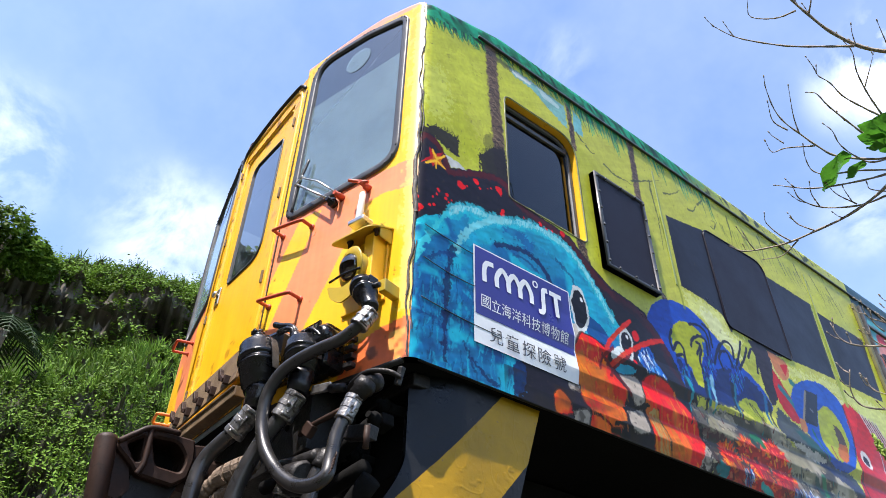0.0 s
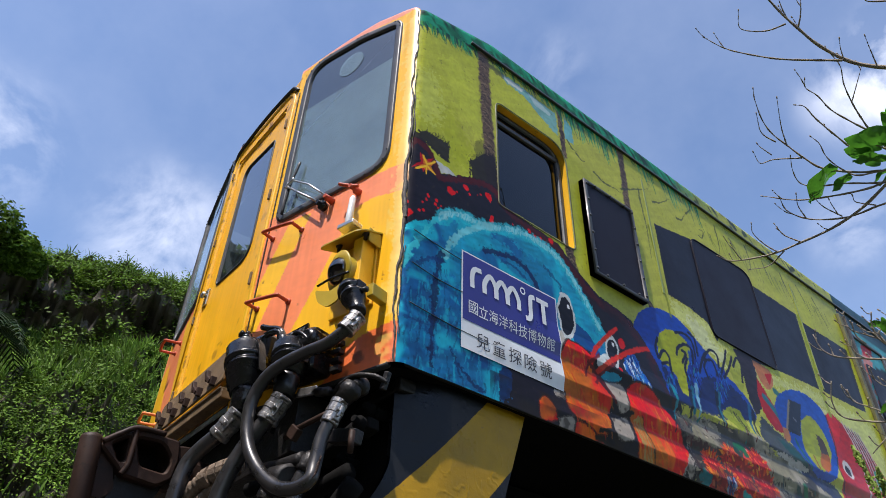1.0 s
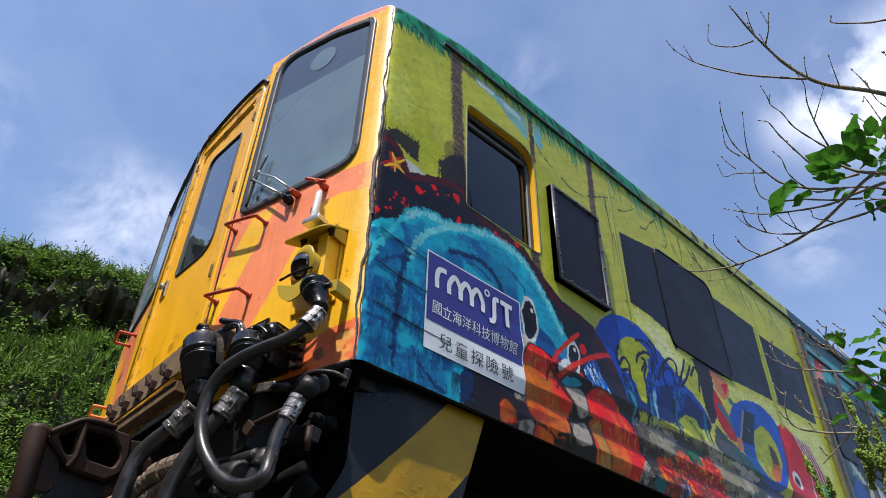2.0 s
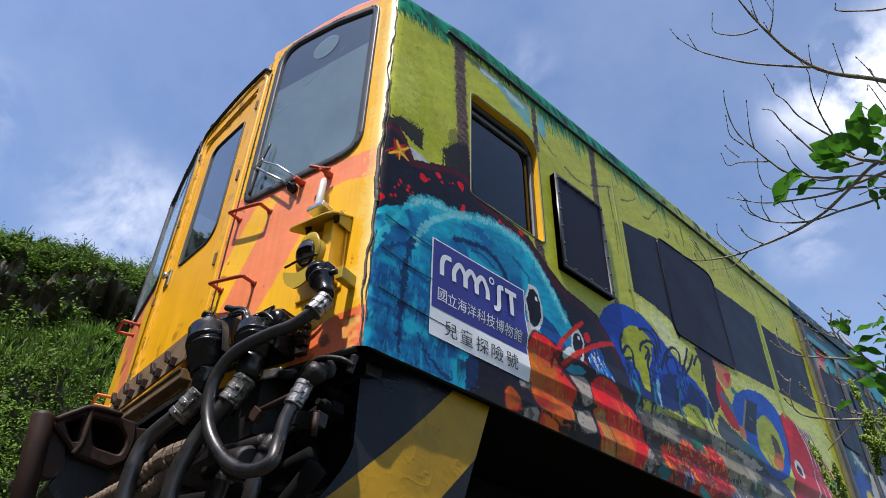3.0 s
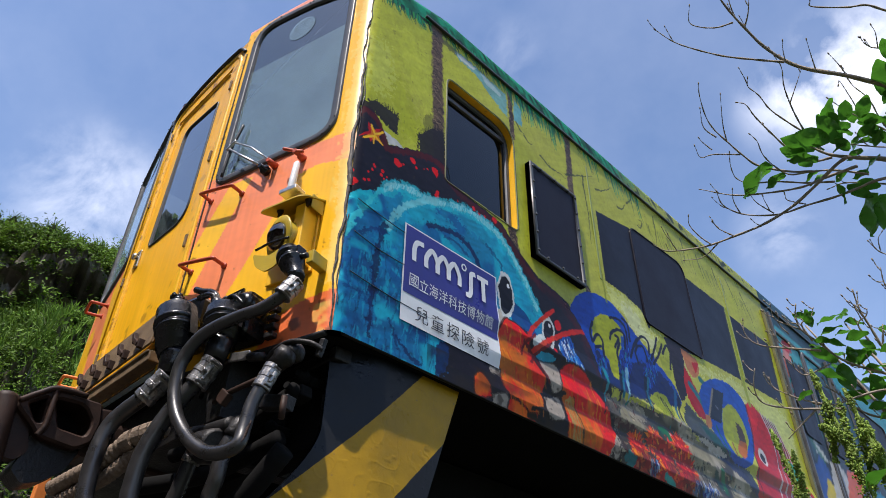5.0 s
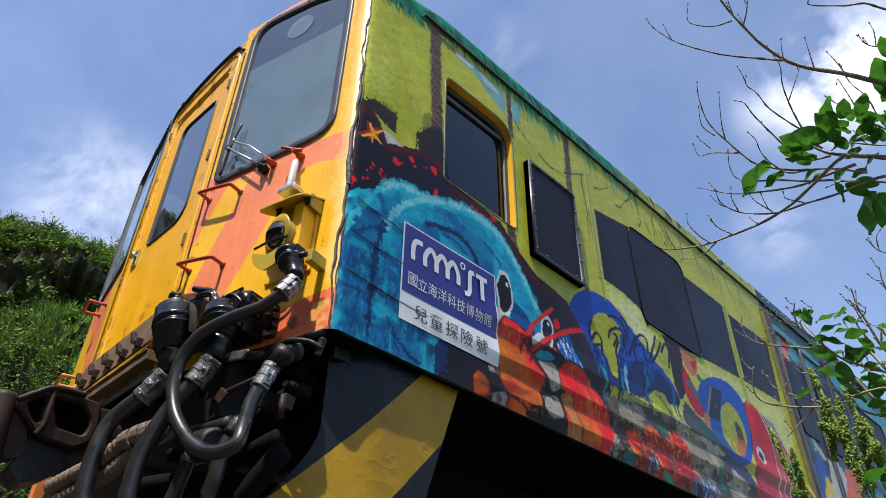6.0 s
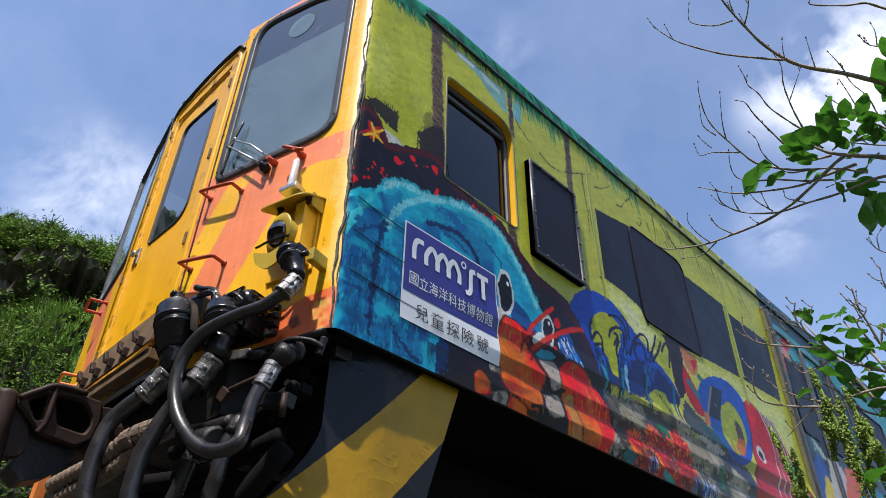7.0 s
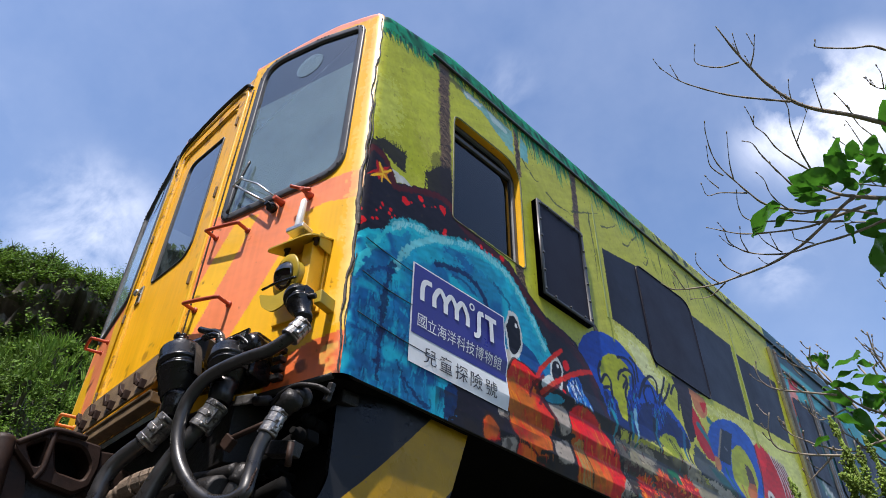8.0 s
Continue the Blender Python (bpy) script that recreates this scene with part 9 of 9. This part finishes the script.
        put_leaf(tree, base, tip - base, rnd.uniform(-0.9, 0.9), rnd.randrange(3), size * (tip - base).length / 0.15)


def build_bush():
    bush = tagged(new("bush"), "leafy shrub with dark glossy leaves and bare twigs beside the track", "shrub")
    rnd = random.Random(31)
    build_bare_twigs(bush)
    base = Vector((1.75, 2.9, -1.75))
    for k in range(7):
        f = rnd.random()
        tip = Vector((1.06 + 0.36 * f + rnd.uniform(-0.08, 0.08), 2.25 + rnd.uniform(-0.15, 0.4), 1.50 - 0.35 * f + rnd.uniform(-0.25, 0.15)))
        bm = bmesh.new()
        path = smooth_path([base, base.lerp(tip, 0.5) + Vector((0.15, 0.1, 0.15)), base.lerp(tip, 0.8) + Vector((0.06, 0, 0.1)), tip], 6)
        add_tube(bm, path, lambda t: 0.013 * (1 - 0.8 * t) + 0.002, 7)
        part("stem", bm, M_BARK, bush, "", True)
        for i in range(9):
            p = path[rnd.randrange(10, len(path))] + Vector((rnd.gauss(0, 0.03), rnd.gauss(0, 0.03), rnd.gauss(0, 0.03)))
            put_leaf(bush, p, (rnd.uniform(-1, 0.6), rnd.uniform(-1, 0.6), rnd.uniform(-0.3, 0.8)), rnd.uniform(-0.8, 0.8), rnd.randrange(3), rnd.uniform(0.5, 0.9))
    # leaves from stalk to tip
    for base, tip in (((1.194, 1.778, 1.215), (1.308, 1.777, 1.234)),
                      ((1.184, 1.823, 1.185), (1.283, 1.818, 1.202)),
                      ((1.274, 1.835, 1.132), (1.366, 1.831, 1.145)),
                      ((1.232, 1.859, 1.181), (1.317, 1.858, 1.182)),
                      ((1.163, 1.773, 1.260), (1.117, 1.728, 1.284)),
                      ((1.174, 1.774, 1.212), (1.176, 1.723, 1.278)),
                      ((1.127, 1.814, 1.018), (1.224, 1.842, 0.960)),
                      ((1.229, 1.892, 1.053), (1.345, 1.888, 1.079)),
                      ((1.279, 1.913, 1.085), (1.374, 1.915, 1.087)),
                      ((1.165, 1.819, 1.156), (1.263, 1.833, 1.130)),
                      ((1.259, 1.862, 1.114), (1.275, 1.879, 1.032)),
                      ((1.285, 1.893, 1.007), (1.371, 1.895, 1.004)),
                      ((1.212, 1.815, 1.142), (1.157, 1.774, 1.152)),
                      ((1.207, 1.894, 1.062), (1.204, 1.925, 0.937)),
                      ((1.288, 1.943, 0.997), (1.318, 1.965, 0.914)),
                      ((1.178, 1.945, 0.952), (1.248, 1.966, 0.897)),
                      ((1.230, 1.994, 0.873), (1.313, 1.991, 0.878)),
                      ((1.363, 1.938, 1.078), (1.442, 1.927, 1.100)),
                      ((1.072, 1.840, 0.950), (1.005, 1.808, 0.933)),
                      ((1.168, 1.769, 1.272), (1.210, 1.758, 1.270)),
                      ((1.261, 1.975, 0.806), (1.340, 1.963, 0.830))):
        way = Vector(tip) - Vector(base)
        put_leaf(bush, base, way, rnd.uniform(-0.9, 0.9), rnd.randrange(3), way.length / 0.155)


def build_bare_twigs(bush):
    for pts, r in (([(1.466, 1.987, 0.900), (1.352, 1.924, 0.976), (1.288, 1.891, 1.013), (1.223, 1.853, 1.063), (1.169, 1.802, 1.147), (1.128, 1.763, 1.211), (1.129, 1.738, 1.268), (1.151, 1.720, 1.321)], 0.008),
                   ([(1.166, 1.816, 1.111), (1.054, 1.772, 1.147), (0.951, 1.729, 1.183), (0.909, 1.698, 1.228), (0.904, 1.667, 1.296)], 0.006),
                   ([(1.461, 1.966, 0.869), (1.331, 1.917, 0.904), (1.182, 1.884, 0.890), (1.135, 1.876, 0.881), (1.039, 1.836, 0.916), (0.968, 1.796, 0.963), (0.934, 1.774, 0.993), (0.934, 1.754, 1.039)], 0.006),
                   ([(1.173, 1.876, 0.851), (1.062, 1.838, 0.872), (0.970, 1.806, 0.892), (0.876, 1.763, 0.933), (0.866, 1.731, 1.000), (0.900, 1.706, 1.076)], 0.0065),
                   ([(1.060, 1.840, 0.868), (0.985, 1.841, 0.822), (0.915, 1.842, 0.777)], 0.005),
                   ([(1.436, 2.074, 0.888), (1.416, 2.007, 1.031), (1.377, 1.968, 1.096), (1.364, 1.916, 1.205), (1.357, 1.881, 1.281), (1.366, 1.847, 1.364)], 0.0085),
                   ([(1.360, 1.902, 1.236), (1.345, 1.875, 1.289), (1.337, 1.858, 1.322)], 0.004),
                   ([(1.123, 1.780, 1.220), (1.084, 1.757, 1.250), (1.039, 1.727, 1.291), (1.049, 1.699, 1.361)], 0.0045),
                   ([(1.151, 1.793, 1.156), (1.137, 1.755, 1.233), (1.180, 1.760, 1.248), (1.210, 1.749, 1.290)], 0.005),
                   ([(1.069, 1.769, 1.213), (1.050, 1.744, 1.258), (1.062, 1.724, 1.311)], 0.004),
                   ([(1.175, 1.844, 1.054), (1.074, 1.829, 1.028), (1.041, 1.807, 1.059), (1.033, 1.793, 1.085)], 0.004),
                   ([(1.053, 1.773, 1.142), (1.020, 1.745, 1.187), (1.030, 1.727, 1.235)], 0.004),
                   ([(1.342, 1.910, 1.131), (1.331, 1.874, 1.206), (1.375, 1.874, 1.232), (1.390, 1.865, 1.260)], 0.005),
                   ([(1.560, 2.042, 1.215), (1.493, 1.984, 1.306), (1.479, 1.946, 1.385), (1.493, 1.918, 1.458)], 0.006),
                   ([(1.489, 2.052, 1.022), (1.451, 1.997, 1.125), (1.376, 1.980, 1.118), (1.410, 1.950, 1.207)], 0.006),
                   ([(1.407, 2.055, 0.789), (1.260, 2.000, 0.827), (1.195, 1.962, 0.873), (1.142, 1.913, 0.953), (1.110, 1.892, 0.983)], 0.007)):
        bm = bmesh.new()
        path = smooth_path(pts, 6)
        add_tube(bm, path, lambda t: r * (1 - 0.65 * t) + 0.0006 * math.sin(t * 40), 6)
        rnd = random.Random(int(r * 1e4) + len(path) + int(pts[1][0] * 100))
        for k in range(5, len(path) - 1, 4):
            twig_up(bm, path[k], Vector((rnd.uniform(-1, 0.2), rnd.uniform(-0.5, 0.2), rnd.uniform(-0.1, 0.8))), rnd.uniform(0.02, 0.06), rnd, 0)
        part("twig", bm, M_BARK, bush, "bare grey twig", True)


def build_weed(name, base, tip, spikes, seed):
    weed = tagged(new(name), "tall green weed with long seed spikes and narrow leaves", "weed", "seed-spiked weeds")
    rnd = random.Random(seed)
    base, tip = Vector(base), Vector(tip)
    tube("stem", [base, base.lerp(tip, 0.5) + Vector((0.03, 0, 0)), tip], 0.006, M_SEED, weed, "", 7)
    for k in range(spikes):
        a = base.lerp(tip, 0.80 + 0.05 * k) if k else base.lerp(tip, 0.82)
        end = tip + Vector((rnd.uniform(-0.10, 0.10), rnd.uniform(-0.1, 0.1), -0.02 - 0.11 * k)) if k else tip
        c = []
        for i in range(620):
            t = rnd.random()
            q = a.lerp(end, t)
            rr = 0.032 * (1 - 0.6 * t) * (0.72 + 0.35 * math.sin(t * 30 + k))
            d = Vector((rnd.gauss(0, 1), rnd.gauss(0, 1), rnd.gauss(0, 1))).normalized()
            c.append((q + d * max(0.006, rr) * rnd.uniform(0.6, 1), 0.0054 * rnd.uniform(0.6, 1.2), d))
        v, f = [], []
        for q, s, d in c:
            e = d.orthogonal().normalized() * s
            g2 = d.cross(e)
            o = len(v)
            v += [q + d * s, q + e, q + g2, q - e, q - g2, q - d * s]
            f += [(o, o + 1, o + 2), (o, o + 2, o + 3), (o, o + 3, o + 4), (o, o + 4, o + 1), (o + 5, o + 2, o + 1), (o + 5, o + 3, o + 2), (o + 5, o + 4, o + 3), (o + 5, o + 1, o + 4)]
        ob = link_mesh("seed_spike", v, f, M_SEED, weed, "yellow-green seed spike")
        ob["kind"] = "stuff"
    for k in range(5):
        p = base.lerp(tip, 0.55 + 0.07 * k)
        put_leaf(weed, p, (rnd.uniform(-1, 1), rnd.uniform(-1, 0.3), rnd.uniform(0.1, 0.7)), rnd.uniform(-0.5, 0.5), 1, rnd.uniform(0.6, 0.9))


def build_hill_tree():
    t = tagged(new("hillside_tree"), "dense round-leaved green tree on the cliff edge", "tree")
    a = radians(91.6)
    foot = Vector((EYE[0] - math.sin(a) * 22.5, EYE[1] + math.cos(a) * 22.5, 10.8))
    tube("trunk", [foot, foot + Vector((0.2, 0.3, 1.2)), foot + Vector((0.1, 0.6, 2.6))], lambda s: 0.16 * (1 - 0.6 * s), M_BARK, t)
    g = np.random.default_rng(9)
    n = 12000
    lobes = np.array([(0.0, 0.35, 2.55, 0.95), (0.1, 1.30, 2.1, 0.62), (-0.2, -0.7, 2.65, 1.05), (0.2, 1.80, 1.8, 0.40), (0.0, -1.8, 2.4, 1.2)])
    pick = g.integers(0, len(lobes), n)
    d = g.normal(0, 1, (n, 3))
    d /= np.linalg.norm(d, axis=1, keepdims=True)
    c = np.array(foot) + lobes[pick, :3] + d * lobes[pick, 3:] * (0.55 + 0.45 * g.random((n, 1)) ** 0.5) * (0.75 + 0.5 * vnoise(d[:, 0] * 3 + 9, d[:, 2] * 3 + 9, 3))[:, None]
    up = g.normal(0, 0.5, (n, 3)) + d * 0.6 + np.array([0.0, 0.0, 0.7])
    d1 = np.cross(up, g.normal(0, 1, (n, 3)))
    d1 /= np.linalg.norm(d1, axis=1, keepdims=True)
    d2 = np.cross(up / np.linalg.norm(up, axis=1, keepdims=True), d1)
    s = 0.085 * (0.5 + g.random((n, 1)))
    v = np.stack([c - d1 * s, c + d2 * s * 0.5, c + d1 * s, c - d2 * s * 0.5], 1).reshape(-1, 3)
    ob = quads("crown", v, np.arange(n)[:, None] * 4 + np.array([0, 1, 2, 3]), M_SHRUB, t)
    ob["kind"] = "stuff"


def build_palm():
    palm = tagged(new("palm"), "small dark palm with drooping fronds at the cliff foot", "palm tree")
    rnd = random.Random(17)
    heart = Vector((-9.72, -0.92, 5.18))
    foot = Vector((heart.x - 0.3, heart.y - 0.2, heart.z - 2.4))
    tube("trunk", [foot, foot.lerp(heart, 0.5) + Vector((0.06, 0.05, 0)), heart], lambda t: 0.10 - 0.03 * t, M_BARK, palm, "", 10)
    for k in range(11):
        az, rise = k * 0.571 + rnd.uniform(-0.2, 0.2), rnd.uniform(0.1, 0.9)
        way = Vector((math.cos(az), math.sin(az), 0))
        length = rnd.uniform(0.7, 1.0)
        rib = [heart + way * length * t + Vector((0, 0, length * (rise * t - (0.55 + rise) * t * t))) for t in np.linspace(0, 1, 15)]
        bm = add_tube(bmesh.new(), rib, lambda t: 0.014 * (1 - 0.8 * t), 5)
        side = Vector((-way.y, way.x, 0))
        for i in range(1, 15):
            ln = 0.34 * math.sin(math.pi * min(1, i / 15 + 0.12)) + 0.05
            d = (rib[i] - rib[i - 1]).normalized()
            for sg in (1, -1):
                tip = rib[i] + (side * sg * 0.8 + d * 0.6 + Vector((0, 0, -0.35))) * ln
                w = d * 0.018
                m = rib[i].lerp(tip, 0.5) + Vector((0, 0, 0.02))
                q = [bm.verts.new(v) for v in (rib[i] - w, rib[i] + w, m + w, tip, m - w)]
                bm.faces.new(q)
        part("frond", bm, M_PALM, palm, keep=True)


build_ground()
build_cliff()
build_tree()
build_bush()
build_weed("weed", (1.30, 1.75, -1.9), (1.00, 1.42, 0.67), 3, 5)
build_weed("weed", (1.45, 1.75, -1.9), (1.20, 1.45, 0.87), 4, 6)
build_weed("weed", (1.52, 1.85, -1.9), (1.28, 1.50, 0.78), 4, 7)
build_hill_tree()
build_palm()


def motions():
    """Nothing but the camera moves here; its walk is keyed above."""


motions()
